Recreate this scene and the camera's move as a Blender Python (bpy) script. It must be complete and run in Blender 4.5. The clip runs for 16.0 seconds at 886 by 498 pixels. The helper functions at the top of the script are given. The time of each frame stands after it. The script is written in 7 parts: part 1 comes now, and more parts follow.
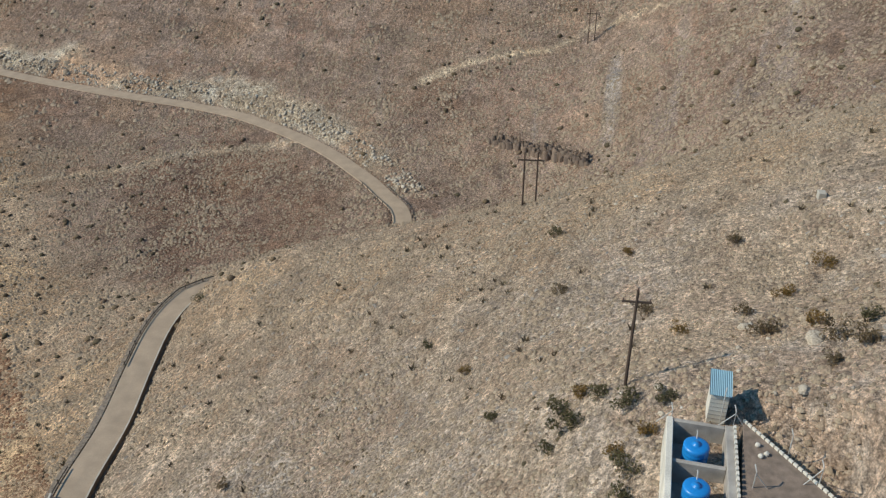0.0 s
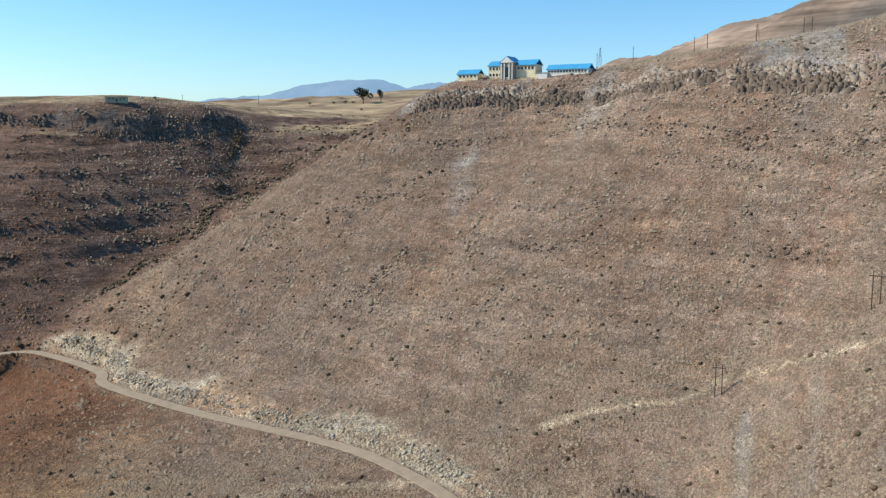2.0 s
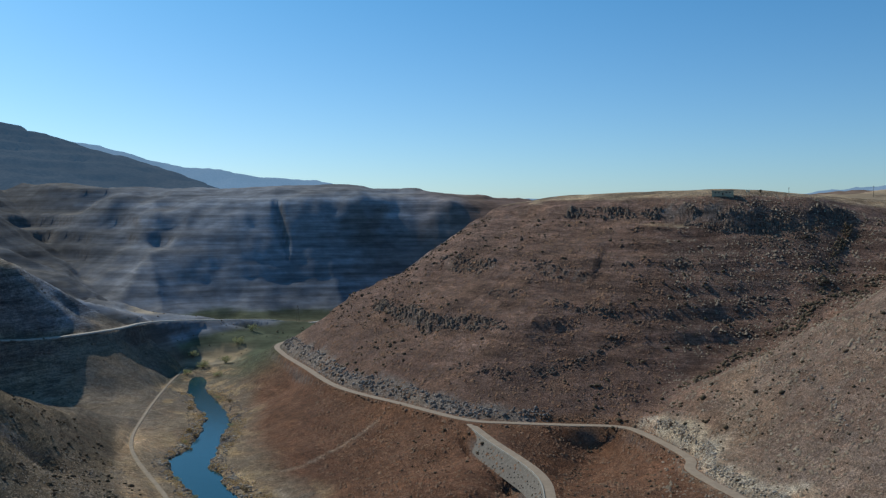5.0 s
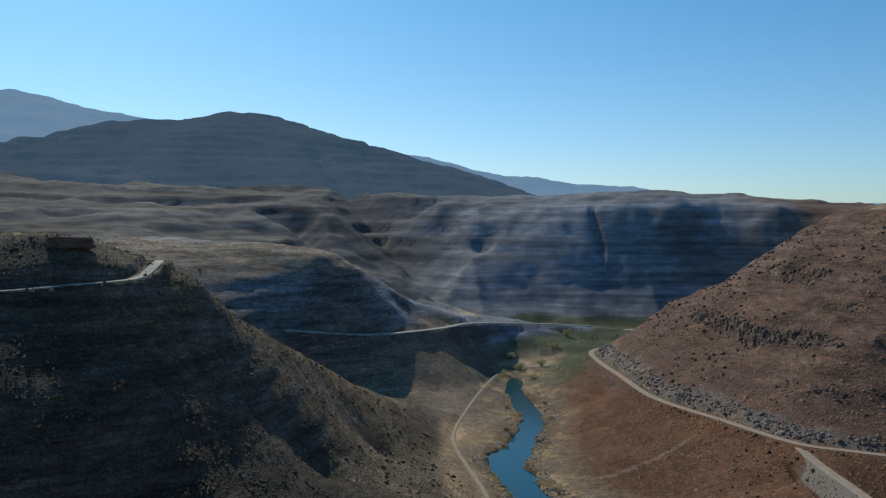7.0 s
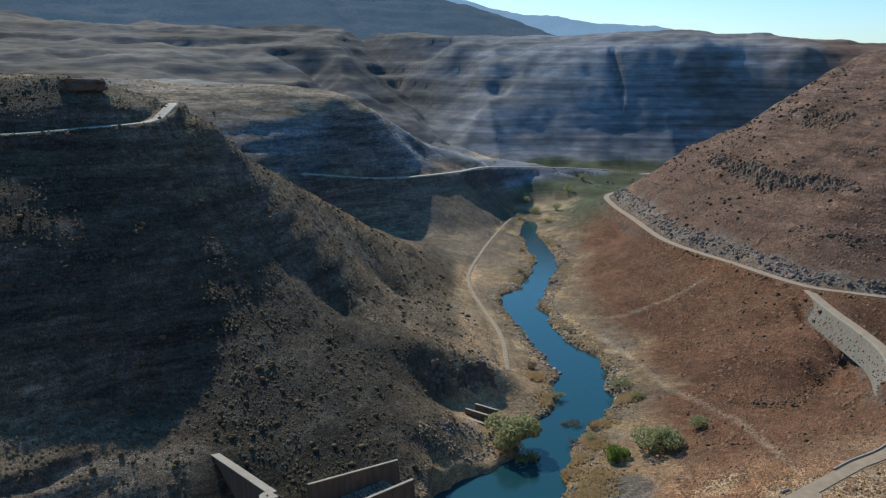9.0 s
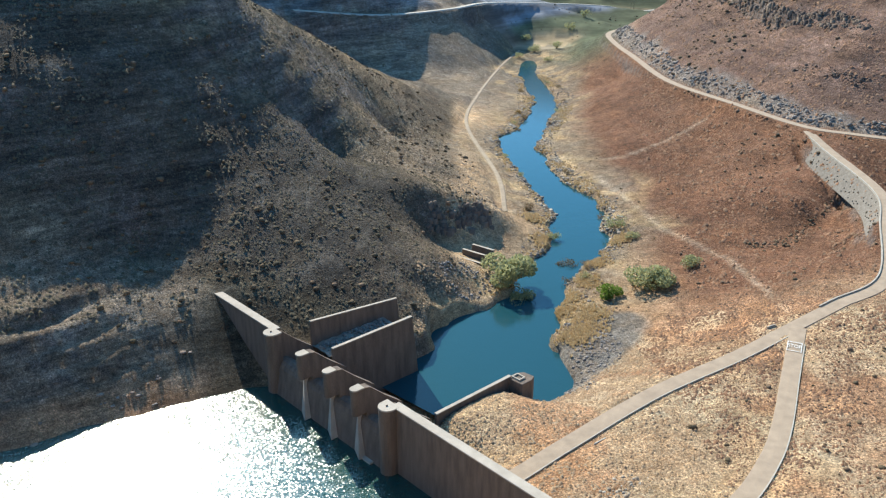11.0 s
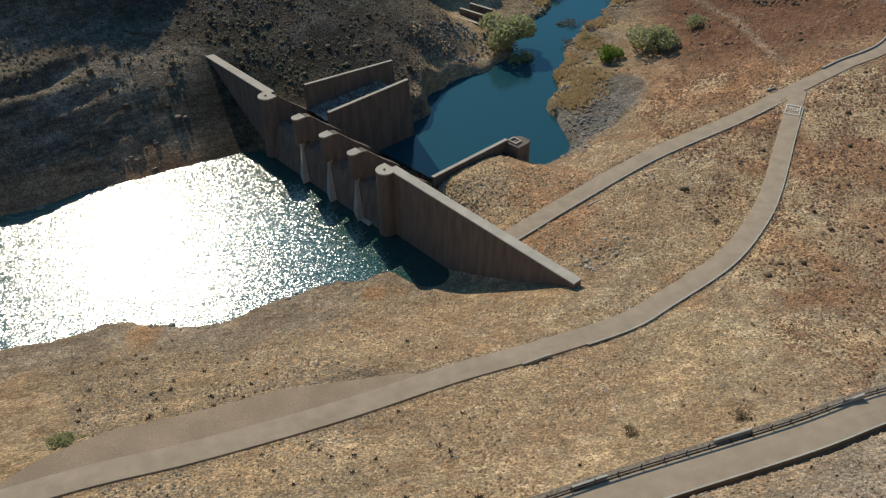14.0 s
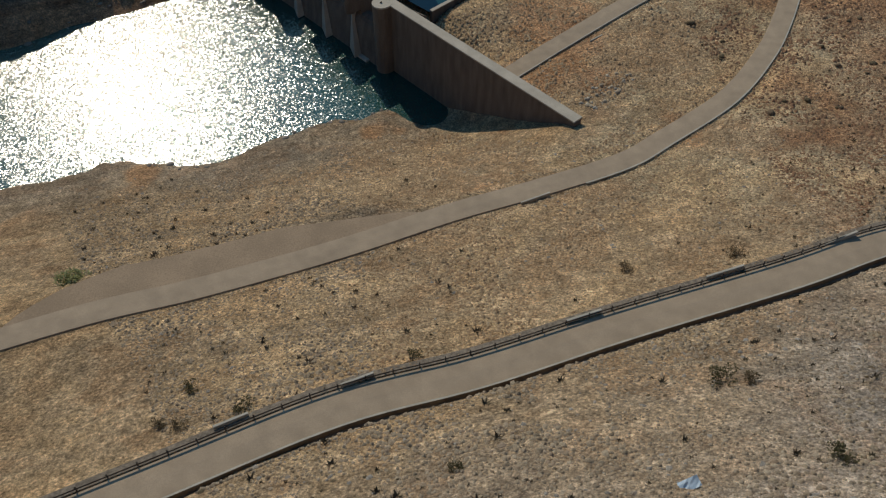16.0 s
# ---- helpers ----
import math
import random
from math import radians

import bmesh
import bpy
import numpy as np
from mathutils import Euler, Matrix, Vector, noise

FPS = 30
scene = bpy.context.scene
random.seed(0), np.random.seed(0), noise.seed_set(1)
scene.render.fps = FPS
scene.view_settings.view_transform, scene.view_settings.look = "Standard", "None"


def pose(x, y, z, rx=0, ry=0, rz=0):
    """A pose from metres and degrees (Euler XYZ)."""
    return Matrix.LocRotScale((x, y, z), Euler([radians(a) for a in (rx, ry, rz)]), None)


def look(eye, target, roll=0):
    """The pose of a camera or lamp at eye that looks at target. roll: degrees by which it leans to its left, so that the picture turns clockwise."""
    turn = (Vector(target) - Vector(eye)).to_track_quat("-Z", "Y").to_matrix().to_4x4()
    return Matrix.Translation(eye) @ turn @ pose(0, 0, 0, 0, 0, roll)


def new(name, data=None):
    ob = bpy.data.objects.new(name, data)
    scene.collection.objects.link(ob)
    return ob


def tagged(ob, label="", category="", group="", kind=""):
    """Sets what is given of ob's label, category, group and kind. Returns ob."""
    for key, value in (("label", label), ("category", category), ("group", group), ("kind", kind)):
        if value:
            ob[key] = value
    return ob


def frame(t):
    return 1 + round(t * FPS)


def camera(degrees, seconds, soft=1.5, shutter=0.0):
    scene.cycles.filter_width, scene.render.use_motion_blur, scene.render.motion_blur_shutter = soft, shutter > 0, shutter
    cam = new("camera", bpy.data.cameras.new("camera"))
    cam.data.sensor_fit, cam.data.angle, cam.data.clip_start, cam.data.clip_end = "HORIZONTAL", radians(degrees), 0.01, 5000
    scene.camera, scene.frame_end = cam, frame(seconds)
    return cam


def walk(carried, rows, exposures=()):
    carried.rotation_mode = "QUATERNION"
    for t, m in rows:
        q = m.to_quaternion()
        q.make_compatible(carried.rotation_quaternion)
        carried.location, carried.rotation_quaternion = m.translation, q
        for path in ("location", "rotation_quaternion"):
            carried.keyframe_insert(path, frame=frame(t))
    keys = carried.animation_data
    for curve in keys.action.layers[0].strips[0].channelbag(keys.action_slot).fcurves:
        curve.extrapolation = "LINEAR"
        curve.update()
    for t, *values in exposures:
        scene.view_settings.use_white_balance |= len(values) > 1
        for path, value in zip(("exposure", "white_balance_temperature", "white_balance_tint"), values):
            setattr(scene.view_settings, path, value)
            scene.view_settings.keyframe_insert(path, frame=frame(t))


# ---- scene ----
cam = camera(54.5, 16.0, soft=1.25)

# seconds, heading, tilt: the drone hangs in one spot 155 m above the reservoir, turns left and looks down
TURNS = [(0, -68.42, -30.84), (0.5, -66.45, -25.21), (1, -63.91, -19.55), (1.5, -62.18, -13.91), (2, -60.03, -8.23), (2.5, -58.59, -2.70), (3, -54.20, -2.10), (3.5, -44.54, -2.13), (4, -39.58, -2.11), (4.5, -28.80, -2.12), (5, -21.54, -2.10), (7.5, 0.61, -2.05), (8, 0.38, -6.9), (8.5, 0.35, -9.46), (9, 0.30, -12.04), (11.5, 0.09, -25.11), (12, 0.05, -27.72), (12.5, 0.00, -30.35), (13, -0.07, -32.96), (13.5, -0.09, -35.54), (14, -0.13, -38.19), (14.5, -0.18, -40.85), (15, -0.20, -43.49), (15.5, -0.21, -46.19), (16, -0.22, -48.89)]
walk(cam, [(t, pose(0, 0, 155, 90 + tilt, 0, heading)) for t, heading, tilt in TURNS],
     exposures=[(0.0, 0.1, 6700, 10), (1.5, 0.35, 6700, 10), (2.2, 0.3, 6600, 10), (3.0, -0.12, 6200, 10), (5.0, -0.43, 6300, 10), (7.4, -0.5, 6500, 10), (8.5, -0.3, 6500, 10), (9.2, 0.12, 6450, 10), (11.3, 1.05, 6600, 10), (12.0, 0.8, 6700, 10),
                (12.5, 0.5, 6750, 10), (13.0, 0.35, 6800, 10), (14.5, -0.2, 7000, 10), (16.0, -0.57, 6950, 10)])

# ---- sky and sun ----
SUN_HEADING, SUN_HEIGHT = -25.0, 38.0          # degrees from the y axis to the right; above the horizon
world = bpy.data.worlds.new("sky")
scene.world = world
world.use_nodes = True
wn = world.node_tree
sky = wn.nodes.new("ShaderNodeTexSky")
sky.sky_type, sky.sun_disc = "NISHITA", False
sky.sun_elevation, sky.sun_rotation = radians(SUN_HEIGHT), radians(SUN_HEADING)
sky.altitude, sky.air_density, sky.dust_density, sky.ozone_density = 1800, 1.0, 2.4, 4.0
wn.nodes["Background"].inputs["Strength"].default_value = 0.14
clear = wn.nodes.new("ShaderNodeVectorMath")      # a dry, clear highland sky
clear.operation = "MULTIPLY"
way, climb, pale = wn.nodes.new("ShaderNodeTexCoord"), wn.nodes.new("ShaderNodeSeparateXYZ"), wn.nodes.new("ShaderNodeValToRGB")
pale.color_ramp.elements[0].position, pale.color_ramp.elements[0].color = 0.0, (0.86, 0.98, 1.0, 1)      # dust low over the horizon
pale.color_ramp.elements[1].position, pale.color_ramp.elements[1].color = 0.30, (0.45, 0.97, 1.10, 1)
wn.links.new(way.outputs["Generated"], climb.inputs[0])
wn.links.new(climb.outputs["Z"], pale.inputs["Fac"])
wn.links.new(pale.outputs["Color"], clear.inputs[1])
wn.links.new(sky.outputs["Color"], clear.inputs[0])
wn.links.new(clear.outputs["Vector"], wn.nodes["Background"].inputs["Color"])
sun_data = bpy.data.lights.new("sun", "SUN")
sun_data.energy, sun_data.angle, sun_data.color = 3.9, radians(0.53), (1.0, 0.93, 0.80)
sun = new("sun", sun_data)
_a, _e = radians(SUN_HEADING), radians(SUN_HEIGHT)
sun.matrix_world = look((0, 0, 600), Vector((0, 0, 600)) - Vector((math.sin(_a) * math.cos(_e), math.cos(_a) * math.cos(_e), math.sin(_e))))

# ---- materials ----
def material(name):
    m = bpy.data.materials.new(name)
    m.use_nodes = True
    return m, m.node_tree.nodes, m.node_tree.links, m.node_tree.nodes["Principled BSDF"]


def plain(name, colour, rough=0.8, metal=0.0, grain=0.25, size=2.0, bump=0.15):
    """A surface of one colour with blotches and fine grain."""
    m, n, l, b = material(name)
    co = n.new("ShaderNodeTexCoord")
    big, fine = n.new("ShaderNodeTexNoise"), n.new("ShaderNodeTexNoise")
    big.inputs["Scale"].default_value, big.inputs["Detail"].default_value = size * 0.25, 4
    fine.inputs["Scale"].default_value, fine.inputs["Detail"].default_value = size * 6, 3
    for k in (big, fine):
        l.new(co.outputs["Object"], k.inputs["Vector"])
    mixed = n.new("ShaderNodeMath")
    mixed.operation = "MULTIPLY"
    l.new(big.outputs["Fac"], mixed.inputs[0]), l.new(fine.outputs["Fac"], mixed.inputs[1])
    ramp = n.new("ShaderNodeMapRange")
    ramp.inputs["From Min"].default_value, ramp.inputs["From Max"].default_value = 0.12, 0.4
    ramp.inputs["To Min"].default_value, ramp.inputs["To Max"].default_value = 1 - grain, 1 + grain
    l.new(mixed.outputs[0], ramp.inputs["Value"])
    tint = n.new("ShaderNodeVectorMath")
    tint.operation = "SCALE"
    tint.inputs[0].default_value = colour
    l.new(ramp.outputs[0], tint.inputs["Scale"])
    l.new(tint.outputs["Vector"], b.inputs["Base Color"])
    b.inputs["Roughness"].default_value, b.inputs["Metallic"].default_value = rough, metal
    bp = n.new("ShaderNodeBump")
    bp.inputs["Strength"].default_value, bp.inputs["Distance"].default_value = bump, 0.05
    l.new(fine.outputs["Fac"], bp.inputs["Height"]), l.new(bp.outputs[0], b.inputs["Normal"])
    return m


def soil():
    """Veld: soil colour from the map, broken up by tufts, stones and bare patches."""
    m, n, l, b = material("veld")
    at = n.new("ShaderNodeAttribute")
    at.attribute_name = "soil"
    co = n.new("ShaderNodeTexCoord")
    layers = []
    for scale, detail, lo, hi in ((0.012, 5, 0.82, 1.18), (0.13, 5, 0.78, 1.24), (0.3, 4, 0.76, 1.24), (0.75, 4, 0.70, 1.30), (2.1, 5, 0.42, 1.58), (6.0, 3, 0.6, 1.4)):
        t = n.new("ShaderNodeTexNoise")
        t.inputs["Scale"].default_value, t.inputs["Detail"].default_value, t.inputs["Roughness"].default_value = scale, detail, 0.62
        l.new(co.outputs["Object"], t.inputs["Vector"])
        r = n.new("ShaderNodeMapRange")
        r.inputs["From Min"].default_value, r.inputs["From Max"].default_value = 0.3, 0.7
        r.inputs["To Min"].default_value, r.inputs["To Max"].default_value = lo, hi
        l.new(t.outputs["Fac"], r.inputs["Value"])
        layers.append((t, r))
    last = at.outputs["Color"]
    for t, r in layers:
        v = n.new("ShaderNodeVectorMath")
        v.operation = "SCALE"
        l.new(last, v.inputs[0]), l.new(r.outputs[0], v.inputs["Scale"])
        last = v.outputs["Vector"]
    # grass clumps, the shade between tufts painted as darker gaps
    for scale, lo, hi in ((0.55, 1.16, 0.98), (1.7, 1.30, 0.84)):
        cell, r, v = n.new("ShaderNodeTexVoronoi"), n.new("ShaderNodeMapRange"), n.new("ShaderNodeVectorMath")
        cell.inputs["Scale"].default_value, cell.inputs["Randomness"].default_value = scale, 1.0
        r.inputs["From Min"].default_value, r.inputs["From Max"].default_value = 0.15, 0.75
        r.inputs["To Min"].default_value, r.inputs["To Max"].default_value = lo, hi
        l.new(co.outputs["Object"], cell.inputs["Vector"]), l.new(cell.outputs["Distance"], r.inputs["Value"])
        v.operation = "SCALE"
        l.new(last, v.inputs[0]), l.new(r.outputs[0], v.inputs["Scale"])
        last = v.outputs["Vector"]
    # drifts of straw, red and grey ground
    drift, hue = n.new("ShaderNodeTexNoise"), n.new("ShaderNodeValToRGB")
    drift.inputs["Scale"].default_value, drift.inputs["Detail"].default_value, drift.inputs["Roughness"].default_value = 0.028, 7, 0.68
    l.new(co.outputs["Object"], drift.inputs["Vector"]), l.new(drift.outputs["Fac"], hue.inputs["Fac"])
    els = hue.color_ramp.elements
    els[0].position, els[0].color = 0.36, (0.92, 0.95, 0.98, 1)
    els[1].position, els[1].color = 0.66, (1.16, 1.10, 0.98, 1)
    for pos, tone in ((0.43, (0.96, 0.87, 0.80)), (0.48, (1.0, 1.0, 1.0)), (0.535, (1.07, 1.04, 0.98)), (0.58, (1.0, 0.92, 0.84))):
        els.new(pos).color = (*tone, 1)
    tone = n.new("ShaderNodeVectorMath")
    tone.operation = "MULTIPLY"
    l.new(last, tone.inputs[0]), l.new(hue.outputs["Color"], tone.inputs[1])
    last = tone.outputs["Vector"]
    # bands of rock and straw that follow the contours
    flat, lens = n.new("ShaderNodeMapping"), n.new("ShaderNodeMapping")
    flat.inputs["Scale"].default_value = (0.022, 0.022, 0.2)
    lens.inputs["Scale"].default_value = (0.10, 0.10, 1.1)
    for mp, detail, lo, hi in ((flat, 6, 0.45, 1.75), (lens, 5, 0.6, 1.45)):
        l.new(co.outputs["Object"], mp.inputs["Vector"])
        t, r, k, v = n.new("ShaderNodeTexNoise"), n.new("ShaderNodeMapRange"), n.new("ShaderNodeMix"), n.new("ShaderNodeVectorMath")
        t.inputs["Scale"].default_value, t.inputs["Detail"].default_value, t.inputs["Roughness"].default_value = 1.0, detail, 0.6
        l.new(mp.outputs[0], t.inputs["Vector"])
        r.inputs["From Min"].default_value, r.inputs["From Max"].default_value = 0.35, 0.68
        r.inputs["To Min"].default_value, r.inputs["To Max"].default_value = lo, hi
        l.new(t.outputs["Fac"], r.inputs["Value"])
        k.data_type = "FLOAT"
        k.inputs[2].default_value = 1.0
        l.new(at.outputs["Alpha"], k.inputs[0]), l.new(r.outputs[0], k.inputs[3])
        v.operation = "SCALE"
        l.new(last, v.inputs[0]), l.new(k.outputs[0], v.inputs["Scale"])
        last = v.outputs["Vector"]
    l.new(last, b.inputs["Base Color"])
    b.inputs["Roughness"].default_value = 0.95
    b.inputs["Specular IOR Level"].default_value = 0.15
    h = n.new("ShaderNodeTexNoise")
    h.inputs["Scale"].default_value, h.inputs["Detail"].default_value = 0.8, 6
    h.inputs["Roughness"].default_value = 0.72
    l.new(co.outputs["Object"], h.inputs["Vector"])
    bp = n.new("ShaderNodeBump")
    bp.inputs["Strength"].default_value, bp.inputs["Distance"].default_value = 1.0, 1.7
    l.new(h.outputs["Fac"], bp.inputs["Height"]), l.new(bp.outputs[0], b.inputs["Normal"])
    return m


def canyon():
    """Distant canyon sides: basalt flows one above the other, scree and grass on their ledges, blue haze in the map
    colour.
    """
    m, n, l, b = material("canyon_side")
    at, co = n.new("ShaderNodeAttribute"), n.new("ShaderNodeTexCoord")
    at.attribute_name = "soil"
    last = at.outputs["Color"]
    for size, detail, lo, hi in (((0.006, 0.006, 0.006), 5, 0.8, 1.2), ((0.003, 0.003, 0.075), 5, 0.62, 1.38), ((0.012, 0.012, 0.25), 5, 0.8, 1.2), ((0.05, 0.05, 0.09), 6, 0.8, 1.2)):
        mp, t, r, v = n.new("ShaderNodeMapping"), n.new("ShaderNodeTexNoise"), n.new("ShaderNodeMapRange"), n.new("ShaderNodeVectorMath")
        mp.inputs["Scale"].default_value = size
        t.inputs["Scale"].default_value, t.inputs["Detail"].default_value, t.inputs["Roughness"].default_value = 1.0, detail, 0.6
        r.inputs["From Min"].default_value, r.inputs["From Max"].default_value = 0.35, 0.65
        r.inputs["To Min"].default_value, r.inputs["To Max"].default_value = lo, hi
        v.operation = "SCALE"
        l.new(co.outputs["Object"], mp.inputs["Vector"]), l.new(mp.outputs[0], t.inputs["Vector"])
        l.new(t.outputs["Fac"], r.inputs["Value"])
        l.new(last, v.inputs[0]), l.new(r.outputs[0], v.inputs["Scale"])
        last = v.outputs["Vector"]
    l.new(last, b.inputs["Base Color"])
    b.inputs["Roughness"].default_value, b.inputs["Specular IOR Level"].default_value = 1.0, 0.1
    return m


def water(name, colour, ripple, scale, rough=0.1):
    m, n, l, b = material(name)
    b.inputs["Base Color"].default_value = (*colour, 1)
    b.inputs["Roughness"].default_value = rough
    b.inputs["IOR"].default_value = 1.33
    co = n.new("ShaderNodeTexCoord")
    bumps = None
    for s, k in ((scale, ripple), (scale * 0.2, ripple * 1.4)):
        t = n.new("ShaderNodeTexNoise")
        t.inputs["Scale"].default_value, t.inputs["Detail"].default_value = s, 3
        l.new(co.outputs["Object"], t.inputs["Vector"])
        bp = n.new("ShaderNodeBump")
        bp.inputs["Strength"].default_value, bp.inputs["Distance"].default_value = 1.0, k
        l.new(t.outputs["Fac"], bp.inputs["Height"])
        if bumps:
            l.new(bumps, bp.inputs["Normal"])
        bumps = bp.outputs[0]
    l.new(bumps, b.inputs["Normal"])
    return m


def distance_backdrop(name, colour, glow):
    """Far mountains; the haze of the valley air is put in as blue glow."""
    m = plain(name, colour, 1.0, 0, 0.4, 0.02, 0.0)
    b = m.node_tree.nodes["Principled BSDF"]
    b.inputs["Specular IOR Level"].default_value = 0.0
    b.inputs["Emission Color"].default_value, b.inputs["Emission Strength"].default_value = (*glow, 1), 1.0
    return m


VELD = soil()
CANYON = canyon()
# the second colour is the haze glow, stronger for the farther ranges
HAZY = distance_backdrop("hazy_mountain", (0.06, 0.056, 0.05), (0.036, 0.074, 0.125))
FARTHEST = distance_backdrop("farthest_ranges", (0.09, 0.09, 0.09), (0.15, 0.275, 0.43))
def lake():
    """Still water under a light breeze: many small wave facets, each tilted its own way."""
    m, n, l, b = material("lake_water")
    b.inputs["Base Color"].default_value = (0.006, 0.052, 0.044, 1)
    b.inputs["Roughness"].default_value, b.inputs["IOR"].default_value, b.inputs["Specular IOR Level"].default_value = 0.15, 1.5, 1.0
    co = n.new("ShaderNodeTexCoord")
    tilts = []
    for scale in (2.6, 4.3):
        cell = n.new("ShaderNodeTexVoronoi")
        cell.inputs["Scale"].default_value = scale
        l.new(co.outputs["Object"], cell.inputs["Vector"])
        tilts.append(cell.outputs["Color"])
    both, lean, up, unit = (n.new("ShaderNodeVectorMath") for _ in range(4))
    both.operation, lean.operation, up.operation, unit.operation = "ADD", "MULTIPLY_ADD", "ADD", "NORMALIZE"
    l.new(tilts[0], both.inputs[0]), l.new(tilts[1], both.inputs[1])
    l.new(both.outputs["Vector"], lean.inputs[0])
    lean.inputs[1].default_value, lean.inputs[2].default_value = (0.175, 0.175, 0.0), (-0.175, -0.175, 0.0)
    l.new(lean.outputs["Vector"], up.inputs[0])
    up.inputs[1].default_value = (0.0, 0.0, 1.0)
    l.new(up.outputs["Vector"], unit.inputs[0]), l.new(unit.outputs["Vector"], b.inputs["Normal"])
    return m


LAKE = lake()
STREAM = water("river_water", (0.012, 0.06, 0.074), 0.035, 0.9)
ASPHALT = plain("worn_chip_seal", (0.35, 0.265, 0.182), 0.92, 0, 0.18, 1.2, 0.2)
KERB = plain("pale_concrete", (0.42, 0.38, 0.31), 0.9, 0, 0.2, 2, 0.2)
CONCRETE = plain("weathered_concrete", (0.145, 0.108, 0.08), 0.9, 0, 0.36, 0.8, 0.3)
_n, _l = CONCRETE.node_tree.nodes, CONCRETE.node_tree.links
_drip = _n.new("ShaderNodeMapping")          # water stains that run down the face
_drip.inputs["Scale"].default_value = (3.0, 3.0, 0.5)
_l.new(_n["Texture Coordinate"].outputs["Object"], _drip.inputs["Vector"])
_l.new(_drip.outputs["Vector"], _n["Noise Texture"].inputs["Vector"])
GRAVEL = plain("river_gravel", (0.29, 0.245, 0.19), 0.95, 0, 0.5, 3, 1.0)
CRESTC = plain("crest_concrete", (0.40, 0.35, 0.28), 0.9, 0, 0.2, 1, 0.2)

# ---- the lie of the land: named lines placed to fit the camera's view at assumed distances, x right, y ahead, z up ----
LAND = {}
LAND["upper_road"] = [(-110, 12, 51), (-70, 35, 50.5), (-35.8, 52.3, 50), (-14.3, 62.4, 50), (5.7, 69.1, 49), (27.7, 77.9, 48), (56.9, 88.7, 47), (74.2, 96.9, 45), (93.1, 105.3, 41), (110.5, 113.5, 39.5), (124.9, 119.6, 38.5), (137.1, 122.5, 37.5), (144.3, 121.2, 37), (160, 109, 36.5), (177, 96, 36), (192, 89.5, 35.5), (203, 94, 35), (212, 103.2, 34), (222.9, 116.3, 33.5), (238.9, 141.6, 33), (253.5, 178.4, 32), (258.8, 207.6, 31), (260.6, 247.5, 30), (264, 292.4, 29), (271.7, 348, 28.5), (286.8, 372.6, 28), (295.3, 424.9, 27.5), (291.9, 446.8, 27), (262.9, 463.5, 27), (234.8, 479.8, 27), (212.1, 498.3, 27), (190.3, 555, 27), (166.8, 639.3, 25), (162.8, 740.6, 24), (160.8, 832.3, 23), (170, 900, 22), (215, 960, 21)]
LAND["lower_road"] = [(212, 500, 26.7), (209.4, 454.4, 25), (205.6, 385.7, 24), (190, 345, 22), (166.7, 296.2, 20), (141, 277.6, 18.5), (122.3, 264.2, 17.5), (94.8, 243.3, 17), (63.2, 223.2, 15.5), (34.7, 200.6, 13.5), (22.6, 190.3, 12.7), (15.3, 183.9, 12.4)]
LAND["branch_road"] = [(120.9, 261.3, 17.5), (106.8, 230.8, 18), (93.2, 201.1, 19), (83.5, 183.7, 20), (70.1, 166, 21), (50.9, 149, 22.5), (40.4, 140.6, 23.5), (21.7, 131.1, 25), (2.2, 122.7, 26), (-19.9, 111.5, 27.5), (-44.9, 100.7, 29), (-67.8, 92.4, 30), (-110, 73, 31.5), (-170, 45, 34)]
LAND["dam"] = [(-80, 276, 22), (31.3, 156, 22)]
LAND["near_shore"] = [(-230, 100, 0), (-160, 135, 0), (-109.8, 156.4, 0), (-84.4, 164.3, 0), (-55.6, 164.7, 0), (-45.7, 174.4, 0), (-28.5, 182.3, 0), (-13.3, 187.6, 0)]
LAND["far_shore"] = [(-300, 185, 0), (-190, 195, 0), (-135.4, 213.9, 0), (-114.4, 227.6, 0), (-66.5, 250.6, 0)]
LAND["reservoir_bed"] = [(-280, 140, -10), (-170, 165, -9), (-110, 192, -9), (-60, 205, -9), (-32, 208, -8)]
LAND["river"] = [(-5, 246, -9), (15, 270, -9), (18, 295, -9), (38, 329, -9), (45, 352, -9), (60, 380, -9), (69, 405, -9), (73, 440, -9), (64, 487, -9), (60, 509, -9), (51, 560, -9), (52, 590, -9), (63, 615, -9), (75, 660, -9), (85, 705, -9.5), (79.4, 829.2, -10), (92.9, 941.6, -10), (155.8, 1077.7, -10), (245.3, 1154.2, -10), (444.6, 1221.6, -10)]
LAND["river_left_bank"] = [(-8, 262, 0), (-3.2, 315.3, 0), (23.9, 345.9, -4), (44.9, 414.5, -4), (34.7, 543.7, -4), (31.4, 593, -4), (44.2, 747.8, -4)]
LAND["river_right_bank"] = [(27.7, 242.3, -2), (48.2, 268.2, -3), (44, 303.1, -4), (79, 377.7, -4), (90.8, 466.9, -4), (78.8, 556.3, -4), (96.1, 685.6, -5), (102.6, 863, -5)]
LAND["flats"] = [(66, 277.5, 0), (89.3, 289.8, 3), (103.7, 349.1, 0), (131.6, 361, 3), (154.6, 342.9, 8), (134, 379.5, 4), (139.8, 502.4, 6), (174.8, 403.9, 12), (141.5, 733.2, 4)]
LAND["toe"] = [(1.6, 213, 12.2), (11, 221, 12.6), (19, 228.5, 12.2), (19.2, 207.1, 12.4), (48.4, 189.1, 16), (77, 216.8, 16.5)]
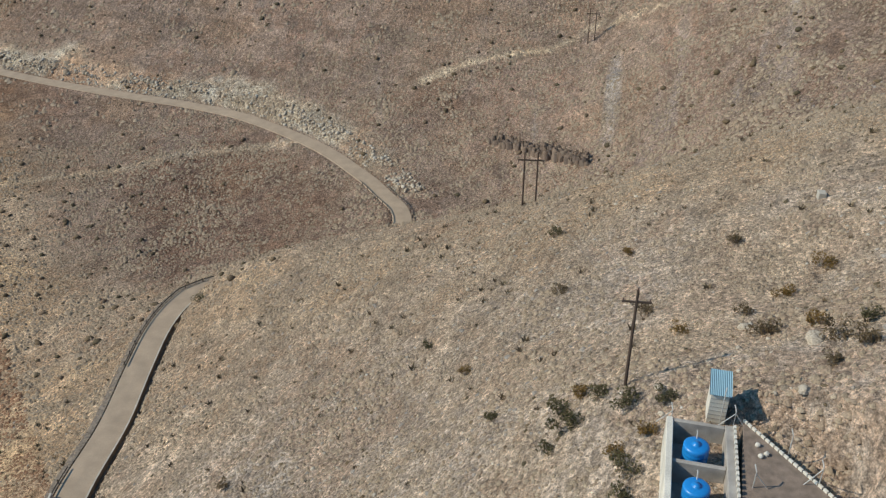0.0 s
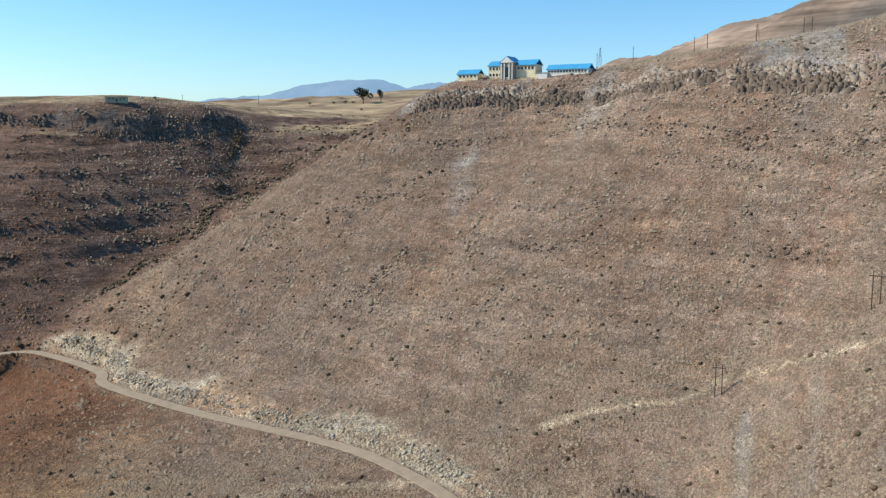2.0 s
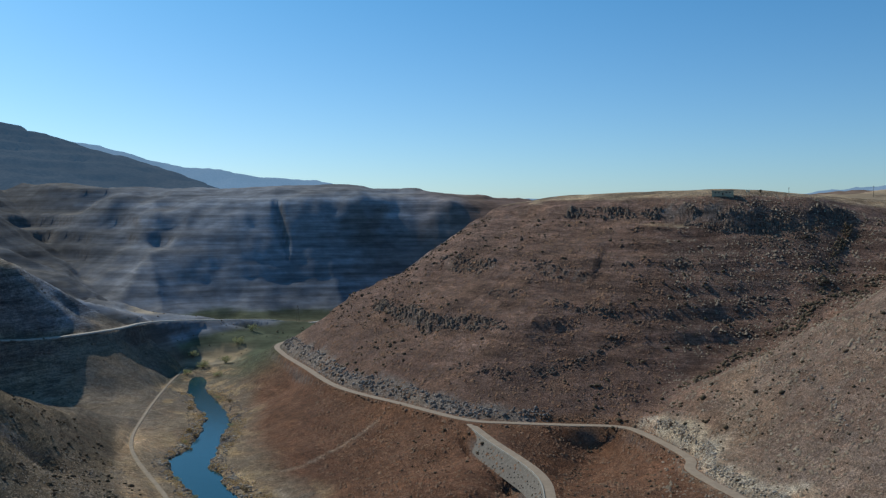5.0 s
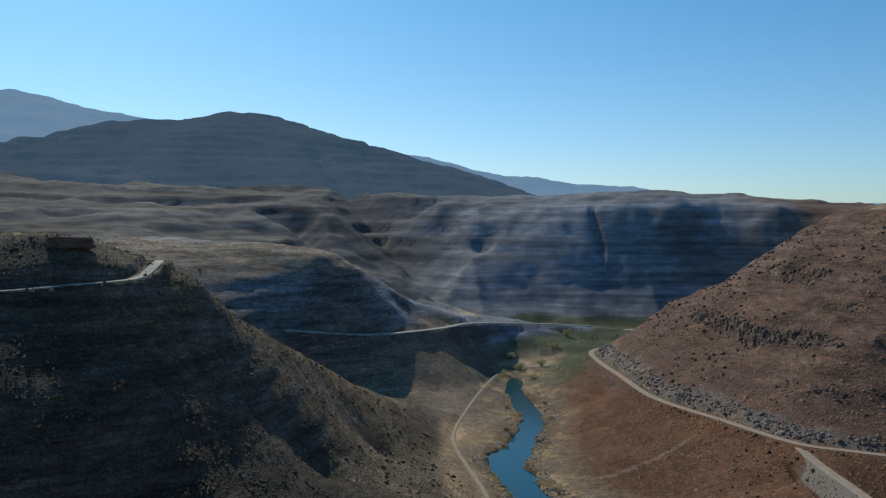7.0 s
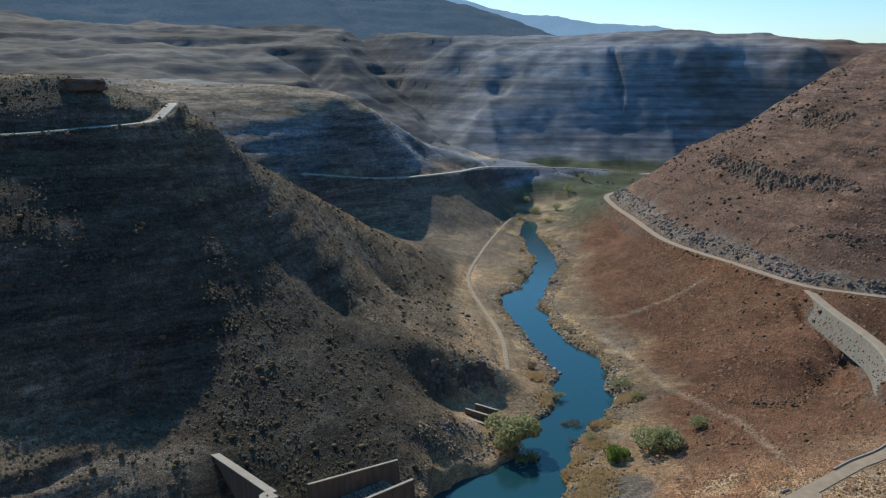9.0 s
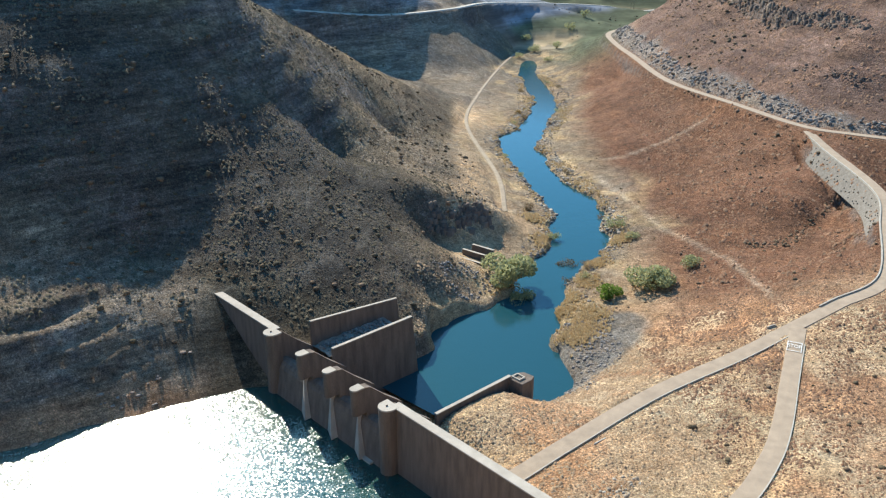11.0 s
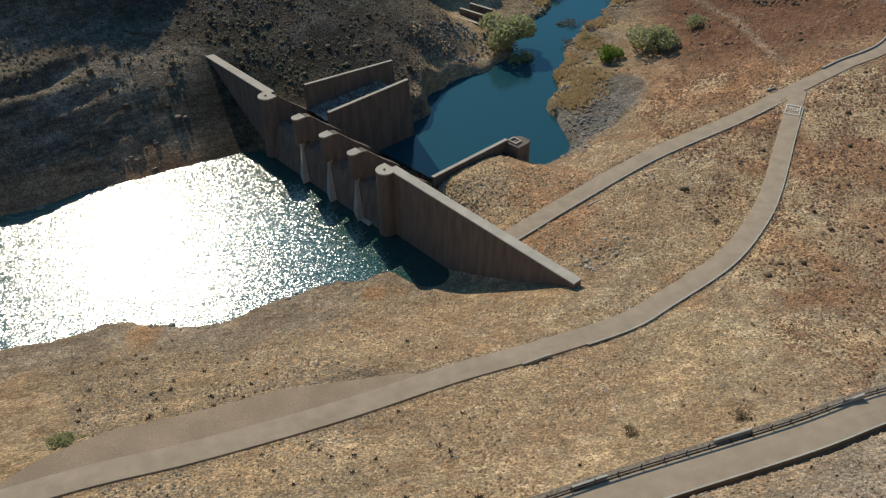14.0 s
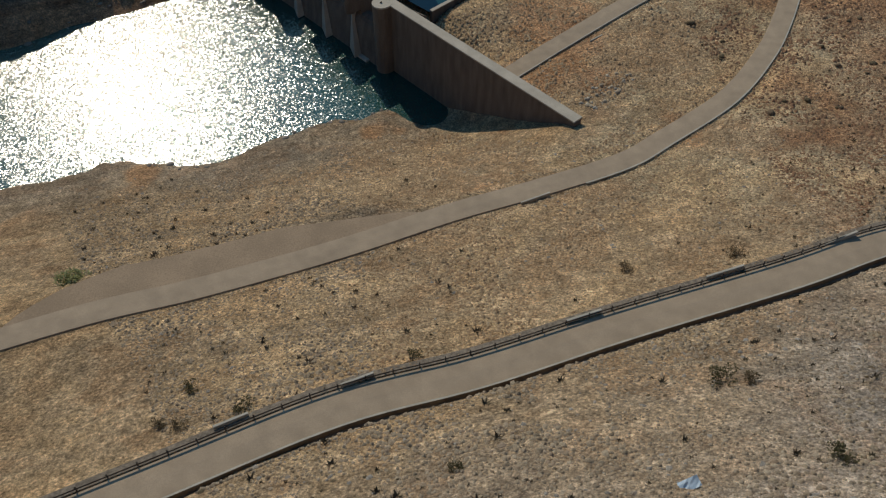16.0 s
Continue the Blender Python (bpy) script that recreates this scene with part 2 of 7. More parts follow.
LAND["track"] = [(32.1, 430.4, -2), (31.3, 490.9, -1), (15.8, 613.9, -1), (27.9, 715.4, -2), (55.8, 852.5, -3), (80.4, 943.8, -4)]
LAND["left_shelf"] = [(-228.6, 370.9, 127.3), (-197.3, 380.7, 125.2), (-167.0, 398.2, 126.9), (-145.3, 419.2, 128.2), (-142.9, 433.4, 130.9), (-143.3, 448.8, 134.4), (-147.6, 470.3, 135.1)]
LAND["left_crest"] = [(-269.9, 383.9, 157.2), (-213.6, 417.8, 149.3), (-184.4, 425.2, 149.1), (-166.2, 433.7, 142.5), (-136.4, 454.2, 131.7), (-120.6, 449.6, 126.1), (-109.0, 484.5, 101.1), (-85.4, 555.5, 71), (-47.2, 630.2, 31.9), (-14.6, 681.8, 14.8)]
LAND["left_back"] = [(-437.1, 520.9, 130), (-263, 539.3, 112), (-185.4, 570.6, 85), (-155.2, 672.3, 50), (-115.8, 730.9, 25)]
LAND["left_face"] = [(-174.6, 328.5, 89.9), (-129.1, 355.3, 84.5), (-95, 390.6, 72.1), (-55.4, 422.4, 29.9), (-158.7, 289.3, 52.7), (-121.1, 311.3, 44.9), (-77.4, 327, 39.4), (-37.2, 353, 25), (-32.6, 521, 15.4)]
LAND["left_bench"] = [(-190, 248, 28), (-147.8, 261.1, 33), (-130.2, 273.6, 31.4), (-115.3, 300.6, 29.6), (-82, 281.3, 23.5), (-47.2, 288.9, 13), (-14.2, 307, 9), (1.5, 346.8, 9)]
LAND["left_bench_foot"] = [(-185, 228, 20), (-139.8, 238, 24.2), (-114.7, 255.4, 18.9), (-90.4, 272.4, 20)]
LAND["mid_crest"] = [(-537.4, 537.4, 135), (-441.8, 765, 133.6), (-266.1, 836.2, 129.8), (-171.8, 851.3, 125.4), (-105.4, 848.5, 122.1), (-70.4, 890, 107.8), (-43.5, 929, 84.7), (-25.2, 919.7, 58.4)]
LAND["mid_foot"] = [(-167.9, 746.3, 71.9), (-120.1, 785.9, 61.2), (-60.9, 825.8, 49.8), (-1, 895, 45.6)]
LAND["far_road"] = [(-132.7, 768.6, 60.2), (-60.5, 819.8, 49.4), (4.8, 890, 46.2), (43.5, 969, 42.8), (108.7, 1044.4, 34), (194.7, 1103, 24.2), (257, 1120.9, 16), (380.1, 1169.8, 28)]
LAND["valley_floor"] = [(-96.6, 753.8, 15.5), (68.6, 957.5, 13), (137.7, 1000.6, 16.5), (198.3, 1041.3, 10.8)]
LAND["far_cliff_rim"] = [(-318.6, 1208.7, 128.2), (-230.8, 1461.9, 166), (-102.5, 1556.6, 176.9), (101.7, 1556.7, 184.2), (241.9, 1480.4, 190.5), (408.8, 1422.4, 189.2), (555.1, 1372, 184.4), (645.1, 1398.4, 178.5), (1124.9, 1340.6, 185)]
LAND["far_cliff_top"] = [(226.8, 1735.2, 210.2), (497.2, 1730, 202.2), (675.1, 1668.6, 195.2), (1200, 2078.5, 195), (665.3, 3130.1, 195), (2474.9, 2474.9, 200)]
LAND["far_cliff_foot"] = [(-31.2, 1179.6, 51.4), (40.7, 1239.6, 29.8), (163.1, 1240, 17.7), (251.9, 1236, 14.2), (382.8, 1251.9, 11.9), (500, 1238, 9.8)]
LAND["terraces"] = [(-554.6, 1120.2, 144.8), (-422.3, 1282.3, 168.7), (-258.4, 1120.6, 130.2), (-712, 1543.7, 212.1), (-445.3, 1692.4, 217.6), (-899.6, 1952.7, 291.3), (-1285.6, 1532.1, 300), (-1299, 750, 250)]
LAND["s2_rim"] = [(396.6, 841.2, 167.9), (421.2, 738.3, 169.7), (469.8, 659.8, 171.9), (502.7, 609.4, 172.7), (559.7, 571.7, 170.3), (614.6, 572.6, 165.6), (700.7, 564.8, 165.7), (770, 521.5, 162.3)]
LAND["s2_nose"] = [(319, 846.9, 116.5), (236.1, 858.1, 73.5), (190.8, 854, 41), (166.8, 848.8, 27.6)]
LAND["s2_back"] = [(292.4, 956.3, 60), (404.6, 1001.4, 110), (232.2, 931.5, 20)]
LAND["s2_face"] = [(273.2, 562.1, 71), (368.1, 523.6, 83.6), (204.9, 616.9, 45.8)]
LAND["s2_top"] = [(516.4, 971.2, 172.5), (587.8, 809, 172.5), (729.4, 755.3, 176.5), (866.8, 677.2, 185), (866, 500, 189), (899.9, 1072.5, 182.5)]
LAND["gully_two"] = [(325.2, 455.9, 32), (377.6, 466.3, 50), (465.4, 482, 82), (566.9, 475.7, 118), (655.3, 458.9, 150)]
LAND["s1_edge"] = [(479.4, 299.1, 166.6), (447.1, 323.8, 142.2), (415.4, 352.8, 117.2), (369.9, 387.9, 82.3), (333, 409.7, 55.8), (310.4, 419.7, 39.6)]
LAND["s1_rim"] = [(484.7, 300, 171.1), (490, 275.2, 177.5), (499.4, 235.2, 178.8), (494.2, 177.2, 180), (472.5, 137.2, 183.4), (449.4, 88.2, 184.6), (430.7, 34, 181.8), (402, -49.4, 192), (327.7, -229.4, 205)]
LAND["s1_rim_foot"] = [(476.2, 294.7, 163.8), (481.3, 270.3, 167.3), (488.6, 230, 165.3), (482, 172.7, 166.3), (462.9, 134.3, 173.1), (439.6, 86.1, 173.3), (420.7, 33, 170.9), (391.1, -48, 178)]
LAND["s1_top"] = [(535.7, 291.7, 185.7), (559.5, 216.8, 187.5), (551.9, 142.5, 197.5), (534.9, 74.3, 201.7), (512.1, -90.3, 235), (618.1, 328.6, 180)]
LAND["s1_face"] = [(293.8, 60.5, 62.6), (240, 2.5, 87.3), (204.4, -15.6, 91.7)]
LAND["gully_one"] = [(212, 82, 35), (222.2, 66.7, 38.9), (212.3, 33.9, 54.6), (191.9, 4.7, 75.6), (166.8, -19.7, 97.9), (155, -56.4, 118)]
LAND["s0_crest"] = [(140.9, -17.4, 105.9), (140.9, -4.8, 100), (140.8, 7.6, 93.7), (141.4, 21.4, 87), (140.1, 37.5, 78.8), (145.6, 53.1, 71), (152.2, 80.2, 58.2), (151.2, 101.3, 49), (146.3, 116.5, 43.6)]
LAND["s0_slope"] = [(65.6, 7.3, 102), (54, -1.1, 105.5), (0, 0, 93), (20, 40, 70), (-60, -15, 88), (80, 40, 74), (86, 32.7, 81.4), (91.2, -12.3, 102.7)]
LAND["behind"] = [(60, -50, 137), (0, -70, 137), (-80, -80, 130), (150, -90, 142), (-150, -20, 90), (0, -250, 215), (250, -250, 225), (-250, -150, 170), (-400, -50, 120), (-300, 60, 60)]
LAND["left_upstream"] = [(-300, 260, 70), (-400, 300, 110), (-600, 100, 100), (-500, 400, 140)]
LAND["cove_top"] = [(-23.1, 397.3, 26), (-12.2, 395.8, 24.5), (1.3, 398, 18), (15.3, 404.7, 13), (23.3, 407.3, 8)]
LAND["cove_foot"] = [(-4, 380, 4), (6.5, 376, -1.5), (17.5, 384, -1.5), (26, 391, -2)]
LAND["mid_bank_foot"] = [(-75.2, 741.2, 16.8), (-25.9, 744.1, 3), (27.4, 771.1, -1), (56.8, 886, -2)]
LAND["fill_foot"] = [(201, 478, 23), (199, 454, 17.5), (194, 410, 12), (188, 380, 9), (176, 352, 9)]
LAND["gully_low"] = [(282, 449, 18), (259, 433, 9), (232, 409, 6), (199.6, 408.3, 6), (164.2, 376, 4), (140.7, 368.2, 2.5)]
LAND["wall_foot"] = [(28.8, 156.4, 19.8), (23.4, 162.3, 15), (15.9, 170.4, 9.2), (9.1, 177.7, 3.8), (1.6, 185.8, -0.5), (-7.2, 195.3, -4)]
SPOTS = ("flats", "toe", "terraces", "s2_back", "s2_face", "s2_top", "s1_top", "s1_face", "s0_slope", "behind", "left_upstream", "left_face", "far_cliff_top", "valley_floor", "left_back", "reservoir_bed")

RANGES = (
    (0.6, [(-386.8, 1962.2, 266.4), (-228.2, 1735.1, 196.6), (-142.2, 1543.5, 141.3), (-62.3, 1348.6, 85.4), (-0.1, 1180, 47.4)]),
    (0.3, [(-1422.7, 2055.7, 345.8), (-1061.1, 2373.6, 395.3), (-948.9, 2581.1, 465.1), (-727.1, 2703.9, 492), (-626.2, 2729.1, 512.8), (-531.6, 2749.1, 508.2), (-427.6, 2716.6, 456.1), (-254.8, 2587.5, 377.6), (-80.8, 2448.7, 312.9), (100.3, 2197.7, 262.3), (246.2, 1884, 217.4)]),
    (0.32, [(-2524.8, 3480.7, 466.7), (-2116.5, 3743, 637), (-1878.7, 3867.9, 758.9), (-1773.9, 3917, 743.4), (-1598.3, 3991.9, 694.6), (-1340.6, 4085.7, 653.7)]),
    (0.35, [(-520.7, 3966, 478.2), (-293.5, 3989.2, 519), (-158, 3996.9, 485.8), (-14.1, 4000, 470.3), (286.3, 3989.7, 391.4), (479.6, 3971.1, 377.3), (669.6, 3943.5, 342.3), (903.2, 3896.7, 332.5), (1034.4, 3863.9, 303.3), (1128, 3837.7, 249.7)]),
    (0.3, [(3004.1, 3214.9, 259.8), (3139.9, 3082.4, 286.3), (3270, 2792.3, 307.5), (3263, 2644.4, 348.1), (3363.1, 2515.9, 365.4), (3443.1, 2405.2, 371.5), (3489.5, 2337.4, 366.3), (3542.1, 2256.9, 336.4), (3461.8, 2004, 348.8), (3525.4, 1889.9, 340.8)]),
    (0.45, [(1408.6, 515.5, 248.5), (1326.3, 448.3, 261.4), (1152.3, 335, 250.6), (1121.4, 254.9, 271.2), (1084.8, 182.2, 286.4), (1046.9, 80.4, 314.7), (984.8, -173.6, 420)]),
    (0.25, [(1437.7, 4422.2, 261.7), (1752.3, 4307.2, 256.3), (2111.4, 4143, 262.5), (2296.8, 4043.2, 250.1), (2621.6, 3840.5, 273), (2477.1, 3935.3, 257.2), (2648.7, 3821.9, 270), (2888.6, 3643.9, 252.8)]),
)

# side valleys cut into the distant canyon: slope of their sides, line of their floor
GULLIES = (
    (0.55, [(-299.4, 2280.4, 321.6), (-137.8, 1744.6, 162.5), (-38.3, 1449.5, 75.4), (17.7, 1229.9, 32.4)]),
    (0.6, [(-234.1, 1481.6, 137), (-123, 1243.9, 99), (-51.3, 1108.8, 56.1), (-16.6, 999.9, 40.7)]),
    (1.25, [(271.3, 1454.9, 170.7), (270.1, 1373.7, 106.8), (271.3, 1271.4, 43.6), (268.3, 1200.4, 18.1)]),
    (1.5, [(388.3, 1397, 161), (356.9, 1281.2, 84.9), (334.2, 1183.7, 35.7)]),
)


def value_noise(x, y, seed):
    """Smooth noise of the plane, -1 to 1."""
    xi, yi = np.floor(x), np.floor(y)
    fx, fy = x - xi, y - yi
    fx, fy = fx * fx * (3 - 2 * fx), fy * fy * (3 - 2 * fy)

    def corner(a, b):
        h = np.sin(a * 127.1 + b * 311.7 + seed * 74.7) * 43758.5453
        return h - np.floor(h)
    lo = corner(xi, yi) * (1 - fx) + corner(xi + 1, yi) * fx
    hi = corner(xi, yi + 1) * (1 - fx) + corner(xi + 1, yi + 1) * fx
    return (lo * (1 - fy) + hi * fy) * 2 - 1


def fbm(x, y, size, octaves, seed):
    total, gain = 0, 1.0
    for k in range(octaves):
        total = total + gain * value_noise(x / size + 17.3 * k, y / size - 9.1 * k, seed + k)
        size, gain = size * 0.5, gain * 0.5
    return total


def step(a, b, v):
    t = np.clip((v - a) / (b - a), 0, 1)
    return t * t * (3 - 2 * t)


def along(line, x, y, reach=None):
    """Distance of the points to a polyline (below zero on its left), and the line's height and length there."""
    if reach:
        a = np.array(line)
        inside = (x > a[:, 0].min() - reach) & (x < a[:, 0].max() + reach) & (y > a[:, 1].min() - reach) & (y < a[:, 1].max() + reach)
        out = [np.full(x.shape, 1e9), np.zeros(x.shape), np.zeros(x.shape), np.ones(x.shape)]
        for o, v in zip(out, along(line, x[inside], y[inside])):
            o[inside] = v
        return out
    best, zz, ss, side, run = np.full(x.shape, 1e9), np.zeros(x.shape), np.zeros(x.shape), np.ones(x.shape), 0.0
    for p, q in zip(line, line[1:]):
        dx, dy = q[0] - p[0], q[1] - p[1]
        length = math.hypot(dx, dy)
        rx, ry = x - p[0], y - p[1]
        t = np.clip((rx * dx + ry * dy) / length ** 2, 0, 1)
        dist = np.hypot(rx - t * dx, ry - t * dy)
        near = dist < best
        best = np.where(near, dist, best)
        zz = np.where(near, p[2] + t * (q[2] - p[2]), zz)
        ss = np.where(near, run + t * length, ss)
        side = np.where(near, np.where(rx * dy - ry * dx > 0, 1.0, -1.0), side)
        run += length
    return best, zz, ss, side


def smooth_line(line, spacing):
    """A Catmull-Rom curve through the points of a line."""
    pts = [np.array(p) for p in line]
    pts = [2 * pts[0] - pts[1]] + pts + [2 * pts[-1] - pts[-2]]
    out = []
    for a, b, c, d in zip(pts, pts[1:], pts[2:], pts[3:]):
        n = max(1, int(np.linalg.norm(c - b) / spacing))
        for k in range(n):
            t = k / n
            out.append(0.5 * (2 * b + (c - a) * t + (2 * a - 5 * b + 4 * c - d) * t * t + (3 * b - a - 3 * c + d) * t ** 3))
    out.append(pts[-2])
    return [tuple(map(float, p)) for p in out]


def knots():
    pts = []
    for name, line in LAND.items():
        if name in ("dam", "river"):
            continue
        for p, q in zip(line, line[1:]):
            length = math.dist(p[:2], q[:2])
            gap = max(14.0, 0.07 * math.hypot(p[0], p[1]))
            n = max(1, round(length / gap)) if name not in SPOTS else 1
            pts += [tuple(p[i] + (q[i] - p[i]) * k / n for i in range(3)) for k in range(n)]
        pts.append(line[-1])
    return np.array(pts)


KNOTS = knots()
_r = np.hypot(KNOTS[:, None, 0] - KNOTS[None, :, 0], KNOTS[:, None, 1] - KNOTS[None, :, 1])
_n = len(KNOTS)
_m = np.zeros((_n + 3, _n + 3))
_m[:_n, :_n] = np.sqrt(_r * _r + 9.0) + 0.6 * np.eye(_n) * -1
_m[:_n, _n], _m[:_n, _n + 1:] = 1, KNOTS[:, :2]
_m[_n, :_n], _m[_n + 1:, :_n] = 1, KNOTS[:, :2].T
WEIGHTS = np.linalg.solve(_m, np.concatenate([KNOTS[:, 2], np.zeros(3)]))


def lie(x, y):
    out = np.empty(len(x))
    for i in range(0, len(x), 20000):
        a, b = x[i:i + 20000, None], y[i:i + 20000, None]
        r = np.sqrt((a - KNOTS[None, :, 0]) ** 2 + (b - KNOTS[None, :, 1]) ** 2 + 9.0)
        out[i:i + 20000] = r @ WEIGHTS[:_n] + WEIGHTS[_n] + a[:, 0] * WEIGHTS[_n + 1] + b[:, 0] * WEIGHTS[_n + 2]
    return out


ROADS = {name: smooth_line(LAND[name], 6.0) for name in ("upper_road", "lower_road", "branch_road")}
HALF = {"upper_road": 2.7, "lower_road": 2.6, "branch_road": 2.5}
RIVER = [p + (w,) for p, w in zip(LAND["river"], (32, 31, 23, 9, 9.5, 11, 11, 13.5, 10, 8.5, 11, 12.5, 8, 7, 8, 5, 4, 4, 6, 6))]
WATER_LEVEL, POOL_LEVEL = 0.0, -6.8


LEDGES = (([(238.6, 777.6, 0), (244.5, 705, 0), (245.1, 651, 0), (261.3, 618.7, 0), (269.3, 593.3, 0), (286.9, 562.1, 0), (330, 545, 0)], 12, 201),
          ([(300.2, 781.4, 0), (318.2, 677.6, 0), (334.8, 656.3, 0), (362.6, 592.3, 0), (387.9, 582.8, 0), (430, 570, 0)], 7, 205),
          ([(292, 650, 0), (315, 598, 0), (332.7, 567.5, 0), (354.4, 539.3, 0), (390, 520, 0)], 5, 209), ([(p[0] * 0.968, p[1] * 0.968, 0) for p in LAND["s2_rim"][:6]], 8, 213))


def ground(x, y):
    """Height of the ground at arrays x, y."""
    x, y = np.asarray(x, float), np.asarray(y, float)
    d = np.hypot(x, y)
    z = lie(x, y)
    z = np.where(d > 1500, np.clip(z, 120, 330), z)
    for k, line in RANGES:
        dist, top = 1e9, -1e9
        for p, q in zip(line, line[1:]):
            dx, dy = q[0] - p[0], q[1] - p[1]
            u = np.clip(((x - p[0]) * dx + (y - p[1]) * dy) / (dx * dx + dy * dy), 0, 1)
            away = np.hypot(x - p[0] - u * dx, y - p[1] - u * dy)
            dist, top = np.minimum(dist, away), np.maximum(top, p[2] + u * (q[2] - p[2]) - k * away)
        z = np.maximum(z, top + np.minimum(dist / 250, 1) * (15 * fbm(x, y, 420, 3, 5) - 8) - 500 * step(1000, 640, d))
    for k, line in GULLIES:
        dist, level, s, side = along(line, x, y, 320)
        z = np.where(dist < 300, np.minimum(z, level + k * dist * (1 + 0.25 * fbm(x, y, 90, 2, 13))), z)
    upper = along(ROADS["upper_road"], x, y, 60)
    lower = along(ROADS["lower_road"], x, y, 60)
    branch = along(ROADS["branch_road"], x, y, 60)
    dam = along(LAND["dam"], x, y)[0]
    minor = [along(LAND[k], x, y, 60) for k in ("left_shelf", "far_road", "track")]
    free = np.minimum(np.minimum(step(3, 40, upper[0]), step(3, 25, lower[0])), np.minimum(step(3, 20, branch[0]), step(3, 25, dam)))
    rough = free * step(-3, 6, z)
    # spurs and dongas, coarse then fine
    size = np.clip(d / 600, 0.3, 1.6) * (1 - 0.75 * step(150, 165, z) * (d < 1000))
    z = z + rough * size * (2.4 * fbm(x, y, 60, 3, 1) - 1.2 * np.abs(fbm(x, y, 33, 2, 21)))
    # basalt ledges: flat treads and steep risers on the far slopes
    head = np.degrees(np.arctan2(x, y))
    ledge = step(430, 560, d) * step(34, 60, z) * (1 - step(164, 172, z) * (d < 1250)) * (1 - step(36, 42, head) * (d < 600)) * (1 - step(60, 64, head))
    ledge = np.clip(ledge + 0.9 * step(-30, -90, x) * step(250, 300, y) * step(6, 30, z) * (d < 560), 0, 1)
    period = np.where(d > 1000, 26.0, 15.0)
    phase = (z + 7 * fbm(x, y, 230, 2, 31)) / period
    saw = phase - np.floor(phase)
    tread = step(0.6, 0.92, saw) - saw
    amount = np.clip(0.25 + 0.8 * fbm(x, y, 110, 3, 41), 0, 1) * np.where(d > 1000, np.where(head < -1, 0.7, 0.4), np.where(x > 0, 0.42, np.where(d > 640, 0.3, 0.18)))
    z = z + ledge * amount * period * tread
    # thin rock shelves on the bank above the reservoir
    shelf = step(-84, -108, x) * step(200, 230, y) * step(3, 9, z) * step(60, 40, z) * (d < 420)
    phase = (z + 2.5 * fbm(x, y, 60, 3, 33)) / 5.0
    saw = phase - np.floor(phase)
    z = z + shelf * np.clip(0.4 + 0.9 * fbm(x, y, 40, 3, 43), 0, 1) * 5.0 * (step(0.5, 0.9, saw) - saw)
    # long basalt steps on the hill beyond the gully
    for line, tall, k in LEDGES:
        dist, level, s, side = along(line, x, y, 70)
        away = np.where(side < 0, dist, -dist)
        z = z + np.where(dist < 60, tall * np.clip(0.65 + 0.7 * fbm(s, s * 0, 45, 3, k), 0.05, 1.2) * (step(-3, 3, away + 4 * fbm(x, y, 20, 3, k + 1)) - 0.5) * step(48, 6, dist) * step(0, 35, s) * step(s.max(), s.max() - 35, s), 0)
    # gullies down the distant canyon side
    z = z - step(1120, 1250, d) * step(1750, 1550, d) * (1 - step(150, 190, z)) * 7 * np.abs(value_noise(head * 0.42 + 0.004 * z, z * 0 + 3, 77)) ** 0.8 * step(-14, -8, head)
    # tussock-sized unevenness on the near slopes
    z = z + free * step(400, 150, d) * 0.16 * fbm(x, y, 2.4, 2, 51)
    z = z + free * step(60, 160, d) * step(900, 500, d) * (0.42 * fbm(x, y, 11, 3, 53) + 0.3 * np.abs(fbm(x * 0.6 + y * 0.3, y, 23, 2, 57)))
    # road benches
    for (dist, level, s, side), half in ((minor[0], 3.0), (minor[1], 3.5), (minor[2], 1.6), (lower, HALF["lower_road"]), (branch, HALF["branch_road"]), (upper, HALF["upper_road"])):
        reach = 3.0 + np.clip(d / 200, 0, 3)
        w = step(half + reach, half + 0.9 + np.clip(d / 400, 0, 1.4), dist)
        z = z * (1 - w) + (level - 0.25) * w
    dist, level, s, side = branch        # lay-by on the water side of the branch road
    w = (side > 0) * step(12.5, 9.5, dist) * step(4, -18, x) * step(-82, -64, x)
    z = z * (1 - w) + (level - 0.2) * w
    # side drain of the pass road, and the fill under the lower road
    dist, level, s, side = upper
    w = (side > 0) * (x < 152) * (y < 130) * step(HALF["upper_road"] - 0.2, HALF["upper_road"] + 0.2, dist) * step(HALF["upper_road"] + 1.5, HALF["upper_road"] + 1.1, dist)
    z = z * (1 - w) + np.minimum(z, level - 1.3) * w
    dist, level, s, side = lower
    w = (side > 0) * step(342, 362, y) * step(484, 458, y) * step(15, 11, dist) * step(HALF["lower_road"], HALF["lower_road"] + 0.6, dist)
    z = z * (1 - w) + np.minimum(z, level - 0.5 - 1.2 * (dist - HALF["lower_road"])) * w
    # levelled pad of the pump station
    pad = step(1.15, 0.95, np.hypot((x - 49.5) / 11.5, (y + 4.5) / 9.5))
    z = z * (1 - pad) + np.minimum(z, 105.0) * pad
    # river channel and pool
    dist, wide, s, _ = along([(p[0], p[1], p[3]) for p in RIVER], x, y)
    wide = wide * (1 + 0.34 * fbm(x, y, 22, 4, 61) * step(275, 300, y))
    w = step(wide + 4, wide - 2, dist) * step(930, 850, d) * step(-4, 4, (x + 80) * 0.733 + (y - 276) * 0.68)
    crest, upstream = (x - 31.3) * -0.68 + (y - 156) * 0.733, (x - 31.3) * -0.733 - (y - 156) * 0.68
